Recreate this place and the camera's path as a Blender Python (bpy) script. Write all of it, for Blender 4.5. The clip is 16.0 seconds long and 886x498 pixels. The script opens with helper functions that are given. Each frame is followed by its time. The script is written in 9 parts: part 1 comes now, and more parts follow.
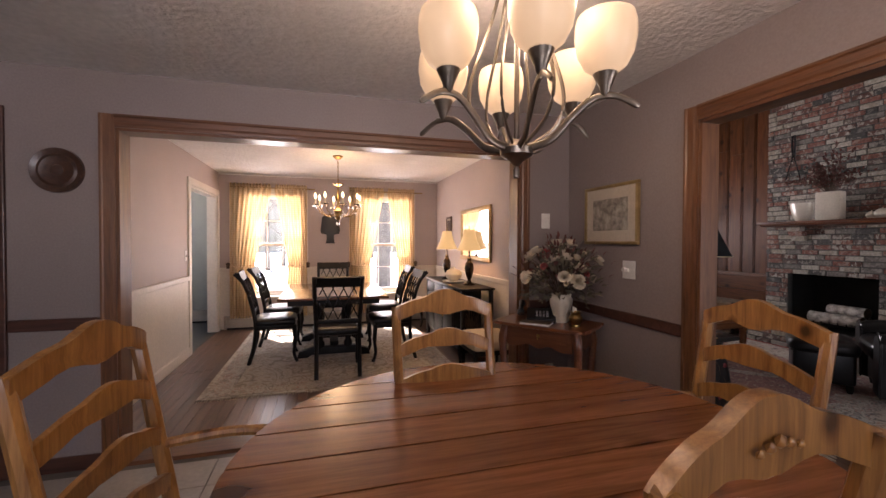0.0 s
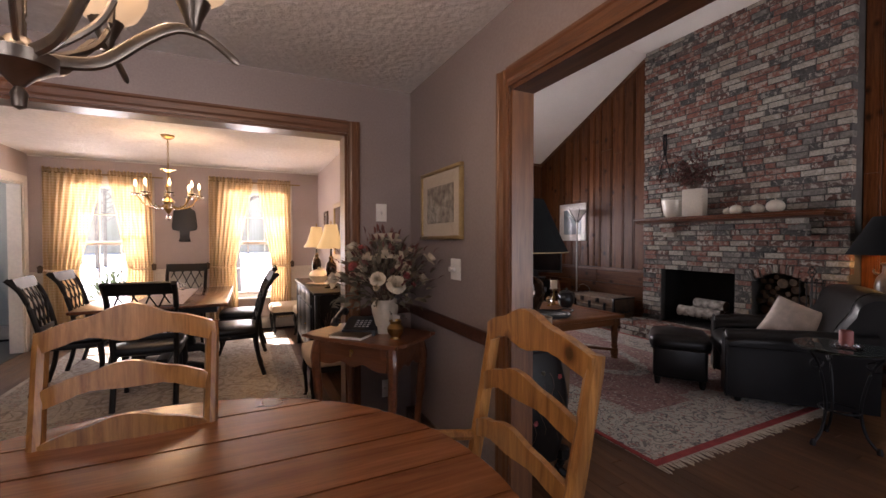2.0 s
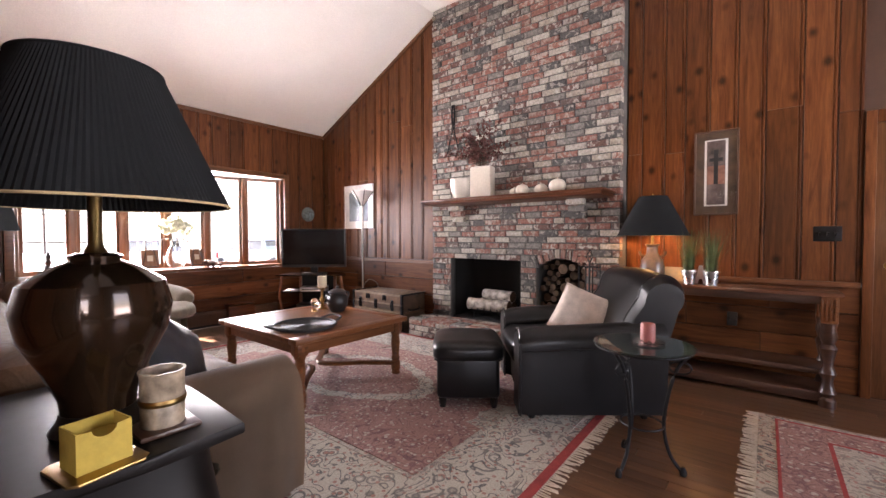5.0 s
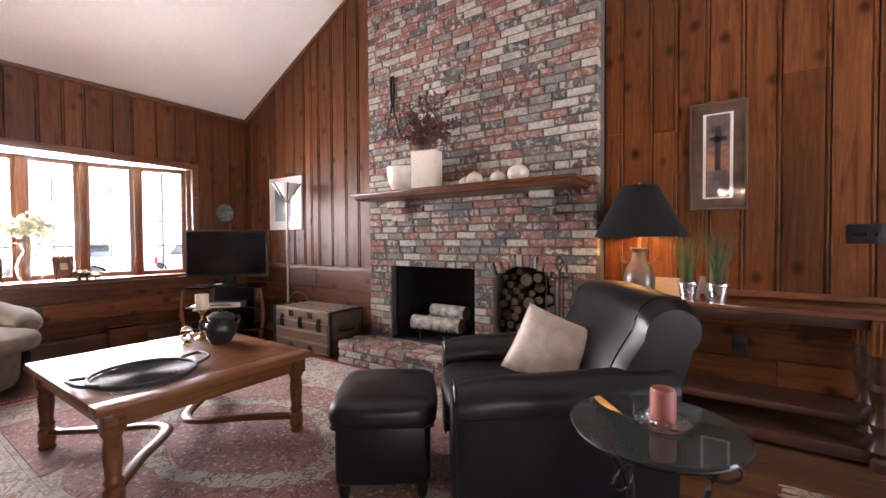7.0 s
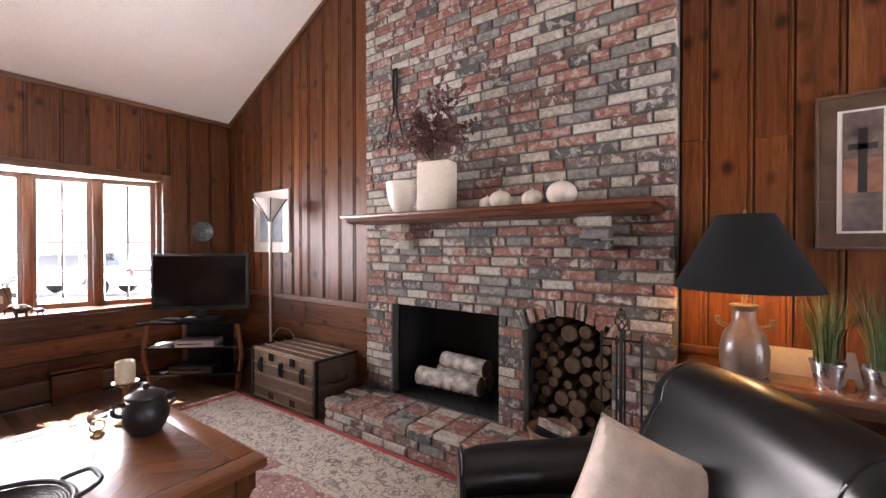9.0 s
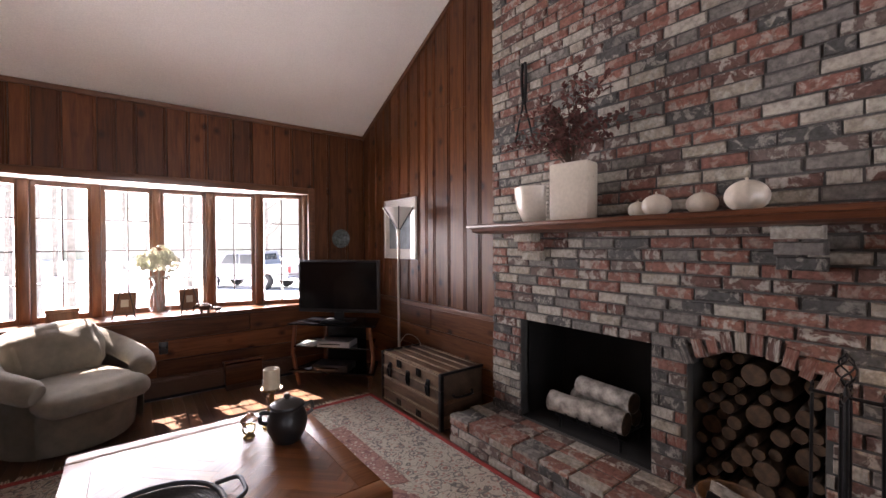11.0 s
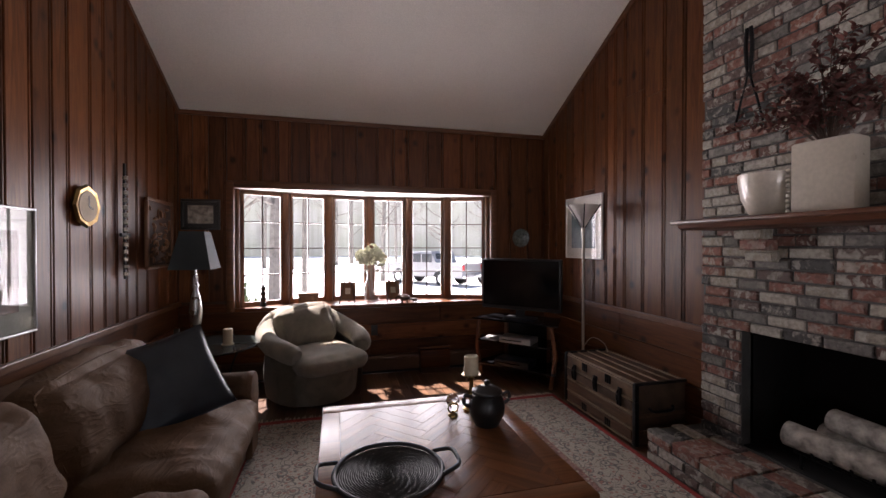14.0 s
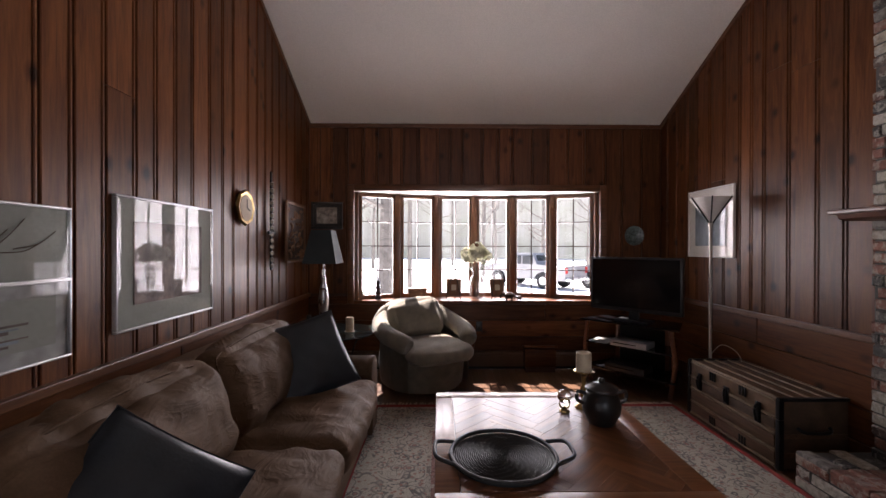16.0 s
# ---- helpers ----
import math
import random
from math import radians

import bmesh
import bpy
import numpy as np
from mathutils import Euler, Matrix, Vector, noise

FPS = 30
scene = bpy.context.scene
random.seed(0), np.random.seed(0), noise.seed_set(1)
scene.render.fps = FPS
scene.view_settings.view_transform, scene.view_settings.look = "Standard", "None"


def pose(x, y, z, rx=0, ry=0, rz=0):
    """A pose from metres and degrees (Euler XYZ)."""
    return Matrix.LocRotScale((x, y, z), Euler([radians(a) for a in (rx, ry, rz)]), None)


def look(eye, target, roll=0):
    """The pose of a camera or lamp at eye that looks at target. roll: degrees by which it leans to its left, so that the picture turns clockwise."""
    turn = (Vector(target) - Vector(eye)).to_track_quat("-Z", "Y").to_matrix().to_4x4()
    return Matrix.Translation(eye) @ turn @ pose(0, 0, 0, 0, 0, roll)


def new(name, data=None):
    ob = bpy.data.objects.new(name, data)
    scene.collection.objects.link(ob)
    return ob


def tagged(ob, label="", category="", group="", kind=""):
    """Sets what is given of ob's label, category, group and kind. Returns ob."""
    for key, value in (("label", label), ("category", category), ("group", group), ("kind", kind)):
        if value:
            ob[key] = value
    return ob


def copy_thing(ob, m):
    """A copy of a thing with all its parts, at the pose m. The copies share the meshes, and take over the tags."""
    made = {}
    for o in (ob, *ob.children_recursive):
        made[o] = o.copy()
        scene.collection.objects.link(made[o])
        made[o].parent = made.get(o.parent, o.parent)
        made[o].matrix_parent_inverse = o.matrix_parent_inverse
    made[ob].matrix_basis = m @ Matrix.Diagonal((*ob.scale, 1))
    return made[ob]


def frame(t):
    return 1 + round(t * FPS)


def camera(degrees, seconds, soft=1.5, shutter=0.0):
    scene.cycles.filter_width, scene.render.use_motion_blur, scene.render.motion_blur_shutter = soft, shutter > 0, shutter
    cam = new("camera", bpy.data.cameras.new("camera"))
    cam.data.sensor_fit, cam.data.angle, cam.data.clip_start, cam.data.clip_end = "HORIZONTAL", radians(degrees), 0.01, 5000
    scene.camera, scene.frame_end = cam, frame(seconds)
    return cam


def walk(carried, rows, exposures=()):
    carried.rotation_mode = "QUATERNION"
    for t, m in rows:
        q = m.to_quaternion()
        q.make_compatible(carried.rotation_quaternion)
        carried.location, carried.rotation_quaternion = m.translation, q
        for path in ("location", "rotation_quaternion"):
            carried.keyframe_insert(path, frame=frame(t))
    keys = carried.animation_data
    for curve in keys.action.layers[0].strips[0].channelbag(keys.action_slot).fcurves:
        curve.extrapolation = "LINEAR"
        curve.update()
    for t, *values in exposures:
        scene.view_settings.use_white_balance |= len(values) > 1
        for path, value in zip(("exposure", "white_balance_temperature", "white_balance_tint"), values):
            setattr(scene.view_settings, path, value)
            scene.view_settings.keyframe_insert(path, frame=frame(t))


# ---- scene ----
cam = camera(94.6, 16.0)
PATH = [
    (0, (0.371, 0.216, 1.376), (0.927, 2.137, 1.34), 0.2),
    (0.5, (0.586, 0.224, 1.377), (1.202, 2.127, 1.341), 0.2),
    (1, (0.803, 0.282, 1.366), (1.48, 2.164, 1.33), 0.1),
    (1.5, (1.006, 0.354, 1.362), (1.763, 2.205, 1.326), 0.1),
    (2, (1.247, 0.44, 1.354), (2.112, 2.242, 1.313), 0.0),
    (2.5, (1.463, 0.538, 1.322), (2.426, 2.29, 1.28), 0.1),
    (3, (1.67, 0.687, 1.312), (2.754, 2.367, 1.272), 0.0),
    (3.5, (1.89, 0.817, 1.3), (3.118, 2.395, 1.257), 0.1),
    (4, (2.065, 0.952, 1.277), (3.414, 2.427, 1.228), 0.0),
    (4.5, (2.247, 1.111, 1.247), (3.707, 2.476, 1.192), 0.0),
    (5, (2.469, 1.233, 1.211), (4.039, 2.471, 1.155), -0.1),
    (5.2, (2.577, 1.266, 1.185), (4.179, 2.461, 1.137), -0.0),
    (7.3, (3.553, 1.638, 1.233), (5.212, 2.755, 1.19), -0.3),
    (8, (3.855, 1.813, 1.323), (5.517, 2.925, 1.291), -0.2),
    (10.3, (4.253, 2.242, 1.508), (5.662, 3.661, 1.483), -0.1),
    (10.5, (4.269, 2.244, 1.516), (5.618, 3.721, 1.487), -0.2),
    (11, (4.246, 2.261, 1.522), (5.463, 3.848, 1.496), -0.2),
    (11.5, (4.244, 2.258, 1.529), (5.318, 3.946, 1.503), -0.2),
    (12, (4.207, 2.271, 1.522), (5.152, 4.033, 1.502), -0.2),
    (12.5, (4.176, 2.282, 1.529), (5.004, 4.102, 1.507), -0.1),
    (13, (4.162, 2.286, 1.518), (4.875, 4.154, 1.497), -0.1),
    (13.5, (4.129, 2.296, 1.505), (4.734, 4.203, 1.485), -0.0),
    (14, (4.089, 2.304, 1.499), (4.588, 4.241, 1.48), 0.0),
    (14.5, (4.077, 2.308, 1.485), (4.457, 4.271, 1.47), 0.0),
    (15, (4.051, 2.299, 1.471), (4.315, 4.282, 1.46), 0.1),
    (15.5, (4.021, 2.289, 1.46), (4.167, 4.283, 1.449), 0.2),
    (16, (4.013, 2.254, 1.445), (4.036, 4.253, 1.438), 0.1),
]
# the film's camera closes down as the bright window fills the view
EXPOSURES = [(t, s, 6500, 24) for t, s in ((0, 2.72), (1.5, 2.72), (2.5, 2.77), (3.5, 3.52), (5, 4.37), (8, 4.22), (10.3, 3.92), (11, 3.35), (12, 2.75), (13, 2.4), (14.5, 2.32), (16, 2.4))]
walk(cam, [(t, look(eye, target, roll)) for t, eye, target, roll in PATH], EXPOSURES)

# world, sun and daylight openings
SUN_EL, SUN_AZ = radians(57.0), radians(-17)      # sun stands high over the yard in front of the bow window
world = bpy.data.worlds.new("sky")
scene.world = world
world.use_nodes = True
wn = world.node_tree.nodes
sky = wn.new("ShaderNodeTexSky")
sky.sky_type, sky.sun_disc = "NISHITA", False
sky.sun_elevation, sky.sun_rotation = SUN_EL, SUN_AZ
world.node_tree.links.new(sky.outputs[0], wn["Background"].inputs[0])
wn["Background"].inputs[1].default_value = 0.05
sun = bpy.data.lights.new("sun", "SUN")
sun.energy, sun.angle, sun.color = 5.0, radians(0.55), (1.0, 0.95, 0.87)
sun_ob = new("sun", sun)
sun_dir = Vector((math.sin(SUN_AZ) * math.cos(SUN_EL), math.cos(SUN_AZ) * math.cos(SUN_EL), math.sin(SUN_EL)))
sun_ob.matrix_world = look(sun_dir * 20, (0, 0, 0))


def area_light(name, eye, target, sx, sy, watts, colour=(1, 1, 1), spread=180):
    li = bpy.data.lights.new(name, "AREA")
    li.shape, li.size, li.size_y, li.energy, li.color = "RECTANGLE", sx, sy, watts, colour
    li.spread = radians(spread)
    ob = new(name, li)
    ob.matrix_world = look(eye, target)
    return ob


def point_light(name, place, watts, colour=(1.0, 0.72, 0.42), radius=0.03):
    li = bpy.data.lights.new(name, "POINT")
    li.energy, li.color, li.shadow_soft_size = watts, colour, radius
    ob = new(name, li)
    ob.location = place
    return ob


# daylight through the bow window, the two dining windows and the family room window behind the walker
area_light("bow_window_daylight", (4.47, 7.62, 1.5), (4.55, 4.0, 2.05), 2.8, 1.25, 20.9, (1.0, 0.985, 0.96), 118)
area_light("dining_window_daylight", (-0.4, 7.32, 1.35), (-0.4, 5, 0.9), 0.8, 1.5, 4.68, (1.0, 0.96, 0.92))
area_light("dining_window_daylight", (1.38, 7.32, 1.35), (1.38, 5, 0.9), 0.8, 1.5, 4.68, (1.0, 0.96, 0.92))
# added fill from behind in the kitchen; its window is unseen and assumed
area_light("kitchen_window_daylight", (-0.6, -2.92, 1.5), (0.2, 1.0, 1.2), 1.9, 1.2, 4.8, (0.97, 0.97, 1.0))
area_light("family_window_daylight", (4.9, -2.42, 1.35), (4.9, 2.0, 1.5), 2.2, 1.8, 3.46, (1.0, 0.98, 0.96))


# ---- building tools ----
def obj_from(bm, name, mat, smooth=True):
    me = bpy.data.meshes.new(name)
    bmesh.ops.recalc_face_normals(bm, faces=bm.faces)
    for f in bm.faces:
        f.smooth = smooth
    bm.to_mesh(me)
    bm.free()
    if mat is not None:
        me.materials.append(mat)
    if smooth:
        me.set_sharp_from_angle(angle=radians(35))
    return new(name, me)


def part(name, bm, mat, parent=None, label="", m=None, smooth=True):
    """One bmesh as one mesh object under a thing or a part."""
    ob = obj_from(bm, name, mat, smooth)
    if m is not None:
        ob.matrix_basis = m
    if parent is not None:
        ob.parent = parent
    if label:
        ob["label"] = label
    return ob


def thing(name, label, category, m=None, group="", kind=""):
    ob = new(name)
    ob.empty_display_size = 0.1
    if m is not None:
        ob.matrix_basis = m
    return tagged(ob, label, category, group, kind)


def solo(name, bm, mat, label, category, m=None, group="", kind="", smooth=True):
    return tagged(part(name, bm, mat, None, "", m, smooth), label, category, group, kind)


def at(x, y, z=0.0, turn=0.0):
    return pose(x, y, z, 0, 0, turn)


def join(*bms):
    out = bms[0]
    for b in bms[1:]:
        me = bpy.data.meshes.new("tmp")
        b.to_mesh(me)
        b.free()
        out.from_mesh(me)
        bpy.data.meshes.remove(me)
    return out


def moved(bm, m):
    bmesh.ops.transform(bm, matrix=m, verts=bm.verts)
    return bm


def box(x0, x1, y0, y1, z0, z1, bevel=0.0, seg=2):
    bm = bmesh.new()
    bmesh.ops.create_cube(bm, size=1.0)
    sx, sy, sz = abs(x1 - x0), abs(y1 - y0), abs(z1 - z0)
    bmesh.ops.transform(bm, matrix=Matrix.Translation(((x0 + x1) / 2, (y0 + y1) / 2, (z0 + z1) / 2)) @ Matrix.Diagonal((sx, sy, sz, 1)), verts=bm.verts)
    if bevel:
        b = min(bevel, 0.45 * min(sx, sy, sz))
        bmesh.ops.bevel(bm, geom=bm.edges[:], offset=b, segments=seg, profile=0.5, affect="EDGES")
    return bm


def lathe(profile, n=24, close=True):
    """A turned shape from (radius, height) pairs, from bottom to top."""
    bm = bmesh.new()
    rings = []
    for r, z in profile:
        if r < 1e-5:
            rings.append([bm.verts.new((0, 0, z))])
        else:
            rings.append([bm.verts.new((r * math.cos(2 * math.pi * i / n), r * math.sin(2 * math.pi * i / n), z)) for i in range(n)])
    for a, b in zip(rings, rings[1:]):
        for i in range(n):
            j = (i + 1) % n
            if len(a) == 1 and len(b) > 1:
                bm.faces.new((a[0], b[i], b[j]))
            elif len(b) == 1 and len(a) > 1:
                bm.faces.new((a[i], a[j], b[0]))
            elif len(a) > 1:
                bm.faces.new((a[i], a[j], b[j], b[i]))
    if close:
        for r in (rings[0], rings[-1]):
            if len(r) > 2:
                bm.faces.new(r)
    return bm


def tube(points, radius, n=8, flat=1.0, closed=False):
    """A rod along points; radius a number or one for each point; flat squeezes it sideways."""
    pts = [Vector(p) for p in points]
    bm = bmesh.new()
    rings = []
    up = Vector((0, 0, 1))
    for i, p in enumerate(pts):
        a, b = pts[max(i - 1, 0)], pts[min(i + 1, len(pts) - 1)]
        if closed:
            a, b = pts[i - 1], pts[(i + 1) % len(pts)]
        d = (b - a).normalized()
        ref = up if abs(d.z) < 0.95 else Vector((1, 0, 0))
        u = d.cross(ref).normalized()
        v = u.cross(d).normalized()
        r = radius[i] if isinstance(radius, (list, tuple)) else radius
        rings.append([bm.verts.new(p + u * (r * math.cos(2 * math.pi * k / n)) + v * (r * flat * math.sin(2 * math.pi * k / n))) for k in range(n)])
    pairs = list(zip(rings, rings[1:])) + ([(rings[-1], rings[0])] if closed else [])
    for a, b in pairs:
        for k in range(n):
            j = (k + 1) % n
            bm.faces.new((a[k], a[j], b[j], b[k]))
    if not closed:
        bm.faces.new(rings[0])
        bm.faces.new(rings[-1])
    return bm


def prism(outline, depth, axis="y", bevel=0.0):
    """An outline of (a, b) pairs made solid: a and b lie across the axis, the depth runs along it from 0."""
    bm = bmesh.new()
    put = {"y": lambda a, b, d: (a, d, b), "x": lambda a, b, d: (d, a, b), "z": lambda a, b, d: (a, b, d)}[axis]
    f = [bm.verts.new(put(a, b, 0)) for a, b in outline]
    g = [bm.verts.new(put(a, b, depth)) for a, b in outline]
    bm.faces.new(f)
    bm.faces.new(g[::-1])
    n = len(f)
    for i in range(n):
        j = (i + 1) % n
        bm.faces.new((f[i], g[i], g[j], f[j]))
    if bevel:
        es = [e for e in bm.edges if all(len(x.verts) > 4 for x in e.link_faces) or any(len(x.verts) > 4 for x in e.link_faces)]
        bmesh.ops.bevel(bm, geom=es, offset=bevel, segments=2, profile=0.5, affect="EDGES")
    return bm


def smooth_curve(points, steps=6):
    """Catmull-Rom through the points."""
    p = [Vector(q) for q in points]
    out = []
    for i in range(len(p) - 1):
        a, b, c, d = p[max(i - 1, 0)], p[i], p[i + 1], p[min(i + 2, len(p) - 1)]
        for k in range(steps):
            t = k / steps
            out.append(0.5 * ((2 * b) + (c - a) * t + (2 * a - 5 * b + 4 * c - d) * t * t + (3 * b - a - 3 * c + d) * t ** 3))
    out.append(p[-1])
    return out


def cushion(sx, sy, sz, round_=0.35, puff=0.12, n=10, wrinkle=0.0, seed=0):
    """A stuffed block, centred: rounded edges, bulging faces, slight folds."""
    bm = bmesh.new()
    bmesh.ops.create_cube(bm, size=2.0)
    bmesh.ops.subdivide_edges(bm, edges=bm.edges[:], cuts=n, use_grid_fill=True)
    half = Vector((sx / 2, sy / 2, sz / 2))
    r = round_ * min(half)
    off = Vector((seed * 3.1, seed * 1.7, seed * 2.3))
    for v in bm.verts:
        c = v.co.copy()
        p = Vector((c.x * half.x, c.y * half.y, c.z * half.z))
        inner = Vector([max(-(h - r), min(h - r, q)) for q, h in zip(p, half)])
        d = p - inner
        if d.length > 1e-6:
            p = inner + d.normalized() * r
        bulge = puff * min(half)
        ux, uy, uz = 1 - c.x * c.x, 1 - c.y * c.y, 1 - c.z * c.z
        if abs(c.z) > 0.99:
            p.z += math.copysign(bulge * ux * uy, c.z)
        if abs(c.y) > 0.99:
            p.y += math.copysign(bulge * ux * uz, c.y)
        if abs(c.x) > 0.99:
            p.x += math.copysign(bulge * uy * uz, c.x)
        if wrinkle:
            p += c.normalized() * wrinkle * (noise.noise(p * 9 + off) + 0.6 * noise.noise(Vector((p.x * 5, p.y * 22, p.z * 6)) + off))
        v.co = p
    return bm


def quilt_sheet(nx, ny, fn):
    """A sheet from a function of u and v in 0..1."""
    bm = bmesh.new()
    g = [[bm.verts.new(fn(i / nx, j / ny)) for j in range(ny + 1)] for i in range(nx + 1)]
    for i in range(nx):
        for j in range(ny):
            bm.faces.new((g[i][j], g[i + 1][j], g[i + 1][j + 1], g[i][j + 1]))
    return bm


def solid_sheet(nx, ny, fn, thick):
    bm = quilt_sheet(nx, ny, fn)
    bmesh.ops.solidify(bm, geom=bm.faces[:] + bm.edges[:] + bm.verts[:], thickness=thick)
    return bm


def loft(rings):
    """A skin over closed rings of points that all have the same count, with flat ends."""
    bm = bmesh.new()
    loops = [[bm.verts.new(p) for p in ring] for ring in rings]
    for a, b in zip(loops, loops[1:]):
        for i in range(len(a)):
            j = (i + 1) % len(a)
            bm.faces.new((a[i], a[j], b[j], b[i]))
    bm.faces.new(loops[0])
    bm.faces.new(loops[-1])
    return bm


def frame_ring(w, h, bar, depth, bevel=0.004):
    """A picture frame round the origin in the x-z plane, its front at y = 0, going back to +depth."""
    return join(box(-w / 2, w / 2, 0, depth, h / 2 - bar, h / 2, bevel), box(-w / 2, w / 2, 0, depth, -h / 2, -h / 2 + bar, bevel),
                box(-w / 2, -w / 2 + bar, 0.001, depth, -h / 2 + bar, h / 2 - bar, bevel), box(w / 2 - bar, w / 2, 0.001, depth, -h / 2 + bar, h / 2 - bar, bevel))


# ---- materials ----
def node_mat(name):
    m = bpy.data.materials.new(name)
    m.use_nodes = True
    nt = m.node_tree
    return m, nt, nt.nodes, nt.links, nt.nodes["Principled BSDF"]


def ramp(nodes, stops):
    r = nodes.new("ShaderNodeValToRGB")
    el = r.color_ramp.elements
    while len(el) < len(stops):
        el.new(0.5)
    for e, (p, c) in zip(el, stops):
        e.position, e.color = p, (*c, 1)
    return r


def mixer(nt, kind, fac, a, b):
    n = nt.nodes.new("ShaderNodeMix")
    n.data_type, n.blend_type = "RGBA", kind
    for sock, val in ((n.inputs[0], fac), (n.inputs[6], a), (n.inputs[7], b)):
        if isinstance(val, (int, float)):
            sock.default_value = val
        elif isinstance(val, tuple):
            sock.default_value = (*val, 1)
        else:
            nt.links.new(val, sock)
    return n.outputs[2]


def coords(nt, scale=(1, 1, 1), source="Object", rot=(0, 0, 0)):
    tc = nt.nodes.new("ShaderNodeTexCoord")
    mp = nt.nodes.new("ShaderNodeMapping")
    mp.inputs["Scale"].default_value = scale
    mp.inputs["Rotation"].default_value = rot
    nt.links.new(tc.outputs[source], mp.inputs[0])
    return mp.outputs[0]


def noise_tex(nt, vec, scale, detail=4, rough=0.55, distort=0.0):
    n = nt.nodes.new("ShaderNodeTexNoise")
    n.inputs["Scale"].default_value, n.inputs["Detail"].default_value = scale, detail
    n.inputs["Roughness"].default_value, n.inputs["Distortion"].default_value = rough, distort
    nt.links.new(vec, n.inputs["Vector"])
    return n.outputs["Fac"]


def bump(nt, bsdf, height, strength, dist=0.01):
    b = nt.nodes.new("ShaderNodeBump")
    b.inputs["Strength"].default_value, b.inputs["Distance"].default_value = strength, dist
    nt.links.new(height, b.inputs["Height"])
    nt.links.new(b.outputs[0], bsdf.inputs["Normal"])


def plain(name, colour, rough=0.6, metal=0.0, vary=0.12, scale=6.0, fine=60.0, relief=0.15, dist=0.004, coat=0.0, sheen=0.0, spec=0.5):
    """A surface of one colour with stains at one scale and grain at another."""
    m, nt, nodes, links, b = node_mat(name)
    vec = coords(nt)
    big, small = noise_tex(nt, vec, scale, 3), noise_tex(nt, vec, fine, 3)
    dark = tuple(c * (1 - vary) for c in colour)
    light = tuple(min(1, c * (1 + vary)) for c in colour)
    r1 = ramp(nodes, [(0.3, dark), (0.7, light)])
    links.new(big, r1.inputs[0])
    r2 = ramp(nodes, [(0.35, (0.9,) * 3), (0.65, (1.0,) * 3)])
    links.new(small, r2.inputs[0])
    links.new(mixer(nt, "MULTIPLY", 1.0, r1.outputs[0], r2.outputs[0]), b.inputs["Base Color"])
    b.inputs["Metallic"].default_value = metal
    mr = nodes.new("ShaderNodeMapRange")
    mr.inputs[3].default_value, mr.inputs[4].default_value = max(0.02, rough - 0.08), min(1, rough + 0.08)
    links.new(big, mr.inputs[0])
    links.new(mr.outputs[0], b.inputs["Roughness"])
    b.inputs["Coat Weight"].default_value, b.inputs["Sheen Weight"].default_value = coat, sheen
    b.inputs["Specular IOR Level"].default_value = spec
    if relief:
        bump(nt, b, small, relief, dist)
    return m


def creased(name, colour):
    """Soft matt leather, crumpled by use."""
    m, nt, nodes, links, b = node_mat(name)
    vec = coords(nt)
    folds = noise_tex(nt, coords(nt, (1.0, 0.55, 1.5)), 7.0, 3, 0.5, 1.4)
    grain = noise_tex(nt, vec, 150, 3)
    r = ramp(nodes, [(0.3, tuple(c * 0.80 for c in colour)), (0.52, colour), (0.75, tuple(c * 1.15 for c in colour))])
    links.new(noise_tex(nt, vec, 5.0, 4, 0.6, 0.8), r.inputs[0])
    g = ramp(nodes, [(0.35, (0.86,) * 3), (0.65, (1.0,) * 3)])
    links.new(grain, g.inputs[0])
    links.new(mixer(nt, "MULTIPLY", 1.0, r.outputs[0], g.outputs[0]), b.inputs["Base Color"])
    b.inputs["Roughness"].default_value, b.inputs["Specular IOR Level"].default_value, b.inputs["Sheen Weight"].default_value = 0.72, 0.22, 0.0
    ridge = ramp(nodes, [(0.40, (0, 0, 0)), (0.50, (1, 1, 1)), (0.60, (0, 0, 0))])
    links.new(folds, ridge.inputs[0])
    add = nodes.new("ShaderNodeMath")
    add.operation, add.inputs[1].default_value = "MULTIPLY_ADD", 0.06
    links.new(grain, add.inputs[0])
    links.new(ridge.outputs[0], add.inputs[2])
    bump(nt, b, add.outputs[0], 0.2, 0.012)
    return m


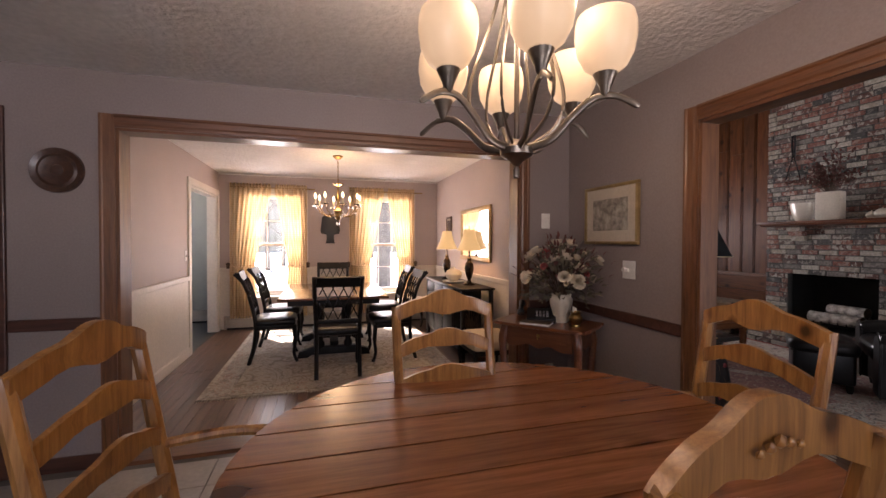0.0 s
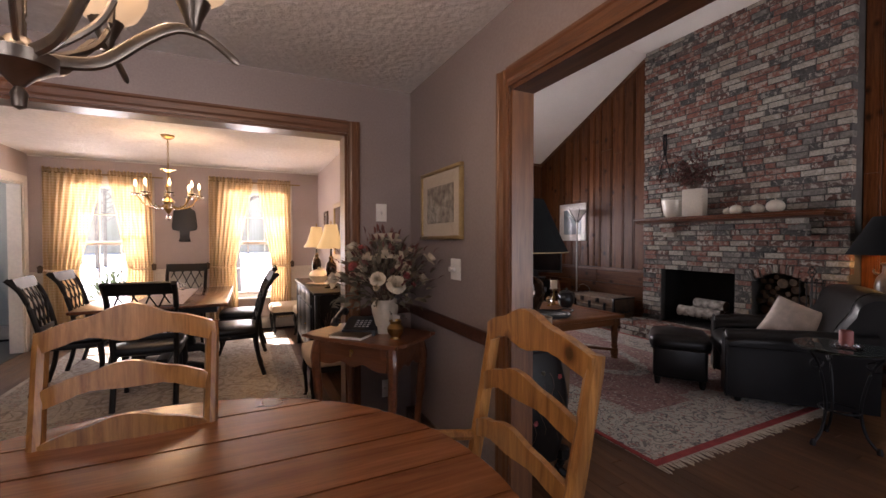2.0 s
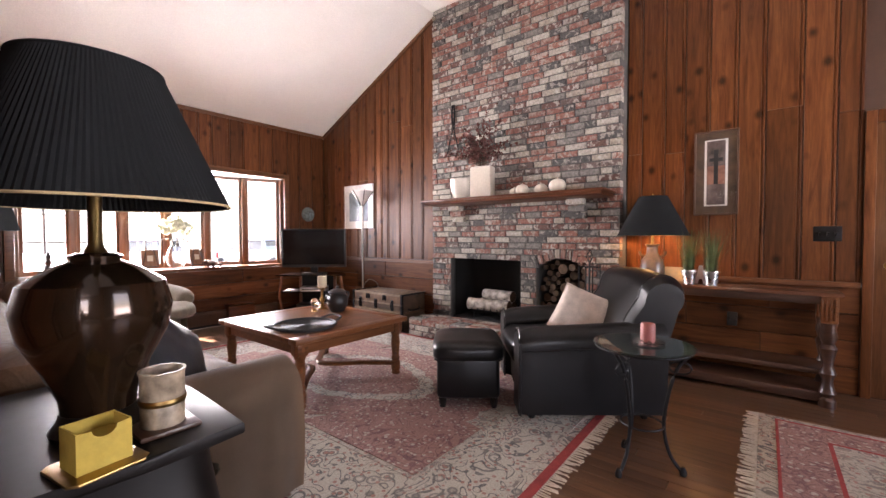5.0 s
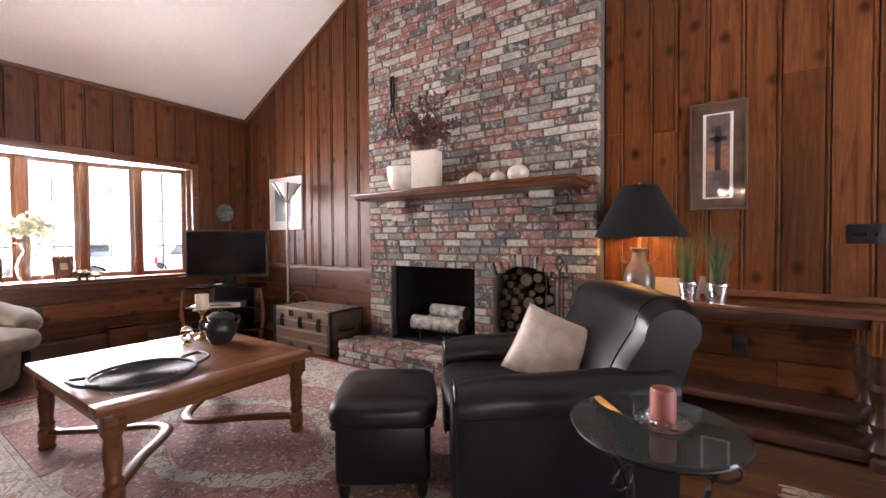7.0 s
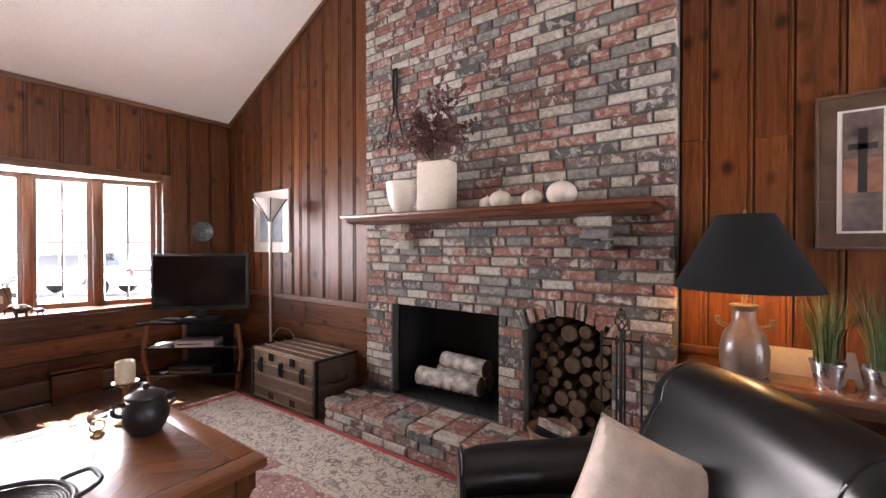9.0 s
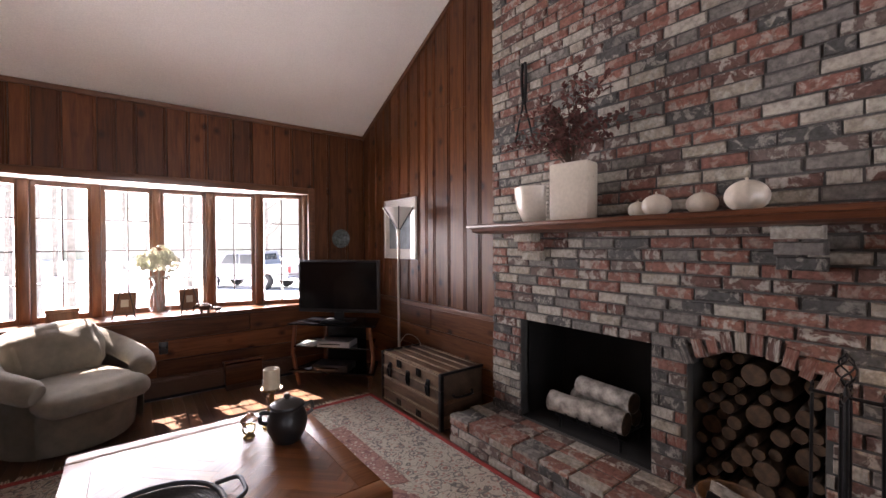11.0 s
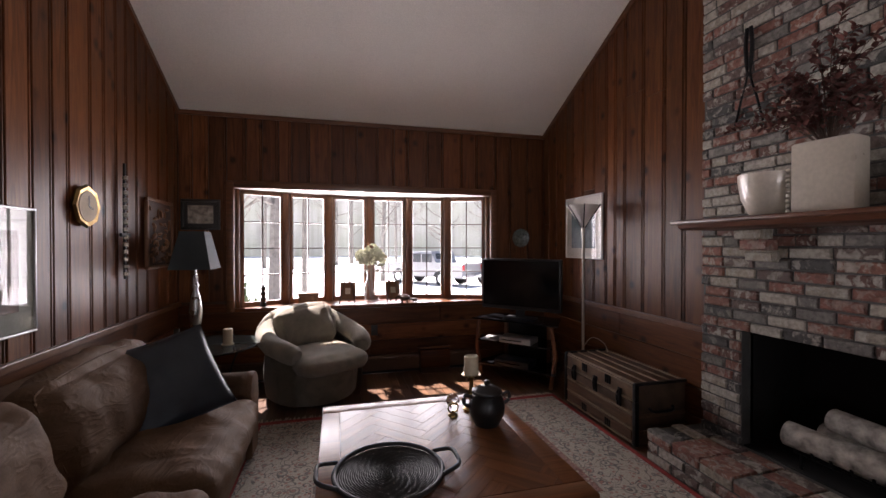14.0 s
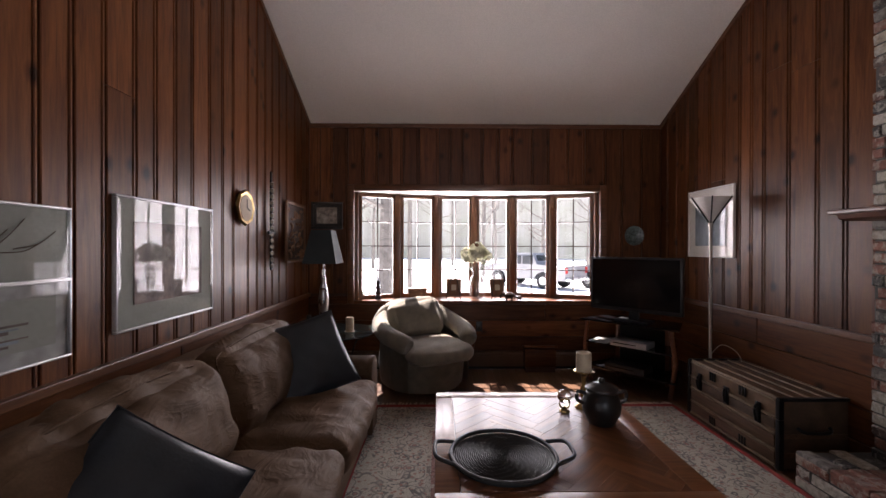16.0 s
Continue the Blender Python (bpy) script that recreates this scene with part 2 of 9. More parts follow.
def timber(name, dark, light, rough=0.4, along="z", grain=1.0, knots=0.0, coat=0.0, per_piece=0.25, relief=0.12, spec=0.5):
    """Wood with grain along one axis, knots where wanted and a tone of its own for each piece."""
    m, nt, nodes, links, b = node_mat(name)
    stretch = {"x": (0.07, 1, 1), "y": (1, 0.07, 1), "z": (1, 1, 0.07)}[along]
    info = nodes.new("ShaderNodeObjectInfo")
    shift = nodes.new("ShaderNodeVectorMath")
    shift.operation = "MULTIPLY_ADD"
    links.new(coords(nt, stretch), shift.inputs[0])
    shift.inputs[1].default_value = (1, 1, 1)
    scl = nodes.new("ShaderNodeVectorMath")
    scl.operation = "SCALE"
    scl.inputs[0].default_value = (17.0, 11.0, 23.0)
    links.new(info.outputs["Random"], scl.inputs[3])
    links.new(scl.outputs[0], shift.inputs[2])
    vec = shift.outputs[0]
    rings = noise_tex(nt, vec, 22 * grain, 5, 0.6, 1.2)
    fine = noise_tex(nt, vec, 130 * grain, 3, 0.6)
    r = ramp(nodes, [(0.28, dark), (0.5, tuple((a + c) / 2 for a, c in zip(dark, light))), (0.75, light)])
    links.new(rings, r.inputs[0])
    f = ramp(nodes, [(0.35, (0.72,) * 3), (0.6, (1.0,) * 3)])
    links.new(fine, f.inputs[0])
    col = mixer(nt, "MULTIPLY", 0.7, r.outputs[0], f.outputs[0])
    if knots:
        vo = nodes.new("ShaderNodeTexVoronoi")
        vo.inputs["Scale"].default_value, vo.inputs["Randomness"].default_value = knots, 1.0
        sh2 = nodes.new("ShaderNodeVectorMath")
        sh2.operation = "ADD"
        links.new(coords(nt, {"x": (0.75, 1, 1), "y": (1, 0.75, 1), "z": (1, 1, 0.75)}[along]), sh2.inputs[0])
        links.new(scl.outputs[0], sh2.inputs[1])
        links.new(sh2.outputs[0], vo.inputs["Vector"])
        kr = ramp(nodes, [(0.080, (0.06, 0.035, 0.025)), (0.125, (0.40, 0.30, 0.25)), (0.24, (1, 1, 1))])
        links.new(vo.outputs["Distance"], kr.inputs[0])
        col = mixer(nt, "MULTIPLY", 0.85, col, kr.outputs[0])
    tone = nodes.new("ShaderNodeMapRange")
    tone.inputs[3].default_value, tone.inputs[4].default_value = 1 - per_piece, 1 + per_piece
    links.new(info.outputs["Random"], tone.inputs[0])
    hsv = nodes.new("ShaderNodeHueSaturation")
    links.new(tone.outputs[0], hsv.inputs["Value"])
    links.new(col, hsv.inputs["Color"])
    links.new(hsv.outputs[0], b.inputs["Base Color"])
    b.inputs["Roughness"].default_value = rough
    b.inputs["Coat Weight"].default_value = coat
    b.inputs["Coat Roughness"].default_value = 0.15
    b.inputs["Specular IOR Level"].default_value = spec
    if relief:
        bump(nt, b, rings, relief, 0.003)
    return m


def glowing(name, colour, strength, base=(0.8, 0.75, 0.65)):
    m, nt, nodes, links, b = node_mat(name)
    vec = coords(nt)
    r = ramp(nodes, [(0.3, tuple(c * 0.82 for c in colour)), (0.7, colour)])
    links.new(noise_tex(nt, vec, 14, 4, 0.6, 0.8), r.inputs[0])
    links.new(r.outputs[0], b.inputs["Emission Color"])
    b.inputs["Base Color"].default_value = (*base, 1)
    b.inputs["Emission Strength"].default_value = strength
    b.inputs["Roughness"].default_value = 0.4
    return m


def clear_glass(name, tint=(1, 1, 1), rough=0.0):
    m, nt, nodes, links, b = node_mat(name)
    b.inputs["Base Color"].default_value = (*tint, 1)
    b.inputs["Transmission Weight"].default_value, b.inputs["Roughness"].default_value, b.inputs["IOR"].default_value = 1.0, rough, 1.45
    return m


def smoked_glass(name):
    """Thick greenish table glass over a dark ground: part clear, with a sharp mirror image."""
    m, nt, nodes, links, b = node_mat(name)
    b.inputs["Base Color"].default_value = (0.12, 0.15, 0.14, 1)
    b.inputs["Transmission Weight"].default_value, b.inputs["Roughness"].default_value, b.inputs["IOR"].default_value = 0.75, 0.02, 1.52
    return m


def pane_glass(name):
    """Thin window glass: clear, with a faint mirror image."""
    m, nt, nodes, links, b = node_mat(name)
    tr, gl, mx, fr = nodes.new("ShaderNodeBsdfTransparent"), nodes.new("ShaderNodeBsdfGlossy"), nodes.new("ShaderNodeMixShader"), nodes.new("ShaderNodeLayerWeight")
    gl.inputs["Roughness"].default_value = 0.01
    fr.inputs["Blend"].default_value = 0.5
    pw, sc = nodes.new("ShaderNodeMath"), nodes.new("ShaderNodeMath")
    pw.operation, pw.inputs[1].default_value = "POWER", 4.0
    sc.operation, sc.inputs[1].default_value, sc.inputs[2].default_value = "MULTIPLY_ADD", 0.55, 0.035
    links.new(fr.outputs["Facing"], pw.inputs[0])
    links.new(pw.outputs[0], sc.inputs[0])
    links.new(sc.outputs[0], mx.inputs[0])
    links.new(tr.outputs[0], mx.inputs[1])
    links.new(gl.outputs[0], mx.inputs[2])
    links.new(mx.outputs[0], nodes["Material Output"].inputs[0])
    return m


def rug_mat(name, field, motif, accent, scale):
    """A knotted rug: winding vines and rosettes over a worn ground, with a fine speckle of knots."""
    m, nt, nodes, links, b = node_mat(name)
    vec = coords(nt)
    vo = nodes.new("ShaderNodeTexVoronoi")
    vo.inputs["Scale"].default_value = scale * 0.27
    links.new(vec, vo.inputs["Vector"])
    flower = ramp(nodes, [(0.10, accent), (0.14, motif), (0.20, tuple(min(1, c * 1.25) for c in field)), (0.32, motif), (0.37, field)])
    links.new(vo.outputs["Distance"], flower.inputs[0])
    small = nodes.new("ShaderNodeTexVoronoi")
    small.inputs["Scale"].default_value = scale * 0.8
    links.new(vec, small.inputs["Vector"])
    bud = ramp(nodes, [(0.24, (1, 1, 1)), (0.32, (0, 0, 0))])
    links.new(small.outputs["Distance"], bud.inputs[0])
    col = mixer(nt, "MIX", bud.outputs[0], flower.outputs[0], accent)
    wind = nodes.new("ShaderNodeMath")
    wind.operation, wind.inputs[1].default_value = "MULTIPLY", 9.0
    links.new(noise_tex(nt, vec, scale * 0.17, 2, 0.5, 0.9), wind.inputs[0])
    turn = nodes.new("ShaderNodeMath")
    turn.operation = "FRACT"
    links.new(wind.outputs[0], turn.inputs[0])
    vine = ramp(nodes, [(0.38, (0, 0, 0)), (0.45, (1, 1, 1)), (0.57, (1, 1, 1)), (0.64, (0, 0, 0))])
    links.new(turn.outputs[0], vine.inputs[0])
    col = mixer(nt, "MIX", vine.outputs[0], col, motif)
    knots = ramp(nodes, [(0.4, (0.72, 0.72, 0.72)), (0.6, (1, 1, 1))])
    links.new(noise_tex(nt, vec, scale * 3, 3), knots.inputs[0])
    col = mixer(nt, "MULTIPLY", 0.9, col, knots.outputs[0])
    worn = nodes.new("ShaderNodeMapRange")
    worn.inputs[1].default_value, worn.inputs[2].default_value, worn.inputs[3].default_value, worn.inputs[4].default_value = 0.4, 0.75, 0.0, 0.3
    links.new(noise_tex(nt, vec, 4, 4), worn.inputs[0])
    links.new(mixer(nt, "MIX", worn.outputs[0], col, field), b.inputs["Base Color"])
    b.inputs["Roughness"].default_value, b.inputs["Sheen Weight"].default_value = 0.95, 0.1
    bump(nt, b, noise_tex(nt, vec, 240, 2), 0.5, 0.004)
    return m


def brick_mat(name, island):
    """Old reclaimed brick: red, grey, cream and burnt pieces with remains of whitewash."""
    m, nt, nodes, links, b = node_mat(name)
    src = nodes.new("ShaderNodeNewGeometry").outputs["Random Per Island"] if island else nodes.new("ShaderNodeObjectInfo").outputs["Random"]
    r = ramp(nodes, [(0.0, (0.235, 0.105, 0.078)), (0.13, (0.27, 0.125, 0.090)), (0.25, (0.145, 0.078, 0.063)), (0.35, (0.082, 0.080, 0.076)), (0.46, (0.185, 0.170, 0.155)),
                     (0.57, (0.235, 0.112, 0.083)), (0.66, (0.345, 0.305, 0.245)), (0.77, (0.14, 0.102, 0.087)), (0.88, (0.42, 0.385, 0.325))])
    r.color_ramp.interpolation = "CONSTANT"
    links.new(src, r.inputs[0])
    vec = coords(nt, (1, 1, 1), "Object")
    sc = nodes.new("ShaderNodeVectorMath")
    sc.operation = "SCALE"
    sc.inputs[0].default_value = (31.0, 17.0, 43.0)
    links.new(src, sc.inputs[3])
    ad = nodes.new("ShaderNodeVectorMath")
    ad.operation = "ADD"
    links.new(vec, ad.inputs[0])
    links.new(sc.outputs[0], ad.inputs[1])
    v = ad.outputs[0]
    wash = ramp(nodes, [(0.50, (0, 0, 0)), (0.57, (1, 1, 1))])
    links.new(noise_tex(nt, v, 16, 5, 0.65, 0.5), wash.inputs[0])
    keep = ramp(nodes, [(0.0, (0.25,) * 3), (0.3, (0.9,) * 3), (0.5, (0.15,) * 3), (0.7, (0.8,) * 3), (1.0, (0.5,) * 3)])
    links.new(src, keep.inputs[0])
    mul = mixer(nt, "MULTIPLY", 1.0, wash.outputs[0], keep.outputs[0])
    col = mixer(nt, "MIX", mul, r.outputs[0], (0.46, 0.43, 0.375))
    soot = ramp(nodes, [(0.3, (0.42,) * 3), (0.6, (1.0,) * 3)])
    links.new(noise_tex(nt, v, 40, 4, 0.6), soot.inputs[0])
    links.new(mixer(nt, "MULTIPLY", 0.8, col, soot.outputs[0]), b.inputs["Base Color"])
    b.inputs["Roughness"].default_value = 0.9
    bump(nt, b, noise_tex(nt, v, 55, 5, 0.7), 0.7, 0.006)
    return m


M = {
    "taupe": plain("taupe_wall_paint", (0.27, 0.22, 0.21), 0.62, 0, 0.05, 2.0, 90, 0.12, 0.003),
    "pinkwall": plain("dining_wall_paint", (0.50, 0.42, 0.395), 0.6, 0, 0.05, 2.0, 90, 0.12, 0.003),
    "cream": plain("cream_painted_wood", (0.74, 0.68, 0.60), 0.45, 0, 0.05, 2, 40, 0.06),
    "white": plain("white_paint", (0.80, 0.77, 0.73), 0.45, 0, 0.04, 3, 60, 0.08),
    "plaster": plain("stippled_ceiling", (0.80, 0.77, 0.75), 0.85, 0, 0.05, 3, 26, 0.6, 0.02),
    "famceil": plain("smooth_ceiling", (0.88, 0.84, 0.77), 0.8, 0, 0.03, 1.5, 90, 0.15),
    "hallgreen": plain("hall_wall_paint", (0.36, 0.37, 0.33), 0.6, 0, 0.05),
    "pine": timber("knotty_pine_upright", (0.066, 0.0185, 0.0060), (0.185, 0.066, 0.021), 0.38, "z", 1.0, 5.6, 0.0, 0.32, 0.2, 0.22),
    "pine_h": timber("knotty_pine_level", (0.066, 0.0185, 0.0060), (0.185, 0.066, 0.021), 0.38, "x", 1.0, 5.6, 0.0, 0.32, 0.2, 0.22),
    "pine_hy": timber("knotty_pine_level_side", (0.066, 0.0185, 0.0060), (0.185, 0.066, 0.021), 0.38, "y", 1.0, 5.6, 0.0, 0.32, 0.2, 0.22),
    "pinedark": plain("pine_groove_shadow_board", (0.06, 0.026, 0.012), 0.6),
    "casing": timber("stained_casing_upright", (0.095, 0.036, 0.013), (0.225, 0.092, 0.034), 0.36, "z", 1.3, 0, 0.08, 0.05),
    "casing_x": timber("stained_casing_along", (0.085, 0.031, 0.012), (0.20, 0.078, 0.030), 0.36, "x", 1.3, 0, 0.08, 0.05),
    "casing_y": timber("stained_casing_side", (0.085, 0.031, 0.012), (0.20, 0.078, 0.030), 0.36, "y", 1.3, 0, 0.08, 0.05),
    "mantelwood": timber("dark_stained_mantel", (0.062, 0.020, 0.009), (0.150, 0.052, 0.022), 0.38, "y", 1.3, 0, 0.0, 0.05, 0.12, 0.3),
    "rail": timber("dark_chair_rail", (0.05, 0.018, 0.012), (0.11, 0.040, 0.025), 0.35, "x", 1, 0, 0.2, 0.05),
    "oakfloor": timber("oak_floor_board", (0.070, 0.032, 0.015), (0.168, 0.082, 0.040), 0.34, "y", 1.0, 0, 0.1, 0.25),
    "tile": plain("ceramic_floor_tile", (0.42, 0.39, 0.35), 0.35, 0, 0.12, 5, 40, 0.08),
    "grout": plain("grey_grout", (0.18, 0.165, 0.15), 0.9),
    "slate": plain("slate_floor", (0.07, 0.075, 0.075), 0.45, 0, 0.3, 4),
    "brick": brick_mat("reclaimed_brick", False),
    "brick_i": brick_mat("reclaimed_brick_joined", True),
    "mortar": plain("dark_mortar", (0.085, 0.085, 0.08), 0.95, 0, 0.2, 8, 80, 0.6),
    "soot": plain("sooty_firebox", (0.012, 0.011, 0.010), 0.95, 0, 0.3, 6, 40, 0.4),
    "honey": timber("honey_pine_chair", (0.20, 0.076, 0.018), (0.50, 0.240, 0.066), 0.30, "z", 1.2, 8.0, 0.3, 0.08),
    "tabletop": timber("honey_table_plank", (0.19, 0.060, 0.019), (0.36, 0.135, 0.046), 0.27, "x", 0.8, 3.0, 0.25, 0.10),
    "cherry": timber("cherry_side_table", (0.11, 0.034, 0.014), (0.22, 0.076, 0.029), 0.3, "x", 1.2, 0, 0.3, 0.05),
    "oakct": timber("worn_oak_coffee_table", (0.115, 0.042, 0.016), (0.235, 0.092, 0.034), 0.30, "x", 1.2, 0, 0.05, 0.22, 0.05, 0.25),
    "darkwood": timber("dark_walnut", (0.034, 0.014, 0.008), (0.085, 0.037, 0.020), 0.35, "y", 1.0, 0, 0.25, 0.1),
    "blackwood": plain("black_lacquered_wood", (0.010, 0.008, 0.007), 0.42, 0, 0.2, 6, 60, 0.05, 0.002, 0.0, 0.0, 0.22),
    "mahog": timber("mahogany_top", (0.085, 0.032, 0.018), (0.19, 0.080, 0.040), 0.18, "y", 1, 0, 0.5, 0.05),
    "blackleather": plain("black_leather", (0.007, 0.007, 0.0075), 0.33, 0, 0.25, 5, 150, 0.1, 0.002, 0.0, 0.0, 0.36),
    "tanleather": creased("tan_leather", (0.145, 0.084, 0.047)),
    "stoneware": plain("mottled_stoneware_jar", (0.34, 0.27, 0.19), 0.45, 0, 0.6, 26, 60, 0.15, 0.002, 0.1),
    "tanfabric": plain("beige_throw_cloth", (0.25, 0.165, 0.105), 0.9, 0, 0.12, 5, 260, 0.5, 0.002, 0, 0.3),
    "linen": plain("beige_armchair_fabric", (0.225, 0.195, 0.145), 0.92, 0, 0.22, 9, 200, 1.0, 0.004, 0, 0.2),
    "pillow": plain("cream_embroidered_pillow", (0.60, 0.52, 0.45), 0.9, 0, 0.16, 14, 120, 0.5, 0.003, 0, 0.3),
    "bluepillow": plain("dark_blue_satin_pillow", (0.020, 0.026, 0.034), 0.33, 0, 0.25, 6, 90, 0.2),
    "seatcream": plain("cream_seat_fabric", (0.60, 0.48, 0.34), 0.9, 0, 0.08, 6, 200, 0.4),
    "iron": plain("wrought_iron", (0.020, 0.020, 0.021), 0.45, 0.7, 0.3, 9, 90, 0.3),
    "pewter": plain("brushed_pewter", (0.23, 0.195, 0.16), 0.34, 0.95, 0.2, 9, 80, 0.1),
    "brass": plain("aged_brass", (0.36, 0.235, 0.09), 0.3, 1.0, 0.2, 7, 80, 0.1),
    "bronze": plain("dark_bronze_glaze", (0.050, 0.027, 0.014), 0.16, 0.6, 0.35, 4, 60, 0.05, 0.002, 0.3),
    "chrome": plain("galvanised_metal", (0.62, 0.62, 0.63), 0.28, 1.0, 0.06, 10),
    "blackshade": plain("black_lamp_shade", (0.010, 0.011, 0.012), 0.9, 0, 0.15, 6, 200, 0.3, 0.001, 0, 0, 0.2),
    "shadeslate": plain("slate_blue_shade_cloth", (0.085, 0.10, 0.105), 0.8, 0, 0.1, 6, 200, 0.3, 0.001),
    "shadeliner": plain("gold_shade_lining", (0.55, 0.42, 0.22), 0.6),
    "ivory": plain("ivory_glazed_ceramic", (0.66, 0.60, 0.50), 0.3, 0, 0.06, 5, 50, 0.03, 0.002, 0.3),
    "greenware": plain("mottled_stoneware", (0.12, 0.085, 0.062), 0.35, 0, 0.5, 9, 60, 0.1, 0.002, 0.2),
    "blackpot": plain("black_stoneware", (0.020, 0.018, 0.017), 0.38, 0, 0.2, 9, 90, 0.2),
    "wax": plain("ivory_wax", (0.66, 0.56, 0.40), 0.5, 0, 0.06, 8),
    "redwax": plain("dusty_red_wax", (0.30, 0.085, 0.07), 0.5, 0, 0.15, 12),
    "birch": plain("birch_bark", (0.33, 0.30, 0.26), 0.8, 0, 0.75, 13, 60, 0.5),
    "bark": plain("dark_bark", (0.085, 0.058, 0.040), 0.95, 0, 0.4, 20, 60, 0.9, 0.01),
    "endgrain": plain("cut_log_end", (0.085, 0.050, 0.027), 0.8, 0, 0.5, 22, 90, 0.3),
    "dried": plain("dried_burgundy_leaves", (0.13, 0.045, 0.035), 0.8, 0, 0.4, 12),
    "twig": plain("brown_twig", (0.085, 0.055, 0.038), 0.85),
    "grass": plain("green_grass_blades", (0.060, 0.090, 0.024), 0.6, 0, 0.4, 20),
    "petalcream": plain("cream_silk_petals", (0.66, 0.57, 0.44), 0.85, 0, 0.12, 20),
    "petalwhite": plain("white_hydrangea", (0.80, 0.80, 0.64), 0.85, 0, 0.10, 20),
    "petalred": plain("dusty_rose_petals", (0.30, 0.065, 0.060), 0.85, 0, 0.3, 20),
    "leafgreen": plain("muted_green_leaves", (0.125, 0.105, 0.070), 0.75, 0, 0.4, 14),
    "phone": plain("black_plastic", (0.016, 0.017, 0.019), 0.35, 0, 0.1, 8, 90, 0.05),
    "screen": plain("switched_off_screen", (0.006, 0.006, 0.007), 0.12, 0, 0.05, 4, 40, 0.0),
    "silverbox": plain("silver_plastic", (0.50, 0.50, 0.50), 0.35, 0.5),
    "yellow": plain("yellow_note_paper", (0.56, 0.41, 0.07), 0.75, 0, 0.06),
    "paper": plain("white_paper", (0.74, 0.71, 0.66), 0.8, 0, 0.06),
    "matboard": plain("beige_mat_board", (0.62, 0.54, 0.43), 0.9, 0, 0.04),
    "goldframe": plain("gilt_picture_frame", (0.42, 0.30, 0.14), 0.35, 0.7, 0.2, 12),
    "brownframe": plain("brown_picture_frame", (0.10, 0.055, 0.035), 0.45),
    "darkframe": plain("black_picture_frame", (0.02, 0.018, 0.017), 0.4),
    "engraving": plain("faded_engraving", (0.33, 0.29, 0.24), 0.9, 0, 0.55, 22, 60, 0.0),
    "artblue": plain("blue_grey_print", (0.22, 0.26, 0.29), 0.7, 0, 0.55, 5, 30, 0.0),
    "artdark": plain("abstract_print", (0.115, 0.085, 0.075), 0.7, 0, 0.7, 8, 30, 0.0),
    "artrust": plain("rust_print_band", (0.25, 0.115, 0.075), 0.7, 0, 0.4, 10),
    "sea": plain("grey_wash_drawing", (0.30, 0.30, 0.29), 0.8, 0, 0.45, 7, 30, 0.0),
    "plateblue": plain("patterned_green_plate", (0.085, 0.105, 0.10), 0.3, 0, 0.7, 34, 60, 0.05),
    "carved": timber("carved_wood_panel", (0.12, 0.055, 0.025), (0.26, 0.125, 0.060), 0.5, "z", 1, 0, 0, 0.1),
    "glass": clear_glass("crystal_glass"),
    "tableglass": smoked_glass("table_glass"),
    "pane": pane_glass("window_pane_glass"),
    "mirror": plain("mirror_silvering", (0.85, 0.85, 0.85), 0.02, 1.0, 0, 3, 3, 0),
    "alabaster": glowing("lit_alabaster_glass", (1.0, 0.66, 0.36), 0.090, (0.55, 0.44, 0.30)),
    "silkshade": glowing("lit_cream_shade", (1.0, 0.62, 0.25), 0.105, (0.42, 0.31, 0.16)),
    "bulb": glowing("lit_bulb", (1.0, 0.70, 0.35), 1.58),
    "downlight": glowing("lit_downlight", (1.0, 0.82, 0.58), 0.648),
    "trunkwood": timber("weathered_trunk_slat", (0.065, 0.032, 0.016), (0.16, 0.085, 0.042), 0.5, "y", 1, 0, 0, 0.15),
    "satinsteel": plain("satin_lamp_pole", (0.50, 0.47, 0.42), 0.32, 0.8, 0.1, 6, 80, 0.05),
    "trunkpanel": plain("rubbed_trunk_panel", (0.150, 0.088, 0.046), 0.5, 0, 0.45, 7, 50, 0.3),
    "trunkstrip": plain("pale_worn_trunk_strip", (0.22, 0.16, 0.10), 0.55, 0, 0.3, 14, 60, 0.3),
    "greymat": plain("grey_green_mat_board", (0.27, 0.28, 0.25), 0.9, 0, 0.04),
    "trunkhide": plain("worn_trunk_panel", (0.085, 0.050, 0.028), 0.6, 0, 0.4, 9, 60, 0.3),
    "wicker": plain("dark_woven_tray", (0.030, 0.030, 0.029), 0.6, 0, 0.3, 30, 90, 0.4),
    "basket": plain("brown_basket", (0.12, 0.062, 0.028), 0.7, 0, 0.4, 30, 90, 0.5),
    "rugfield": rug_mat("pale_rug_field", (0.42, 0.375, 0.30), (0.19, 0.16, 0.135), (0.33, 0.15, 0.115), 34),
    "rugred": rug_mat("red_rug_medallion", (0.30, 0.155, 0.125), (0.15, 0.060, 0.055), (0.46, 0.40, 0.32), 32),
    "rugborder": rug_mat("dark_rug_border", (0.46, 0.41, 0.33), (0.105, 0.098, 0.092), (0.32, 0.15, 0.115), 32),
    "rugline": plain("red_rug_edge", (0.30, 0.040, 0.035), 0.95, 0, 0.2, 20, 200, 0.5),
    "fringe": plain("cream_rug_fringe", (0.56, 0.49, 0.38), 0.95, 0, 0.12, 30),
    "drug": rug_mat("dining_rug_field", (0.50, 0.44, 0.36), (0.30, 0.255, 0.20), (0.40, 0.33, 0.25), 14),
    "heater": plain("enamelled_heater", (0.45, 0.40, 0.34), 0.45, 0.2),
    "heaterbrown": plain("brown_enamelled_heater", (0.10, 0.052, 0.030), 0.45, 0.2),
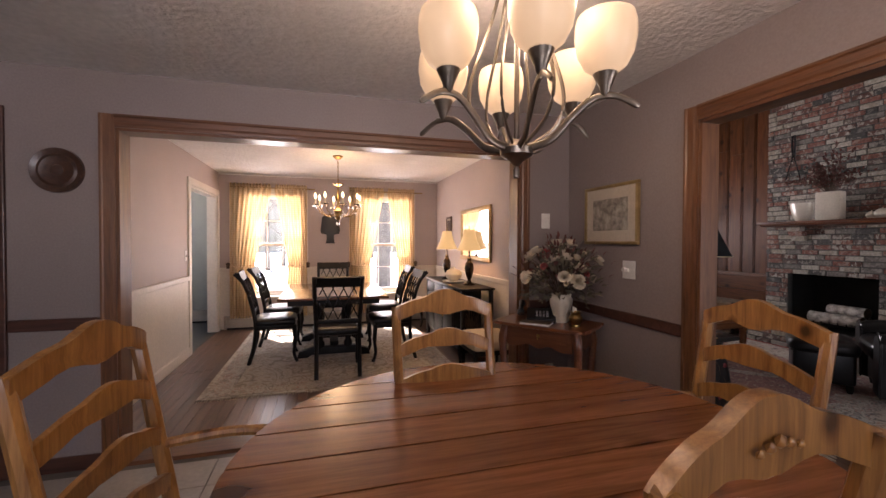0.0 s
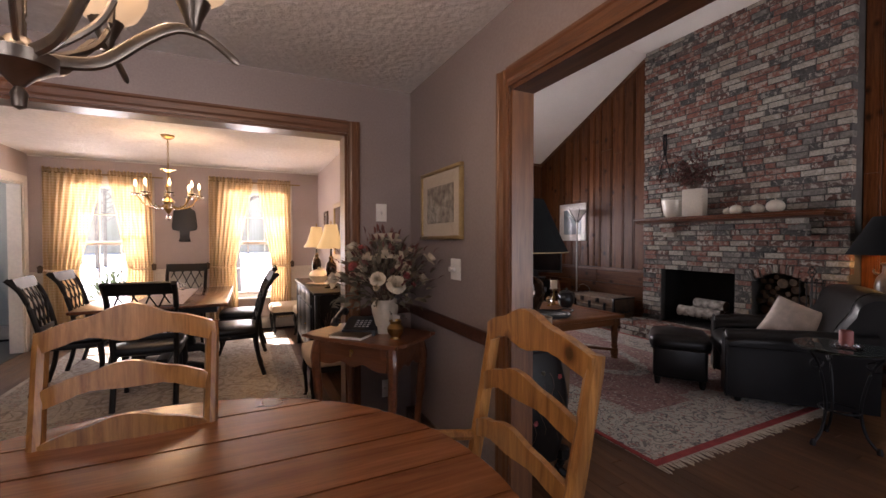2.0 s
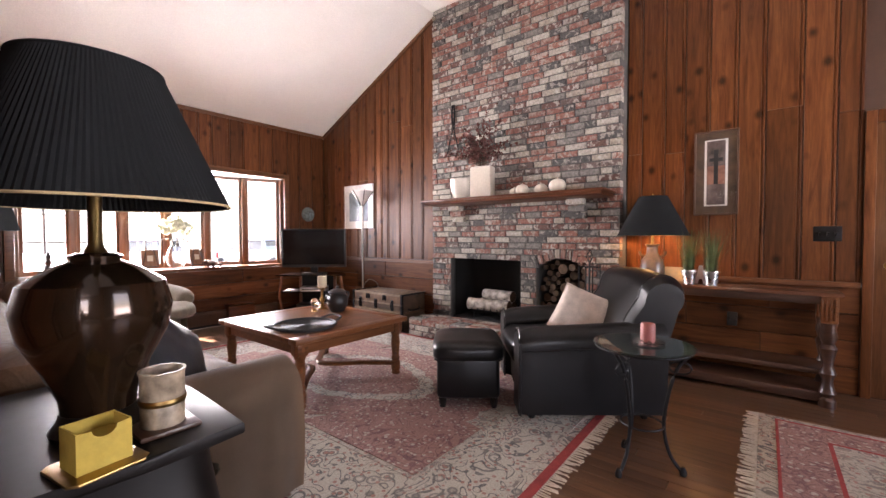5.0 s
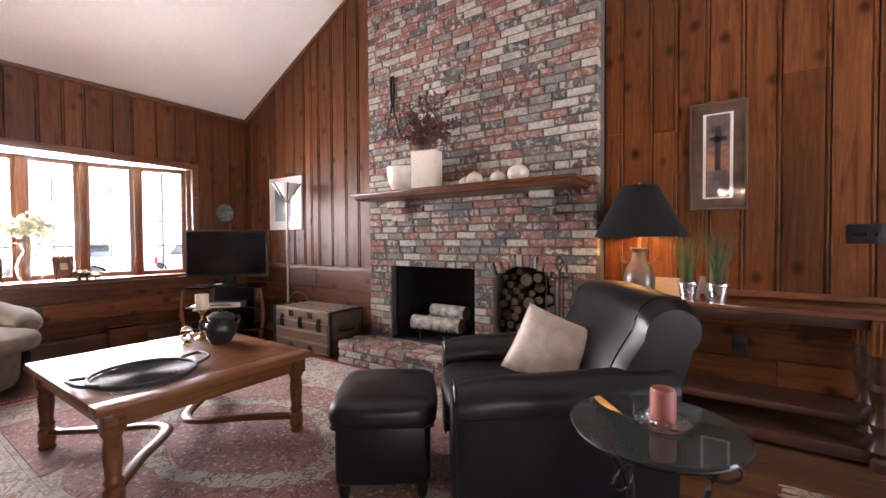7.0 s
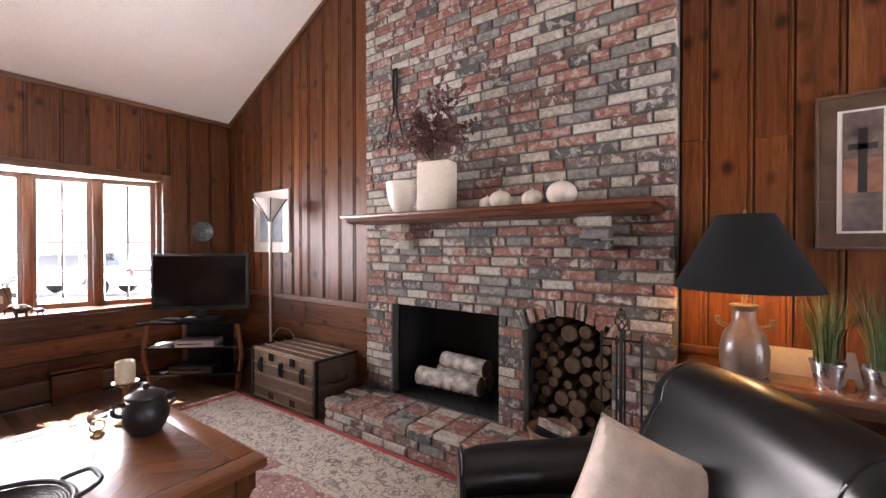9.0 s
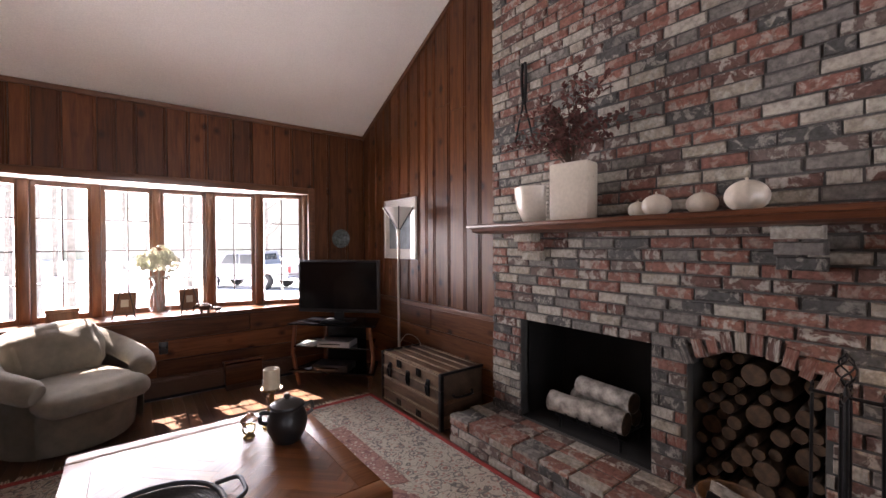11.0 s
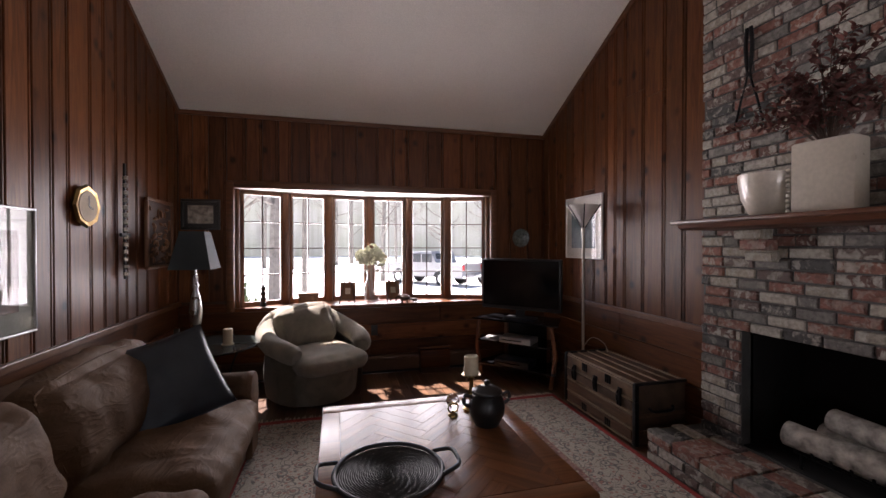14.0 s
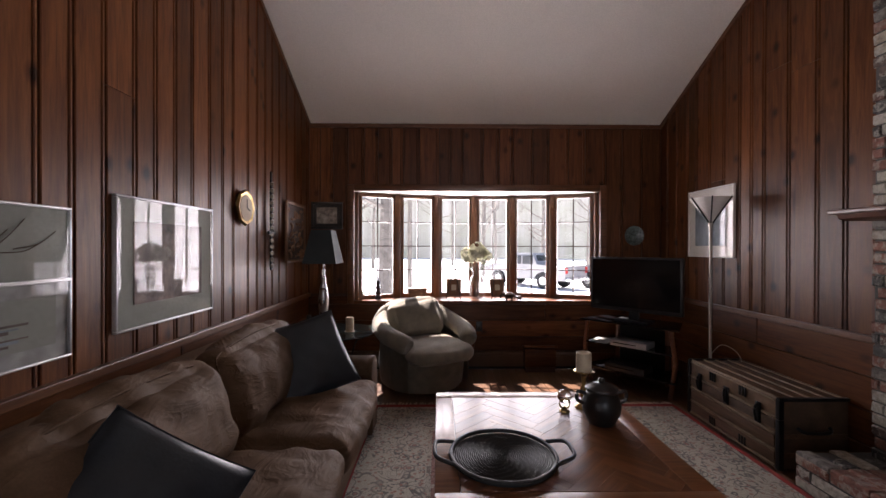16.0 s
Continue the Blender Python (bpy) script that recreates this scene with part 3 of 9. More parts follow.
    "snow": plain("spring_snow", (0.86, 0.88, 0.90), 0.9, 0, 0.06, 0.3, 6, 0.4, 0.03),
    "treebark": plain("grey_tree_bark", (0.18, 0.165, 0.145), 0.95, 0, 0.3, 6, 30, 0.8, 0.02),
    "evergreen": plain("evergreen_leaves", (0.075, 0.105, 0.050), 0.8, 0, 0.4, 3),
    "carwhite": plain("silver_car_paint", (0.24, 0.24, 0.245), 0.35, 0.1, 0.04, 3, 40, 0, 0.002, 0.8),
    "tyre": plain("rubber_tyre", (0.02, 0.02, 0.02), 0.8),
    "carglass": plain("dark_car_glass", (0.02, 0.025, 0.03), 0.08),
    "redlens": plain("red_lamp_lens", (0.4, 0.02, 0.02), 0.2),
    "siding": plain("house_siding", (0.5, 0.48, 0.45), 0.7),
}


def glowing_woods():
    """Far woods behind the yard: sunlight and haze put into a pale glow."""
    m, nt, nodes, links, b = node_mat("self_lit_distant_woods")
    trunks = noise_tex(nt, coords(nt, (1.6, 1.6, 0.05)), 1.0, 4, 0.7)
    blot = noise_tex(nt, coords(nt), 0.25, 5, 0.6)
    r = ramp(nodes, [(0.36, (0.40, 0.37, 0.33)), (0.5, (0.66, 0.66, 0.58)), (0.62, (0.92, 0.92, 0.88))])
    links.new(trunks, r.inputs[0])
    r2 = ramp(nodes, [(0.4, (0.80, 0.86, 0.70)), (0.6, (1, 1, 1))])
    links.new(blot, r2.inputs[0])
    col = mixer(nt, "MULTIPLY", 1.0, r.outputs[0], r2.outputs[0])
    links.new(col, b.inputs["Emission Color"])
    # emission stands in for daylight on the far trees
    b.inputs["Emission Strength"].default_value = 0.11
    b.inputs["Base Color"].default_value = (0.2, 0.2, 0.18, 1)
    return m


M["woods"] = glowing_woods()


# ---- the house ----
KX, JX, FX = 2.295, 2.413, 2.485            # kitchen face and family-room face of the shared wall
KY, DY = 3.155, 3.305            # kitchen face and dining face of the cross wall
DL, DF = -1.19, 7.235            # dining room's door wall and window wall
FR, FY = 6.67, 7.10              # family room's hearth wall and window wall
HN = 7.95                        # far wall of the hall
RW = 6.82                        # the hearth wall stands further back beyond the chimney
KZ, DZ, FZ = 2.392, 2.425, 4.11  # ceilings
EAVE, CREASE = 2.91, 4.65        # where the sloping ceiling meets the window wall, and where it turns level
O_L, O_R, O_T = -0.845, 1.85, 2.06   # opening to the dining room
P_N, P_S, P_T = 1.945, -0.75, 2.03   # opening to the family room
WL, WR, WB, WT = 3.02, 5.93, 0.815, 2.11  # bow window's opening


def structure(name, bm, mat, label="", smooth=False):
    ob = part(name, bm, mat, None, label, None, smooth)
    ob["kind"] = "structure"
    return ob


# floors
structure("floor_kitchen", box(-3.6, KX + 0.09, -3.0, DY - 0.02, -0.2, -0.006), M["grout"], "grey grout bed under the kitchen tiles")
structure("floor_dining", box(-3.6, KX + 0.1, DY - 0.02, DF + 0.2, -0.2, -0.012), M["oakfloor"], "oak floor of the dining room")
structure("floor_family", box(KX + 0.09, FR + 0.4, -2.5, FY + 0.1, -0.2, -0.012), M["oakfloor"], "oak floor of the family room")
structure("floor_hall", box(DL - 1.9, DL - 0.02, 5.0, HN + 0.1, -0.1, -0.004), M["slate"], "dark slate hall floor")

# walls between the rooms
structure("wall_cross", join(box(-3.6, O_L, KY, DY, 0, DZ + 0.1), box(O_L, O_R, KY, DY, O_T, DZ + 0.1), box(O_R, KX, KY, DY, 0, DZ + 0.1)), M["taupe"], "taupe painted wall with a wide cased opening")
structure("wall_shared", join(box(KX, JX - 0.002, P_N, 2.12, 0, 4.3), box(KX, FX - 0.02, 2.12, KY + 0.3, 0, 4.3), box(KX, JX - 0.002, P_S, P_N, P_T, 4.3), box(KX, FX - 0.02, -3.0, P_S, 0, 4.3)), M["taupe"], "taupe painted wall with a wide cased opening")
structure("wall_shared_dining", box(KX - 0.01, FX - 0.02, KY + 0.3, DF + 0.2, 0, 4.3), M["pinkwall"], "warm beige painted dining wall")
structure("wall_shared_upper", box(FX - 0.02, FX - 0.016, -2.5, P_N, 2.2, 4.3), M["pinedark"])
structure("wall_cross_dining", join(box(DL, O_L, DY, DY + 0.006, 0, DZ), box(O_L, O_R, DY, DY + 0.006, O_T, DZ), box(O_R, KX - 0.01, DY, DY + 0.006, 0, DZ)), M["pinkwall"])
HD0, HD1 = 5.80, 7.08            # doorway to the hall
structure("wall_dining_west", join(box(DL - 0.12, DL, DY, HD0, 0, DZ + 0.1), box(DL - 0.12, DL, HD0, HD1, 2.05, DZ + 0.1), box(DL - 0.12, DL, HD1, DF + 0.2, 0, DZ + 0.1)), M["pinkwall"], "warm beige painted dining wall with a cased doorway")
D1, D2, DW = -0.40, 1.38, 0.43   # dining windows' middles and half width
structure("wall_dining_north", join(box(DL, D1 - DW, DF, DF + 0.15, 0, DZ + 0.1), box(D1 + DW, D2 - DW, DF, DF + 0.15, 0, DZ + 0.1), box(D2 + DW, KX, DF, DF + 0.15, 0, DZ + 0.1),
          *[b for c in (D1, D2) for b in (box(c - DW, c + DW, DF, DF + 0.15, 0, 0.50), box(c - DW, c + DW, DF, DF + 0.15, 2.14, DZ + 0.1))]), M["pinkwall"], "warm beige painted wall with two windows")
# gap in the unseen west wall is added to brighten the hall with sky light
structure("wall_hall", join(box(-3.1, -3.0, 4.9, 5.7, 0, 2.5), box(-3.1, -3.0, 7.2, HN + 0.1, 0, 2.5), box(-3.1, -3.0, 5.7, 7.2, 0, 0.7), box(-3.1, -3.0, 5.7, 7.2, 2.2, 2.5), box(-3.0, DL + 0.1, HN, HN + 0.1, 0, 2.5), box(DL - 0.12, DL - 0.02, DF + 0.2, HN, 0, 2.5), box(-3.0, DL - 0.12, 4.9, 5.0, 0, 2.5)), M["hallgreen"], "grey-green painted hall wall")
structure("wall_kitchen_west", box(-3.7, -3.6, -3.0, KY, 0, KZ + 0.1), M["taupe"])
# the gap in this unseen wall is an assumed window for the kitchen fill
structure("wall_kitchen_south", join(box(-3.6, -1.6, -3.1, -3.0, 0, KZ + 0.1), box(0.4, KX, -3.1, -3.0, 0, KZ + 0.1), box(-1.6, 0.4, -3.1, -3.0, 0, 0.9), box(-1.6, 0.4, -3.1, -3.0, 2.1, KZ + 0.1)), M["taupe"])
structure("wall_family_south", join(box(FX - 0.02, 3.7, -2.62, -2.5, 0, 4.2), box(6.1, RW + 0.2, -2.62, -2.5, 0, 4.2), box(3.7, 6.1, -2.62, -2.5, 2.3, 4.2), box(3.7, 6.1, -2.62, -2.5, 0, 0.4)), M["pinedark"])
structure("wall_family_east", join(box(FR + 0.02, FR + 0.2, 4.5, FY + 0.1, 0, 4.3), box(FR + 0.1, FR + 0.3, 2.5, 4.5, 1.1, 4.3), box(RW + 0.02, RW + 0.2, -2.5, 2.5, 0, 4.3)), M["pinedark"], "backing of the pine boards")
structure("wall_family_north", join(box(FX - 0.02, WL, FY + 0.02, FY + 0.2, 0, 3.1), box(WR, FR + 0.05, FY + 0.02, FY + 0.2, 0, 3.1), box(WL, WR, FY + 0.02, FY + 0.2, WT + 0.03, 3.1), box(WL, WR, FY + 0.02, FY + 0.2, 0, WB - 0.05)), M["pinedark"], "backing of the pine boards")

# ceilings
structure("ceiling_kitchen", box(-3.6, KX, -3.0, KY, KZ, KZ + 0.08), M["plaster"], "white stippled plaster ceiling")
structure("ceiling_dining", box(DL, KX - 0.01, DY, DF, DZ, DZ + 0.08), M["plaster"], "white stippled plaster ceiling")
structure("ceiling_hall", box(-3.0, DL - 0.02, 5.0, HN + 0.1, 2.4, 2.48), M["white"])
structure("ceiling_family", join(box(FX - 0.02, RW + 0.05, -2.5, CREASE, FZ, FZ + 0.1),
          prism([(CREASE, FZ), (FY + 0.05, EAVE - 0.025), (FY + 0.05, EAVE + 0.1), (CREASE, FZ + 0.1)], FR + 0.05 - FX + 0.02, "x")), M["famceil"], "white vaulted ceiling with a level middle")
slope = bpy.data.objects["ceiling_family"].data
for v in slope.vertices:
    if v.co.x < 0.01:
        v.co.x += FX - 0.02
    elif v.co.x < FR - FX + 0.1 and v.co.y > CREASE - 0.001 and v.co.x < 4.3:
        v.co.x += FX - 0.02
structure("roof", join(box(-3.7, KX, -3.1, DF + 0.4, 2.7, 2.8), box(KX, RW + 0.3, -2.6, FY + 0.15, 4.35, 4.45)), M["siding"])


# casings of stained wood
def moulding(w, d):
    """Cross-section of a door casing: stepped and rounded, w wide and d deep."""
    return [(0, 0), (w, 0), (w, d), (w * 0.85, d), (w * 0.75, d * 0.75), (w * 0.35, d * 0.68), (w * 0.2, d * 0.45), (0, d * 0.4)]


def casing(name, label, pieces, m_up, m_flat):
    t = thing(name, label, "door casing", kind="structure")
    for kind_, bm in pieces:
        part(kind_, bm, m_up if "jamb" in kind_ else m_flat, t, smooth=False)
    return t


CW, CD = 0.078, 0.022


def upright(x, y, z0, z1, turn, w=CW, d=CD):
    """Casing standing up: its inner edge at (x, y), w going along +x turned, its face towards -y turned."""
    return moved(prism([(a, -b) for a, b in moulding(w, d)], z1 - z0, "z"), pose(x, y, z0, 0, 0, turn))


casing("trim_dining_opening", "stained wood casing round the dining opening", [
    ("left_jamb_casing", moved(prism([(-a, -b) for a, b in moulding(CW, CD)], O_T + CW, "z"), pose(O_L, KY, 0))),
    ("right_jamb_casing", upright(O_R, KY, 0, O_T + CW, 0)),
    ("head_casing", moved(prism([(-b, a) for a, b in moulding(CW, CD)], O_R - O_L, "x"), pose(O_L, KY, O_T))),
    ("left_jamb_lining", box(O_L - 0.001, O_L + 0.018, KY + 0.001, DY - 0.001, 0, O_T)),
    ("right_jamb_lining", box(O_R - 0.018, O_R + 0.001, KY + 0.001, DY - 0.001, 0, O_T)),
    ("head_lining", box(O_L, O_R, KY + 0.001, DY - 0.001, O_T - 0.018, O_T + 0.001)),
    ("threshold", moved(prism([(KY - 0.03, -0.003), (KY + 0.17, -0.003), (KY + 0.15, 0.014), (KY - 0.01, 0.014)], O_R - O_L - 0.04, "x"), pose(O_L + 0.02, 0, 0)))], M["casing"], M["casing_x"])
casing("trim_dining_inner", "cream painted casing on the dining side", [
    ("left_jamb_casing", box(O_L - 0.08, O_L, DY + 0.006, DY + 0.024, 0, O_T + 0.08, 0.004)), ("right_jamb_casing", box(O_R, O_R + 0.08, DY + 0.006, DY + 0.024, 0, O_T + 0.08, 0.004)),
    ("head_casing", box(O_L, O_R, DY + 0.006, DY + 0.024, O_T, O_T + 0.08, 0.004))], M["cream"], M["cream"])
casing("trim_family_opening", "stained wood casing round the family room opening", [
    ("jamb_casing", moved(prism([(a, b) for a, b in moulding(CW, CD)], P_T + CW, "z"), pose(KX, P_N, 0, 0, 0, 90))),
    ("jamb_casing_far", moved(prism([(-a, b) for a, b in moulding(CW, CD)], P_T + CW, "z"), pose(KX, P_S, 0, 0, 0, 90))),
    ("head_casing", moved(prism([(b, a) for a, b in moulding(CW, CD)], P_N - P_S, "x"), pose(KX, P_S, P_T, 0, 0, 90))),
    ("jamb_lining", box(KX + 0.001, JX - 0.001, P_N - 0.018, P_N + 0.001, 0, P_T)),
    ("jamb_lining_far", box(KX + 0.001, FX - 0.001, P_S - 0.001, P_S + 0.018, 0, P_T)),
    ("head_lining", box(KX + 0.001, JX - 0.001, P_S, P_N, P_T - 0.018, P_T + 0.001)),
    ("jamb_casing_family", box(JX, JX + 0.014, P_N, P_N + 0.08, 0, P_T + 0.08, 0.004)), ("head_casing_family", box(JX, JX + 0.014, P_S, P_N, P_T, P_T + 0.08, 0.004)),
    ("threshold", box(KX - 0.02, FX + 0.02, P_S + 0.02, P_N - 0.02, -0.006, 0.012, 0.004))], M["casing"], M["casing_y"])
casing("trim_kitchen_door", "dark stained casing of a further kitchen door", [
    ("jamb_casing", box(-1.48, -1.375, KY - 0.022, KY, 0, 2.14, 0.005)), ("head_casing", box(-2.4, -1.48, KY - 0.022, KY, 2.06, 2.14, 0.005))], M["rail"], M["rail"])
door_k = structure("door_1", box(-2.4, -1.48, KY - 0.012, KY + 0.0, 0.01, 2.06, 0.003), M["darkwood"], "dark wooden kitchen door")
# chair rails and baseboards
structure("trim_chair_rail_kitchen", join(box(-1.37, O_L - CW, KY - 0.022, KY, 0.845, 0.915, 0.008), box(O_R + CW, KX, KY - 0.022, KY, 0.845, 0.915, 0.008)), M["rail"], "dark wooden chair rail")
structure("trim_chair_rail_side", box(KX - 0.022, KX, P_N + CW, KY - 0.022, 0.845, 0.915, 0.008), M["rail"], "dark wooden chair rail")
structure("baseboard_kitchen", join(box(-1.37, O_L - CW, KY - 0.014, KY, 0, 0.09, 0.004), box(O_R + CW, KX, KY - 0.014, KY, 0, 0.09, 0.004)), M["rail"], "dark wooden baseboard")
WAIN = 0.93


def painted(name, *bms, label="cream painted wainscot"):
    return structure(name, join(*bms), M["cream"], label)


painted("trim_wainscot_west", box(DL, DL + 0.008, DY + 0.03, HD0 - 0.09, 0, WAIN - 0.03), box(DL, DL + 0.03, DY + 0.03, HD0 - 0.09, WAIN - 0.03, WAIN + 0.03, 0.01), box(DL, DL + 0.02, DY + 0.03, HD0 - 0.09, 0, 0.11, 0.006))
painted("trim_wainscot_east", box(KX - 0.02, KX - 0.01, DY + 0.03, DF, 0, WAIN - 0.03), box(KX - 0.04, KX - 0.01, DY + 0.03, DF, WAIN - 0.03, WAIN + 0.03, 0.01))
painted("trim_wainscot_north", *[b for x0, x1 in ((DL, D1 - DW - 0.08), (D1 + DW + 0.08, D2 - DW - 0.08), (D2 + DW + 0.08, KX - 0.02)) for b in (box(x0, x1, DF - 0.008, DF, 0, WAIN - 0.03), box(x0, x1, DF - 0.03, DF, WAIN - 0.03, WAIN + 0.03, 0.01))])
structure("trim_crown_dining", join(box(DL, KX - 0.01, DF - 0.02, DF, DZ - 0.025, DZ, 0.006)), M["white"])
casing("trim_hall_door", "cream painted casing of the hall doorway", [
    ("near_jamb_casing", box(DL, DL + 0.02, HD0 - 0.09, HD0, 0, 2.14, 0.005)), ("far_jamb_casing", box(DL, DL + 0.02, HD1, HD1 + 0.09, 0, 2.14, 0.005)),
    ("head_casing", box(DL, DL + 0.02, HD0, HD1, 2.05, 2.14, 0.005)), ("near_jamb_lining", box(DL - 0.13, DL, HD0 - 0.001, HD0 + 0.018, 0, 2.05)),
    ("far_jamb_lining", box(DL - 0.13, DL, HD1 - 0.018, HD1 + 0.001, 0, 2.05)), ("head_lining", box(DL - 0.13, DL, HD0, HD1, 2.03, 2.051))], M["cream"], M["cream"])


# heaters
def baseboard_heater(name, length, mat, label, m):
    t = thing(name, label, "heater", m)
    part("cover", prism([(0, 0.03), (0, 0.2), (0.02, 0.21), (0.06, 0.2), (0.065, 0.16), (0.055, 0.155), (0.055, 0.03)], length, "x"), mat, t, smooth=False)
    part("damper", box(0.0, length, 0.052, 0.07, 0.155, 0.185, 0.003), mat, t)
    part("fin_element", box(0.02, length - 0.02, 0.012, 0.05, 0.0, 0.035), M["iron"], t)
    part("end_cap", box(-0.02, 0.02, 0, 0.07, 0.0, 0.212, 0.004), mat, t)
    part("end_cap", box(length - 0.02, length + 0.02, 0, 0.07, 0.0, 0.212, 0.004), mat, t)
    return t


baseboard_heater("baseboard_heater", 1.7, M["heater"], "cream enamelled baseboard heater along the hall wall", pose(DL - 0.15, HN, 0, 0, 0, 180))
baseboard_heater("baseboard_heater", 3.3, M["heater"], "cream enamelled baseboard heater under the dining windows", pose(2.2, DF - 0.01, 0, 0, 0, 180))
baseboard_heater("baseboard_heater", 3.0, M["heaterbrown"], "brown enamelled baseboard heater under the bow window", pose(5.75, FY - 0.0, 0.02, 0, 0, 180))
baseboard_heater("baseboard_heater", 1.0, M["heaterbrown"], "dark baseboard heater along the kitchen wall", pose(KX, P_N + 0.1, 0, 0, 0, 90))


# double-hung dining windows
def hung_window(name, cx):
    t = thing(name, "white double-hung window with small panes", "window", pose(cx, DF, 0), kind="structure")
    w, z0, z1 = DW, 0.50, 2.14
    fr = part("window_frame", join(box(-w, -w + 0.04, 0.02, 0.14, z0, z1), box(w - 0.04, w, 0.02, 0.14, z0, z1), box(-w + 0.04, w - 0.04, 0.02, 0.14, z1 - 0.04, z1), box(-w + 0.04, w - 0.04, 0.02, 0.14, z0, z0 + 0.04)), M["white"], t, smooth=False)
    part("casing", join(box(-w - 0.08, -w, -0.02, 0.0, z0, z1 + 0.08, 0.004), box(w, w + 0.08, -0.02, 0.0, z0, z1 + 0.08, 0.004), box(-w, w, -0.02, 0.0, z1, z1 + 0.08, 0.004)), M["cream"], t)
    part("window_sill", box(-w - 0.1, w + 0.1, -0.05, 0.03, z0 - 0.03, z0, 0.006), M["cream"], t)
    zm = (z0 + z1) / 2
    for nm, a, b, y in (("upper_sash", zm - 0.02, z1 - 0.04, 0.09), ("lower_sash", z0 + 0.04, zm + 0.02, 0.05)):
        bars = [box(-w + 0.04, -w + 0.08, y, y + 0.035, a, b), box(w - 0.08, w - 0.04, y, y + 0.035, a, b), box(-w + 0.08, w - 0.08, y, y + 0.035, a, a + 0.045), box(-w + 0.08, w - 0.08, y, y + 0.035, b - 0.045, b)]
        for k in (1, 2):
            x = -w + 0.08 + (2 * w - 0.16) * k / 3
            bars.append(box(x - 0.008, x + 0.008, y + 0.008, y + 0.028, a + 0.045, b - 0.045))
        z = (a + b) / 2
        bars.append(box(-w + 0.08, w - 0.08, y + 0.008, y + 0.028, z - 0.008, z + 0.008))
        s = part(nm, join(*bars), M["white"], t, smooth=False)
        g = part("pane", quilt_sheet(1, 1, lambda u, v: (-w + 0.08 + (2 * w - 0.16) * u, y + 0.018, a + 0.045 + (b - a - 0.09) * v)), M["pane"], s, smooth=False)
        g.visible_shadow = False
    return t


hung_window("window_1", D1)
hung_window("window_2", D2)

# the bow window: six lights on a shallow curve
bow = thing("window_3", "six-light wooden bow window with small panes", "window", kind="structure")
N, DEPTH = 6, 0.36


def bow_y(u):
    """How far the bow stands out at u in 0..1 across it."""
    return FY + 0.10 + DEPTH * math.sin(math.pi * min(max(u, 0), 1)) ** 0.75


nodes_ = [(WL + (WR - WL) * k / N, bow_y(k / N)) for k in range(N + 1)]
for k, (x, y) in enumerate(nodes_):
    part("post", box(x - 0.035, x + 0.035, y - 0.05, y + 0.05, WB, WT, 0.006), M["casing"], bow)
for (xa, ya), (xb, yb) in zip(nodes_, nodes_[1:]):
    length, ang = math.hypot(xb - xa, yb - ya), math.degrees(math.atan2(yb - ya, xb - xa))
    m = pose(xa, ya, 0, 0, 0, ang)
    a, b = 0.035, length - 0.035
    sash = part("sash", moved(join(box(a, a + 0.035, -0.02, 0.02, WB, WT), box(b - 0.035, b, -0.02, 0.02, WB, WT), box(a + 0.035, b - 0.035, -0.02, 0.02, WT - 0.05, WT), box(a + 0.035, b - 0.035, -0.02, 0.02, WB, WB + 0.05)), m), M["casing"], bow, smooth=False)
    bars = [box((a + b) / 2 - 0.007, (a + b) / 2 + 0.007, -0.012, 0.012, WB + 0.05, WT - 0.05)]
    for j in range(1, 4):
        z = WB + 0.05 + (WT - WB - 0.1) * j / 4
        bars.append(box(a + 0.035, b - 0.035, -0.012, 0.012, z - 0.006, z + 0.006))
    part("muntin_grid", moved(join(*bars), m), M["darkwood"], sash, smooth=False)
    g = part("pane", moved(quilt_sheet(1, 1, lambda u, v: (a + 0.035 + (b - a - 0.07) * u, 0, WB + 0.05 + (WT - WB - 0.1) * v)), m), M["pane"], sash, smooth=False)
    g.visible_shadow = False
seat = [(WL - 0.04, FY - 0.012), (WR + 0.04, FY - 0.012), (WR + 0.04, FY + 0.0)] + [(x, y + 0.05) for x, y in nodes_[::-1]] + [(WL - 0.04, FY + 0.0)]
part("window_sill", moved(prism(seat, 0.035, "z"), pose(0, 0, WB - 0.035)), M["pine_h"], bow, smooth=False)
part("head_board", moved(prism(seat[2:], 0.03, "z"), pose(0, 0, WT)), M["white"], bow, smooth=False)
part("apron", prism([(FY + 0.1, WB - 0.3), (FY + 0.12, WB - 0.3), (FY + 0.12, WB - 0.04), (FY + 0.1, WB - 0.04)], 0.1, "x"), M["pinedark"], bow, smooth=False)
part("roof_cover", moved(prism([(x, y + 0.06) for x, y in nodes_] + [(WR, FY + 0.05), (WL, FY + 0.05)], 0.1, "z"), pose(0, 0, WT + 0.04)), M["siding"], bow, smooth=False)
part("casing", join(box(WL - 0.075, WL, FY - 0.03, FY + 0.03, WB - 0.03, WT + 0.075, 0.005), box(WR, WR + 0.075, FY - 0.03, FY + 0.03, WB - 0.03, WT + 0.075, 0.005), box(WL, WR, FY - 0.03, FY + 0.03, WT, WT + 0.075, 0.005)), M["casing_x"], bow)


# ---- kitchen ----
def rotz(v, deg):
    return Matrix.Rotation(radians(deg), 4, "Z") @ Vector(v)


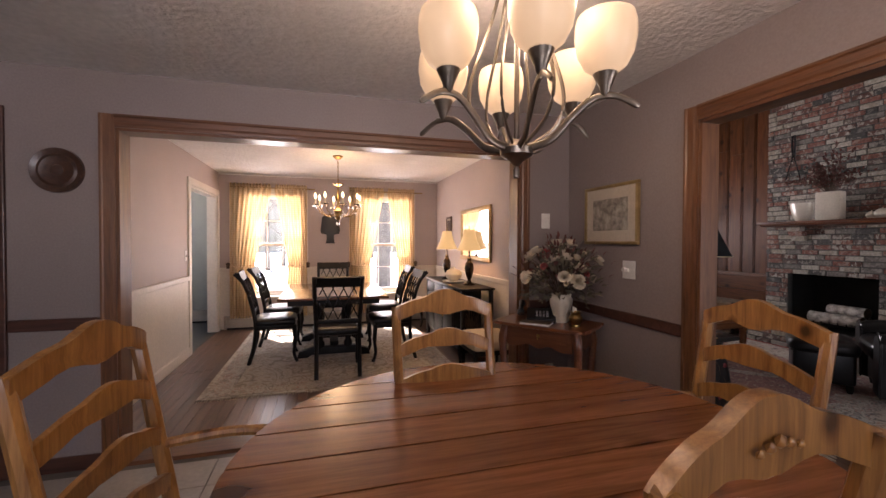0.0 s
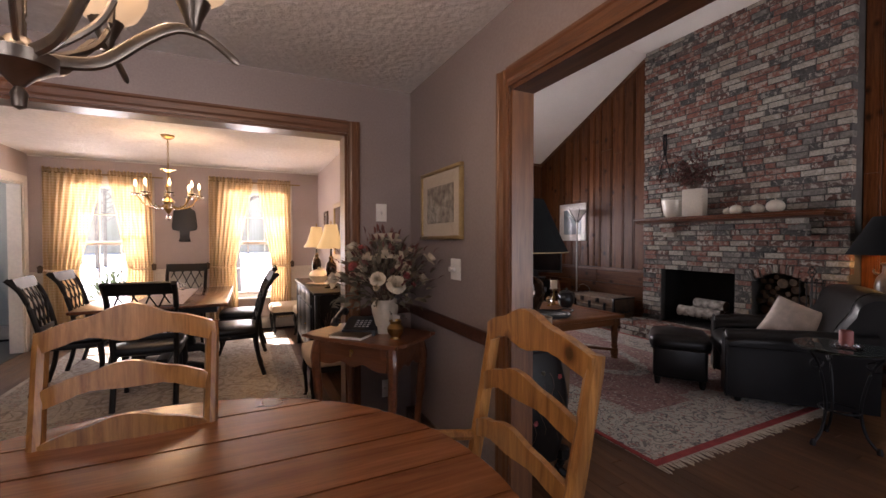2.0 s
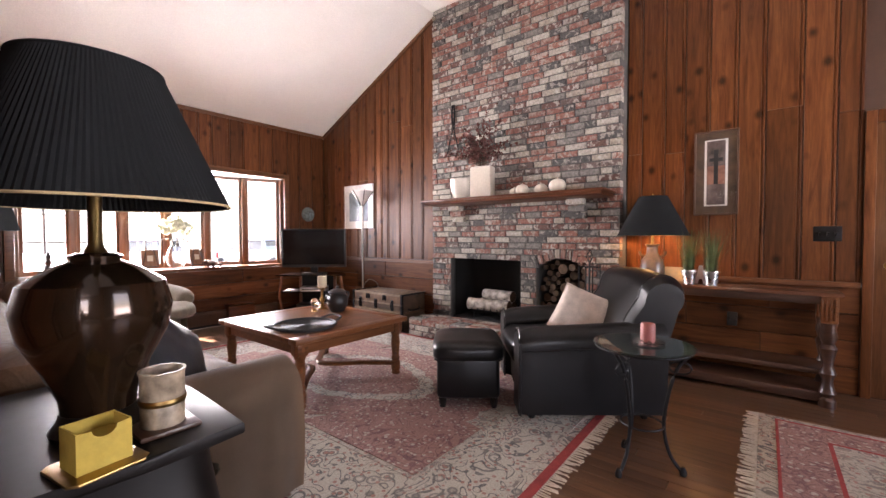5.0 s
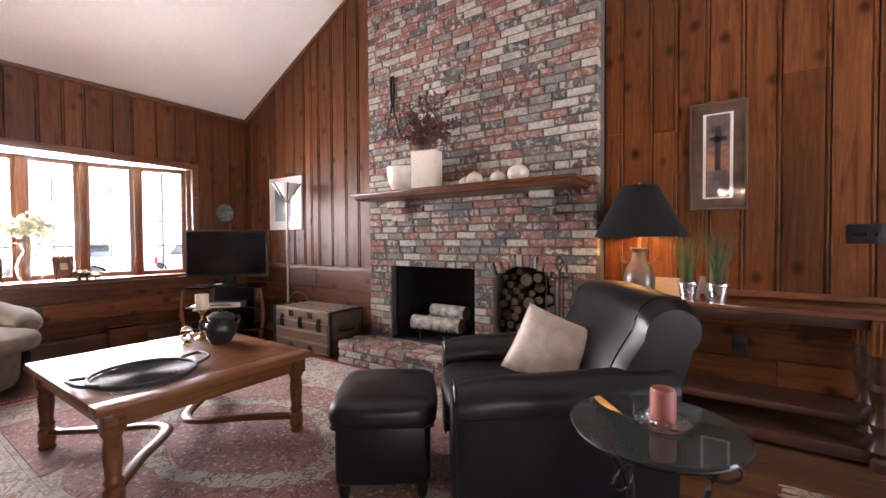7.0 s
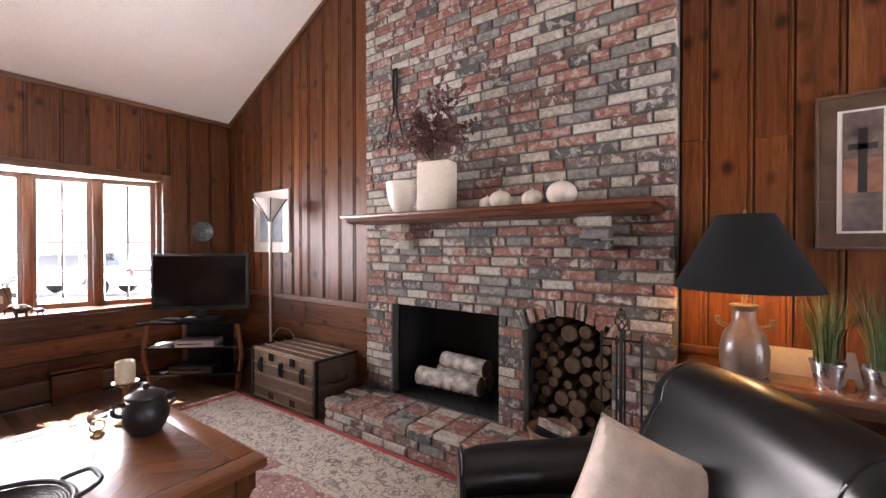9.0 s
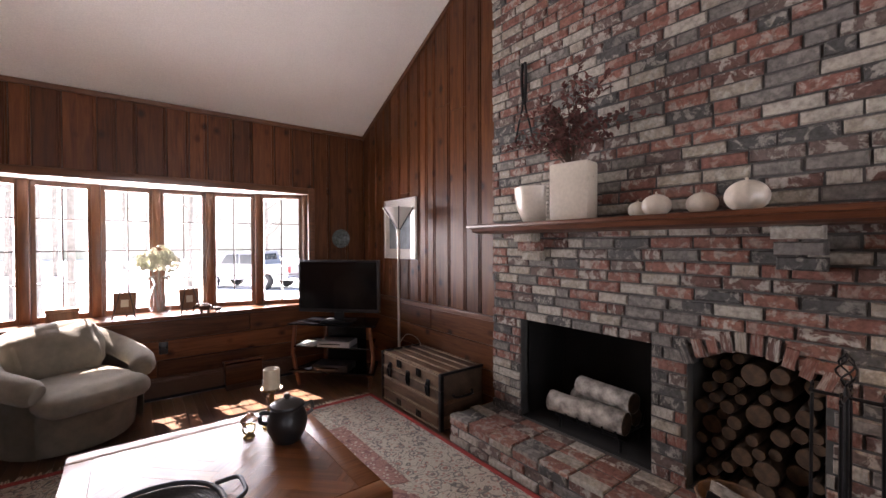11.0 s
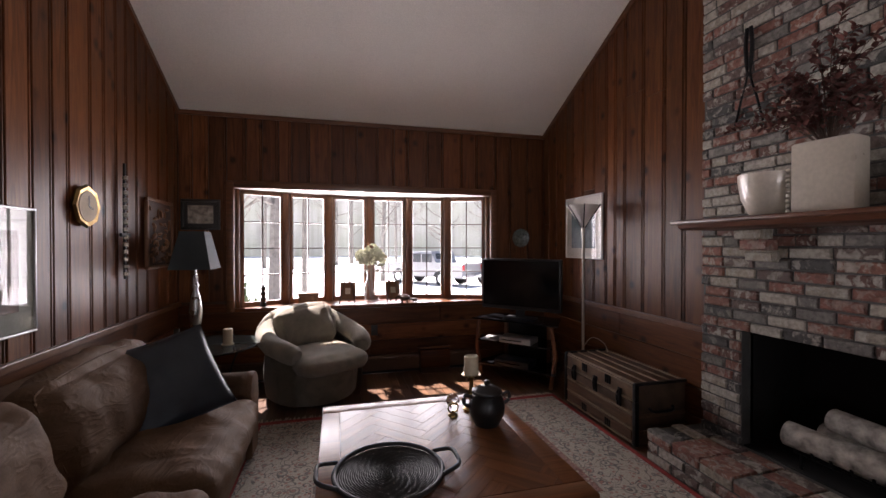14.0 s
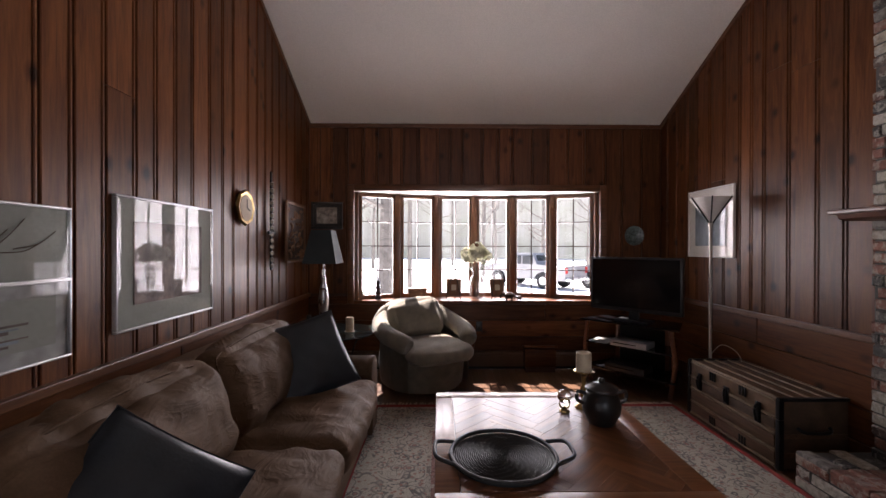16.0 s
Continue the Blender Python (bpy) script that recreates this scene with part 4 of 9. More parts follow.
def round_table():
    R, TOP, n = 0.865, 0.75, 9
    t = thing("kitchen_table", "round honey-stained plank table with a glossy worn top", "table", at(0.965, 1.345))
    edges = [-R + 2 * R * k / n for k in range(n + 1)]
    for a, b in zip(edges, edges[1:]):
        a, b = a + 0.0012, b - 0.0012
        steps = 10
        right, left = [], []
        for k in range(steps + 1):
            y = a + (b - a) * k / steps
            x = math.sqrt(max(R * R - y * y, 0.0004))
            right.append((x, y))
            left.append((-x, y))
        bm = prism(right + left[::-1], 0.034, "z")
        bmesh.ops.bevel(bm, geom=[e for e in bm.edges if abs(e.verts[0].co.z - 0.034) < 1e-5 and abs(e.verts[1].co.z - 0.034) < 1e-5], offset=0.004, segments=2, affect="EDGES")
        part("plank", bm, M["tabletop"], t, "", at(0, 0, TOP - 0.034))
    part("apron", lathe([(0.68, 0.61), (0.70, 0.61), (0.70, 0.715), (0.68, 0.715), (0.68, 0.61)], 40, False), M["honey"], t)
    part("pedestal", lathe([(0.10, 0.08), (0.13, 0.12), (0.12, 0.2), (0.07, 0.26), (0.09, 0.36), (0.11, 0.46), (0.07, 0.56), (0.12, 0.62), (0.3, 0.7), (0.3, 0.716)]), M["honey"], t)
    for k in range(4):
        part("foot", moved(prism([(0.05, 0.08), (0.3, 0.05), (0.46, 0.0), (0.5, 0.0), (0.5, 0.05), (0.3, 0.13), (0.05, 0.2)], 0.07, "y", 0.008), pose(0, 0, 0, 0, 0, 45 + 90 * k) @ Matrix.Translation((0, -0.035, 0))), M["honey"], t)


round_table()


def wavy_slat(w, zc, h, arch, deep=0.018, y=0.0, crest=False):
    """A ladder slat: a double curve above, a scallop with a drop in the middle below."""
    top, bot, n = [], [], 28
    for k in range(n + 1):
        u = -1 + 2 * k / n
        rise = arch * (1 - abs(u) ** 1.7)
        hump = (0.020 if crest else 0.008) * math.exp(-(u / 0.30) ** 2) - (0.006 if crest else 0.004) * math.exp(-((abs(u) - 0.42) / 0.14) ** 2)
        drop = (0.030 if crest else 0.012) * math.exp(-(u / 0.26) ** 2)
        top.append((u * w / 2, zc + h / 2 + rise + hump - h * 0.12 * abs(u) ** 3))
        bot.append((u * w / 2, zc - h / 2 + rise * 1.05 - drop + 0.007 * math.exp(-((abs(u) - 0.5) / 0.12) ** 2)))
    bm = prism(top + bot[::-1], deep, "y", 0.004)
    for v in bm.verts:
        v.co.y += y + 0.024 * (1 - (2 * v.co.x / w) ** 2)
    return bm


def ladder_chair(m, arms=False, label="honey pine ladder-back chair with arched slats", extra=0.0):
    """Sits with its front towards +y; the back's foot at the origin's -y side."""
    t = thing("ladder_back_chair", label, "chair", m, "chairs round the kitchen table")
    W, H = 0.47, 1.075 + extra
    rake = lambda z: -0.21 - max(0, z - 0.44) * 0.20
    for s in (-1, 1):
        pts = [(s * 0.215, -0.19, 0.0), (s * 0.215, -0.205, 0.25), (s * 0.215, rake(0.46), 0.46), (s * 0.222, rake(0.8), 0.8), (s * 0.226, rake(H), H)]
        bm = tube(smooth_curve(pts, 4), [0.024] * 5 + [0.026] * 8 + [0.025] * 3 + [0.022], 8, 0.85)
        part("back_post", bm, M["honey"], t)
        fl = [(0.019, 0), (0.024, 0.03), (0.018, 0.06), (0.026, 0.2), (0.02, 0.3), (0.027, 0.36), (0.027, 0.45)]
        part("front_leg", moved(lathe(fl, 12), at(s * 0.23, 0.2)), M["honey"], t)
        part("side_stretcher", tube([(s * 0.216, -0.2, 0.2), (s * 0.23, 0.2, 0.17)], 0.012), M["honey"], t)
        if arms:
            part("arm", tube(smooth_curve([(s * 0.222, rake(0.70), 0.70), (s * 0.26, -0.05, 0.72), (s * 0.265, 0.12, 0.71), (s * 0.255, 0.22, 0.69)], 5), [0.018] * 8 + [0.021] * 4 + [0.026] * 3 + [0.02], 8), M["honey"], t)
            part("arm_support", moved(lathe([(0.018, 0.44), (0.022, 0.52), (0.014, 0.58), (0.02, 0.69)], 10), at(s * 0.245, 0.2)), M["honey"], t)
    part("stretcher", moved(lathe([(0.012, 0), (0.02, 0.2), (0.012, 0.44)], 10), pose(-0.22, 0.2, 0.24, 0, 90, 0)), M["honey"], t)
    part("seat", moved(cushion(0.47, 0.42, 0.05, 0.7, 0.25, 8), at(0, 0.0, 0.455)), M["basket"], t, "woven rush seat")
    for zc, h, arch in ((0.585, 0.062, 0.048), (0.735, 0.064, 0.052), (0.885, 0.066, 0.056)):
        part("slat", wavy_slat(0.43, zc, h, arch, 0.018, rake(zc)), M["honey"], t)
    part("crest_rail", wavy_slat(0.475, H - 0.03, 0.072, 0.056, 0.028, rake(H), True), M["honey"], t)
    carve = bmesh.new()
    for k in range(5):
        u = (k - 2) * 0.022
        b = bmesh.new()
        bmesh.ops.create_icosphere(b, subdivisions=1, radius=0.013 - abs(k - 2) * 0.002)
        moved(b, pose(u, rake(H) + 0.014, H + 0.02 - abs(u) * 0.25) @ Matrix.Diagonal((1, 0.5, 0.8, 1)))
        carve = join(carve, b)
    part("carving", carve, M["honey"], t, "carved flower on the crest")
    return t


ladder_chair(at(0.91, 1.74, 0, 180))                       # back towards the dining room
ladder_chair(at(1.68, 1.40, 0, 90), True, "honey pine ladder-back armchair by the family room opening")
ladder_chair(at(0.06, 1.50, 0, -101), True, "honey pine ladder-back armchair with a carved crest")
ladder_chair(at(0.945, 0.945, 0, 5), False, extra=0.008)


def kitchen_chandelier():
    t = thing("kitchen_chandelier", "brushed pewter chandelier with six lit alabaster shades", "chandelier", at(0.92, 1.33, -0.122) @ Matrix.Diagonal((1, 1, 1.05, 1)))
    part("canopy", lathe([(0.0, 2.345), (0.03, 2.35), (0.06, 2.375), (0.065, 2.392)]), M["pewter"], t)
    part("stem", lathe([(0.008, 1.7), (0.008, 2.35)], 10), M["pewter"], t)
    part("hub", lathe([(0.0, 1.605), (0.009, 1.61), (0.011, 1.63), (0.006, 1.64), (0.02, 1.655), (0.048, 1.672), (0.05, 1.69), (0.025, 1.70), (0.015, 1.715)]), M["pewter"], t)
    part("collar", lathe([(0.01, 2.2), (0.03, 2.22), (0.03, 2.24), (0.01, 2.26)]), M["pewter"], t)
    for k in range(6):
        a = 60 * k + 17
        turn = pose(0, 0, 0, 0, 0, a)
        pts = smooth_curve([(0.035, 0, 1.69), (0.10, 0, 1.705), (0.165, 0, 1.765), (0.215, 0, 1.80), (0.27, 0, 1.80), (0.33, 0, 1.765)], 6)
        arm = part("arm", moved(tube(pts, [0.0075] * 18 + [0.0065] * 6 + [0.0055] * 6 + [0.003], 8, 1.5), turn), M["pewter"], t)
        part("scroll", moved(tube(smooth_curve([(0.04, 0, 1.70), (0.12, 0, 1.76), (0.14, 0, 1.86), (0.075, 0, 2.05), (0.028, 0, 2.23)], 6), 0.0045, 6, 1.3), pose(0, 0, 0, 0, 0, a + 30)), M["pewter"], t, "curved rod")
        part("cup", moved(lathe([(0.005, 1.80), (0.012, 1.81), (0.016, 1.825), (0.036, 1.868), (0.030, 1.868), (0.005, 1.85)], 16), turn @ Matrix.Translation((0.245, 0, 0))), M["pewter"], arm)
        sh = part("shade", moved(lathe([(0.03, 1.858), (0.056, 1.878), (0.073, 1.91), (0.080, 1.95), (0.079, 1.985), (0.074, 2.003), (0.070, 2.003), (0.074, 1.985), (0.075, 1.95), (0.068, 1.914), (0.051, 1.885), (0.026, 1.866)], 28, False), turn @ Matrix.Translation((0.245, 0, 0))), M["alabaster"], arm, "marbled alabaster glass shade")
        p = rotz((0.245, 0, 2.07), a)
        point_light("chandelier_bulb", (0.92 + p.x, 1.33 + p.y, 2.06), 0.576, (1.0, 0.78, 0.55), 0.05)


kitchen_chandelier()


def side_table():
    w, d, z = 0.33, 0.20, 0.81
    t = thing("side_table", "cherry side table with a scalloped apron and cabriole legs", "table", at(1.895, 2.80, 0, -53))
    edge = []
    for qx, qy in ((1, -1), (1, 1), (-1, 1), (-1, -1)):
        corner = [(qx * (w + 0.012), qy * (d - 0.075)), (qx * (w - 0.006), qy * (d - 0.05)), (qx * (w - 0.012), qy * (d - 0.022)), (qx * (w + 0.004), qy * (d + 0.004)), (qx * (w - 0.022), qy * (d - 0.012)), (qx * (w - 0.05), qy * (d - 0.006)), (qx * (w - 0.085), qy * (d + 0.012))]
        edge += corner if qx * qy > 0 else corner[::-1]
    part("tabletop", moved(prism(edge, 0.022, "z", 0.006), at(0, 0, z - 0.022)), M["cherry"], t)
    part("lower_shelf", moved(prism([(x * 0.80, y * 0.74) for x, y in edge], 0.018, "z", 0.004), at(0, 0, 0.185)), M["cherry"], t)
    part("body", box(-w + 0.06, w - 0.06, -d + 0.05, d - 0.03, z - 0.13, z - 0.024), M["cherry"], t)
    dr = part("drawer", box(-0.2, 0.2, -d + 0.042, -d + 0.055, z - 0.115, z - 0.035, 0.004), M["cherry"], t)
    part("drop_pull", join(moved(lathe([(0.0, 0), (0.014, 0.002), (0.012, 0.006), (0, 0.009)], 12), pose(0, -d + 0.043, z - 0.075, 90)), tube([(0, -d + 0.033, z - 0.078), (0, -d + 0.03, z - 0.1)], 0.005)), M["brass"], dr)
    n = 28
    for half, m_ in ((0.235, at(0, -d + 0.043, 0)), (0.235, at(0, d - 0.045, 0)), (0.13, at(w - 0.055, 0, 0, 90)), (0.13, at(-w + 0.067, 0, 0, 90))):
        low = [(-half + 2 * half * k / n, z - 0.128 - 0.05 * abs(k / n - 0.5) ** 1.5 * 2 - 0.016 * abs(math.sin(k / n * math.pi * 3)) - 0.018 * math.exp(-((k / n - 0.5) / 0.1) ** 2)) for k in range(n + 1)]
        part("apron", moved(prism([(-half, z - 0.024)] + low + [(half, z - 0.024)], 0.014, "y", 0.002), m_), M["cherry"], t)
    for sx in (-1, 1):
        for sy in (-1, 1):
            bx, by = sx * (w - 0.075), sy * (d - 0.065)
            pts = smooth_curve([(bx, by, z - 0.03), (bx + sx * 0.018, by + sy * 0.018, z - 0.14), (bx + sx * 0.008, by + sy * 0.008, z - 0.35), (bx - sx * 0.008, by - sy * 0.008, 0.2), (bx + sx * 0.004, by + sy * 0.004, 0.05), (bx + sx * 0.03, by + sy * 0.03, 0.0)], 5)
            part("leg", tube(pts, [0.030, 0.031, 0.032, 0.032, 0.032, 0.031] + [0.026] * 5 + [0.02] * 9 + [0.022] * 6, 10), M["cherry"], t)


side_table()


def blossom(r, n, mat_seed, squash=0.75):
    """A flower head of curled petals round the origin."""
    rr = random.Random(mat_seed)
    bm = bmesh.new()
    for ring, cnt, tilt in ((1.0, n, 34), (0.8, n, 56), (0.6, max(4, n - 1), 70), (0.4, max(3, n - 3), 84)):
        for k in range(cnt):
            a = 2 * math.pi * k / cnt + rr.uniform(-0.2, 0.2)
            L, W = r * (0.75 + 0.35 * ring) * 0.8, r * 0.62
            ct, st = math.cos(radians(tilt)), math.sin(radians(tilt))
            vs = []
            for u, w in ((0, 0.15), (0.5, 1.0), (0.95, 0.8)):
                for s in (-1, 0, 1):
                    d = u * L
                    out, up = d * ct, d * st * squash + (0.10 * r if abs(s) else 0) - 0.25 * r * u * u * (1 if ring > 0.9 else -0.3)
                    side = s * w * W * 0.5
                    vs.append(bm.verts.new((out * math.cos(a) - side * math.sin(a), out * math.sin(a) + side * math.cos(a), up)))
            for i in (0, 1):
                for j in (0, 1):
                    bm.faces.new((vs[i * 3 + j], vs[i * 3 + j + 1], vs[i * 3 + j + 4], vs[i * 3 + j + 3]))
    return bm


def leaf(L, W):
    bm = bmesh.new()
    mid = [bm.verts.new((L * u, 0, 0.12 * L * math.sin(u * 3))) for u in (0, 0.33, 0.66, 1)]
    for s in (-1, 1):
        e = [bm.verts.new((L * u, s * W * w, 0.12 * L * math.sin(u * 3) + 0.06 * L)) for u, w in ((0.3, 0.5), (0.66, 0.42))]
        bm.faces.new((mid[0], mid[1], e[0]))
        bm.faces.new((mid[1], mid[2], e[1], e[0]))
        bm.faces.new((mid[2], mid[3], e[1]))
    return bm


def bouquet(t, centre, rad, n_stem, seed, kinds, leaf_mat, n_leaf, up=0.25, up_to=0.5):
    """Stems, flower heads and leaves that fan out from a vase's mouth."""
    rr = random.Random(seed)
    heads = {}
    stems, leaves = bmesh.new(), bmesh.new()
    for k in range(n_stem):
        a, e = 2.4 * k + rr.uniform(-0.3, 0.3), radians(rr.uniform(5, 85))
        L = rad * rr.uniform(0.55, 1.05)
        tip = Vector((math.cos(a) * math.cos(e) * L, math.sin(a) * math.cos(e) * L, up * rad + math.sin(e) * L * 1.05))
        stems = join(stems, tube(smooth_curve([(0, 0, -0.05), tip * 0.5 + Vector((0, 0, 0.03)), tip], 3), 0.0025, 5))
        name, mat, r, n = kinds[k % len(kinds)]
        q = tip.normalized().to_track_quat("Z", "Y").to_matrix().to_4x4()
        bm = moved(blossom(r * rr.uniform(0.8, 1.15), n, seed + k), Matrix.Translation(tip) @ q)
        ob = part(name, bm, mat, t, "", Matrix.Translation(centre))
    for k in range(n_leaf):
        a, e = rr.uniform(0, 6.28), radians(rr.uniform(-25, 80))
        d = Vector((math.cos(a) * math.cos(e), math.sin(a) * math.cos(e), math.sin(e)))
        pos = d * rad * rr.uniform(0.3, 1.0) + Vector((0, 0, up * rad))
        q = d.to_track_quat("X", "Z").to_matrix().to_4x4()
        leaves = join(leaves, moved(leaf(rr.uniform(0.04, 0.085), rr.uniform(0.015, 0.035)), Matrix.Translation(pos) @ q @ pose(0, 0, 0, rr.uniform(-60, 60), rr.uniform(-30, 30), 0)))
    part("stem", stems, M["twig"], t, "", Matrix.Translation(centre))
    lv = part("leaves", leaves, leaf_mat, t, "", Matrix.Translation(centre))
    lv["kind"] = "stuff"


STZ = 0.81
fv = thing("flower_vase", "white vase with a large cream and rose silk bouquet", "flowers", at(1.98, 2.76, STZ))
part("vase", lathe([(0.0, 0), (0.045, 0), (0.05, 0.01), (0.055, 0.05), (0.075, 0.12), (0.08, 0.16), (0.068, 0.185), (0.072, 0.20), (0.06, 0.198), (0.055, 0.18)], 24, False), M["ivory"], fv)
bouquet(fv, (0, 0, 0.18), 0.29, 44, 4, [("cream_rose", M["petalcream"], 0.072, 8), ("hydrangea", M["petalcream"], 0.075, 9), ("rose", M["petalred"], 0.036, 7), ("cream_rose", M["petalcream"], 0.062, 8), ("filler_flower", M["dried"], 0.028, 6), ("filler_flower", M["seatcream"], 0.03, 6)], M["leafgreen"], 300)
fl2 = bmesh.new()
rr_ = random.Random(17)
for k in range(150):
    a, e, L = rr_.uniform(0, 6.28), radians(rr_.uniform(5, 85)), rr_.uniform(0.2, 0.36)
    d = Vector((math.cos(a) * math.cos(e), math.sin(a) * math.cos(e), math.sin(e))) * L + Vector((0, 0, 0.07))
    fl2 = join(fl2, moved(leaf(0.05, 0.02), Matrix.Translation(d) @ d.to_track_quat("X", "Z").to_matrix().to_4x4()))
part("dried_sprigs", fl2, M["dried"], fv, "", at(0, 0, 0.18))["kind"] = "stuff"

bp = thing("brass_pot", "small brass pot with cards in it on the side table", "pot", at(1.99, 2.60, STZ))
part("body", lathe([(0.0, 0), (0.03, 0), (0.028, 0.012), (0.045, 0.035), (0.046, 0.06), (0.03, 0.082), (0.036, 0.1), (0.03, 0.1), (0.024, 0.085)], 20, False), M["brass"], bp)
part("card", moved(box(-0.03, 0.03, -0.001, 0.001, 0.07, 0.13), pose(0, 0, 0, -12, 18, 30)), M["paper"], bp)
ph = thing("telephone", "black desk telephone with a handset on the side table", "telephone", at(1.80, 2.88, STZ, -30))
part("body", prism([(-0.1, 0), (0.1, 0), (0.1, 0.075), (0.05, 0.07), (-0.1, 0.03)], 0.2, "x", 0.006), M["phone"], ph, "", pose(-0.02, 0, 0, 0, 0, 0))
part("handset", moved(tube(smooth_curve([(0, -0.1, 0.05), (0, -0.07, 0.075), (0, 0.05, 0.105), (0, 0.1, 0.09)], 5), [0.024] * 5 + [0.016] * 6 + [0.024] * 5, 10), at(-0.06, 0, 0.01)), M["phone"], ph)
kp = part("keypad", join(*[moved(box(-0.008, 0.008, -0.006, 0.006, 0, 0.005, 0.002), pose(0.05 + 0.024 * i, -0.06 + 0.024 * j, 0.042 + 0.0065 * j)) for i in range(4) for j in range(4)]), M["silverbox"], ph)
nb = thing("notebook", "thin notebook lying on the side table", "notebook", at(1.77, 2.73, STZ, -45))
part("pages", box(-0.1, 0.1, -0.06, 0.06, 0.002, 0.016, 0.002), M["paper"], nb)
part("cover", box(-0.103, 0.103, -0.063, 0.063, 0.016, 0.02, 0.001), M["trunkhide"], nb)


def wall_picture(name, label, w, h, m, frame_mat, bar, mat_w, mat_mat, art_mat, glass=True, depth=0.025):
    """A framed picture whose face looks towards -y at the pose m (its middle)."""
    t = thing(name, label, "picture", m)
    part("frame", frame_ring(w, h, bar, depth), frame_mat, t)
    part("mat_board", box(-w / 2 + bar, w / 2 - bar, 0.012, 0.016, -h / 2 + bar, h / 2 - bar), mat_mat, t, smooth=False)
    a, b = w / 2 - bar - mat_w, h / 2 - bar - mat_w
    part("print", box(-a, a, 0.008, 0.012, -b, b), art_mat, t, smooth=False)
    if glass:
        g = part("glazing", quilt_sheet(1, 1, lambda u, v: (-w / 2 + bar + (w - 2 * bar) * u, 0.004, -h / 2 + bar + (h - 2 * bar) * v)), M["pane"], t, smooth=False)
        g.visible_shadow = False
    return t


wall_picture("framed_engraving", "faded engraving in a gilt frame with a wide mat", 0.55, 0.415, pose(KX - 0.026, 2.635, 1.568, 0, 0, -90), M["goldframe"], 0.022, 0.075, M["matboard"], M["engraving"])


def wall_plate(name, label, w, h, m, mat, toggles=1):
    t = thing(name, label, "switch", m)
    part("plate", box(-w / 2, w / 2, -0.006, 0.0, -h / 2, h / 2, 0.003), mat, t)
    for k in range(toggles):
        x = (k - (toggles - 1) / 2) * 0.046
        part("toggle", moved(box(-0.005, 0.005, -0.018, 0.0, -0.012, 0.012, 0.002), pose(x, -0.004, 0, 20)), mat, t)
    return t


wall_plate("light_switch", "white switch plate on the taupe wall", 0.075, 0.12, at(2.08, KY, 1.545), M["white"], 1)
wall_plate("dimmer_switch", "white double dimmer plate on the taupe wall", 0.115, 0.118, pose(KX, 2.455, 1.195, 0, 0, -90), M["white"], 1)
part("knob", moved(lathe([(0.0, 0.022), (0.014, 0.022), (0.016, 0.0)], 16), pose(-0.028, -0.006, 0, 90)), M["white"], bpy.data.objects["dimmer_switch"])
wall_plate("power_outlet", "white outlet plate above the kitchen baseboard", 0.075, 0.12, at(2.12, KY, 0.33), M["white"], 2)
wp = thing("wall_medallion", "round dark carved wooden wall plate", "plate", at(-1.13, KY - 0.002, 1.785))
part("disc", moved(lathe([(0.0, 0.012), (0.06, 0.012), (0.085, 0.018), (0.10, 0.012), (0.13, 0.02), (0.133, 0.0), (0, 0)], 36), pose(0, 0, 0, 90)), M["darkwood"], wp)
part("boss", moved(lathe([(0.0, 0.022), (0.03, 0.018), (0.04, 0.0)], 20), pose(0, 0, 0, 90)), M["darkwood"], wp)


# ---- dining room ----
def cloth_mat():
    m, nt, nodes, links, b = node_mat("sunlit_check_cloth")
    vec = coords(nt)
    w1, w2 = nodes.new("ShaderNodeTexWave"), nodes.new("ShaderNodeTexWave")
    w1.bands_direction, w2.bands_direction = "X", "Z"
    for w in (w1, w2):
        w.inputs["Scale"].default_value = 9.0
        links.new(vec, w.inputs["Vector"])
    r1 = ramp(nodes, [(0.45, (0.80, 0.65, 0.45)), (0.6, (0.72, 0.55, 0.35))])
    r2 = ramp(nodes, [(0.45, (1, 1, 1)), (0.6, (0.92, 0.88, 0.80))])
    links.new(w1.outputs["Fac"], r1.inputs[0])
    links.new(w2.outputs["Fac"], r2.inputs[0])
    col = mixer(nt, "MULTIPLY", 1.0, r1.outputs[0], r2.outputs[0])
    tl, mx = nodes.new("ShaderNodeBsdfTranslucent"), nodes.new("ShaderNodeMixShader")
    links.new(col, b.inputs["Base Color"])
    links.new(col, tl.inputs[0])
    b.inputs["Roughness"].default_value = 0.9
    mx.inputs[0].default_value = 0.2
    links.new(b.outputs[0], mx.inputs[1])
    links.new(tl.outputs[0], mx.inputs[2])
    links.new(mx.outputs[0], nodes["Material Output"].inputs[0])
    return m


M["cloth"] = cloth_mat()


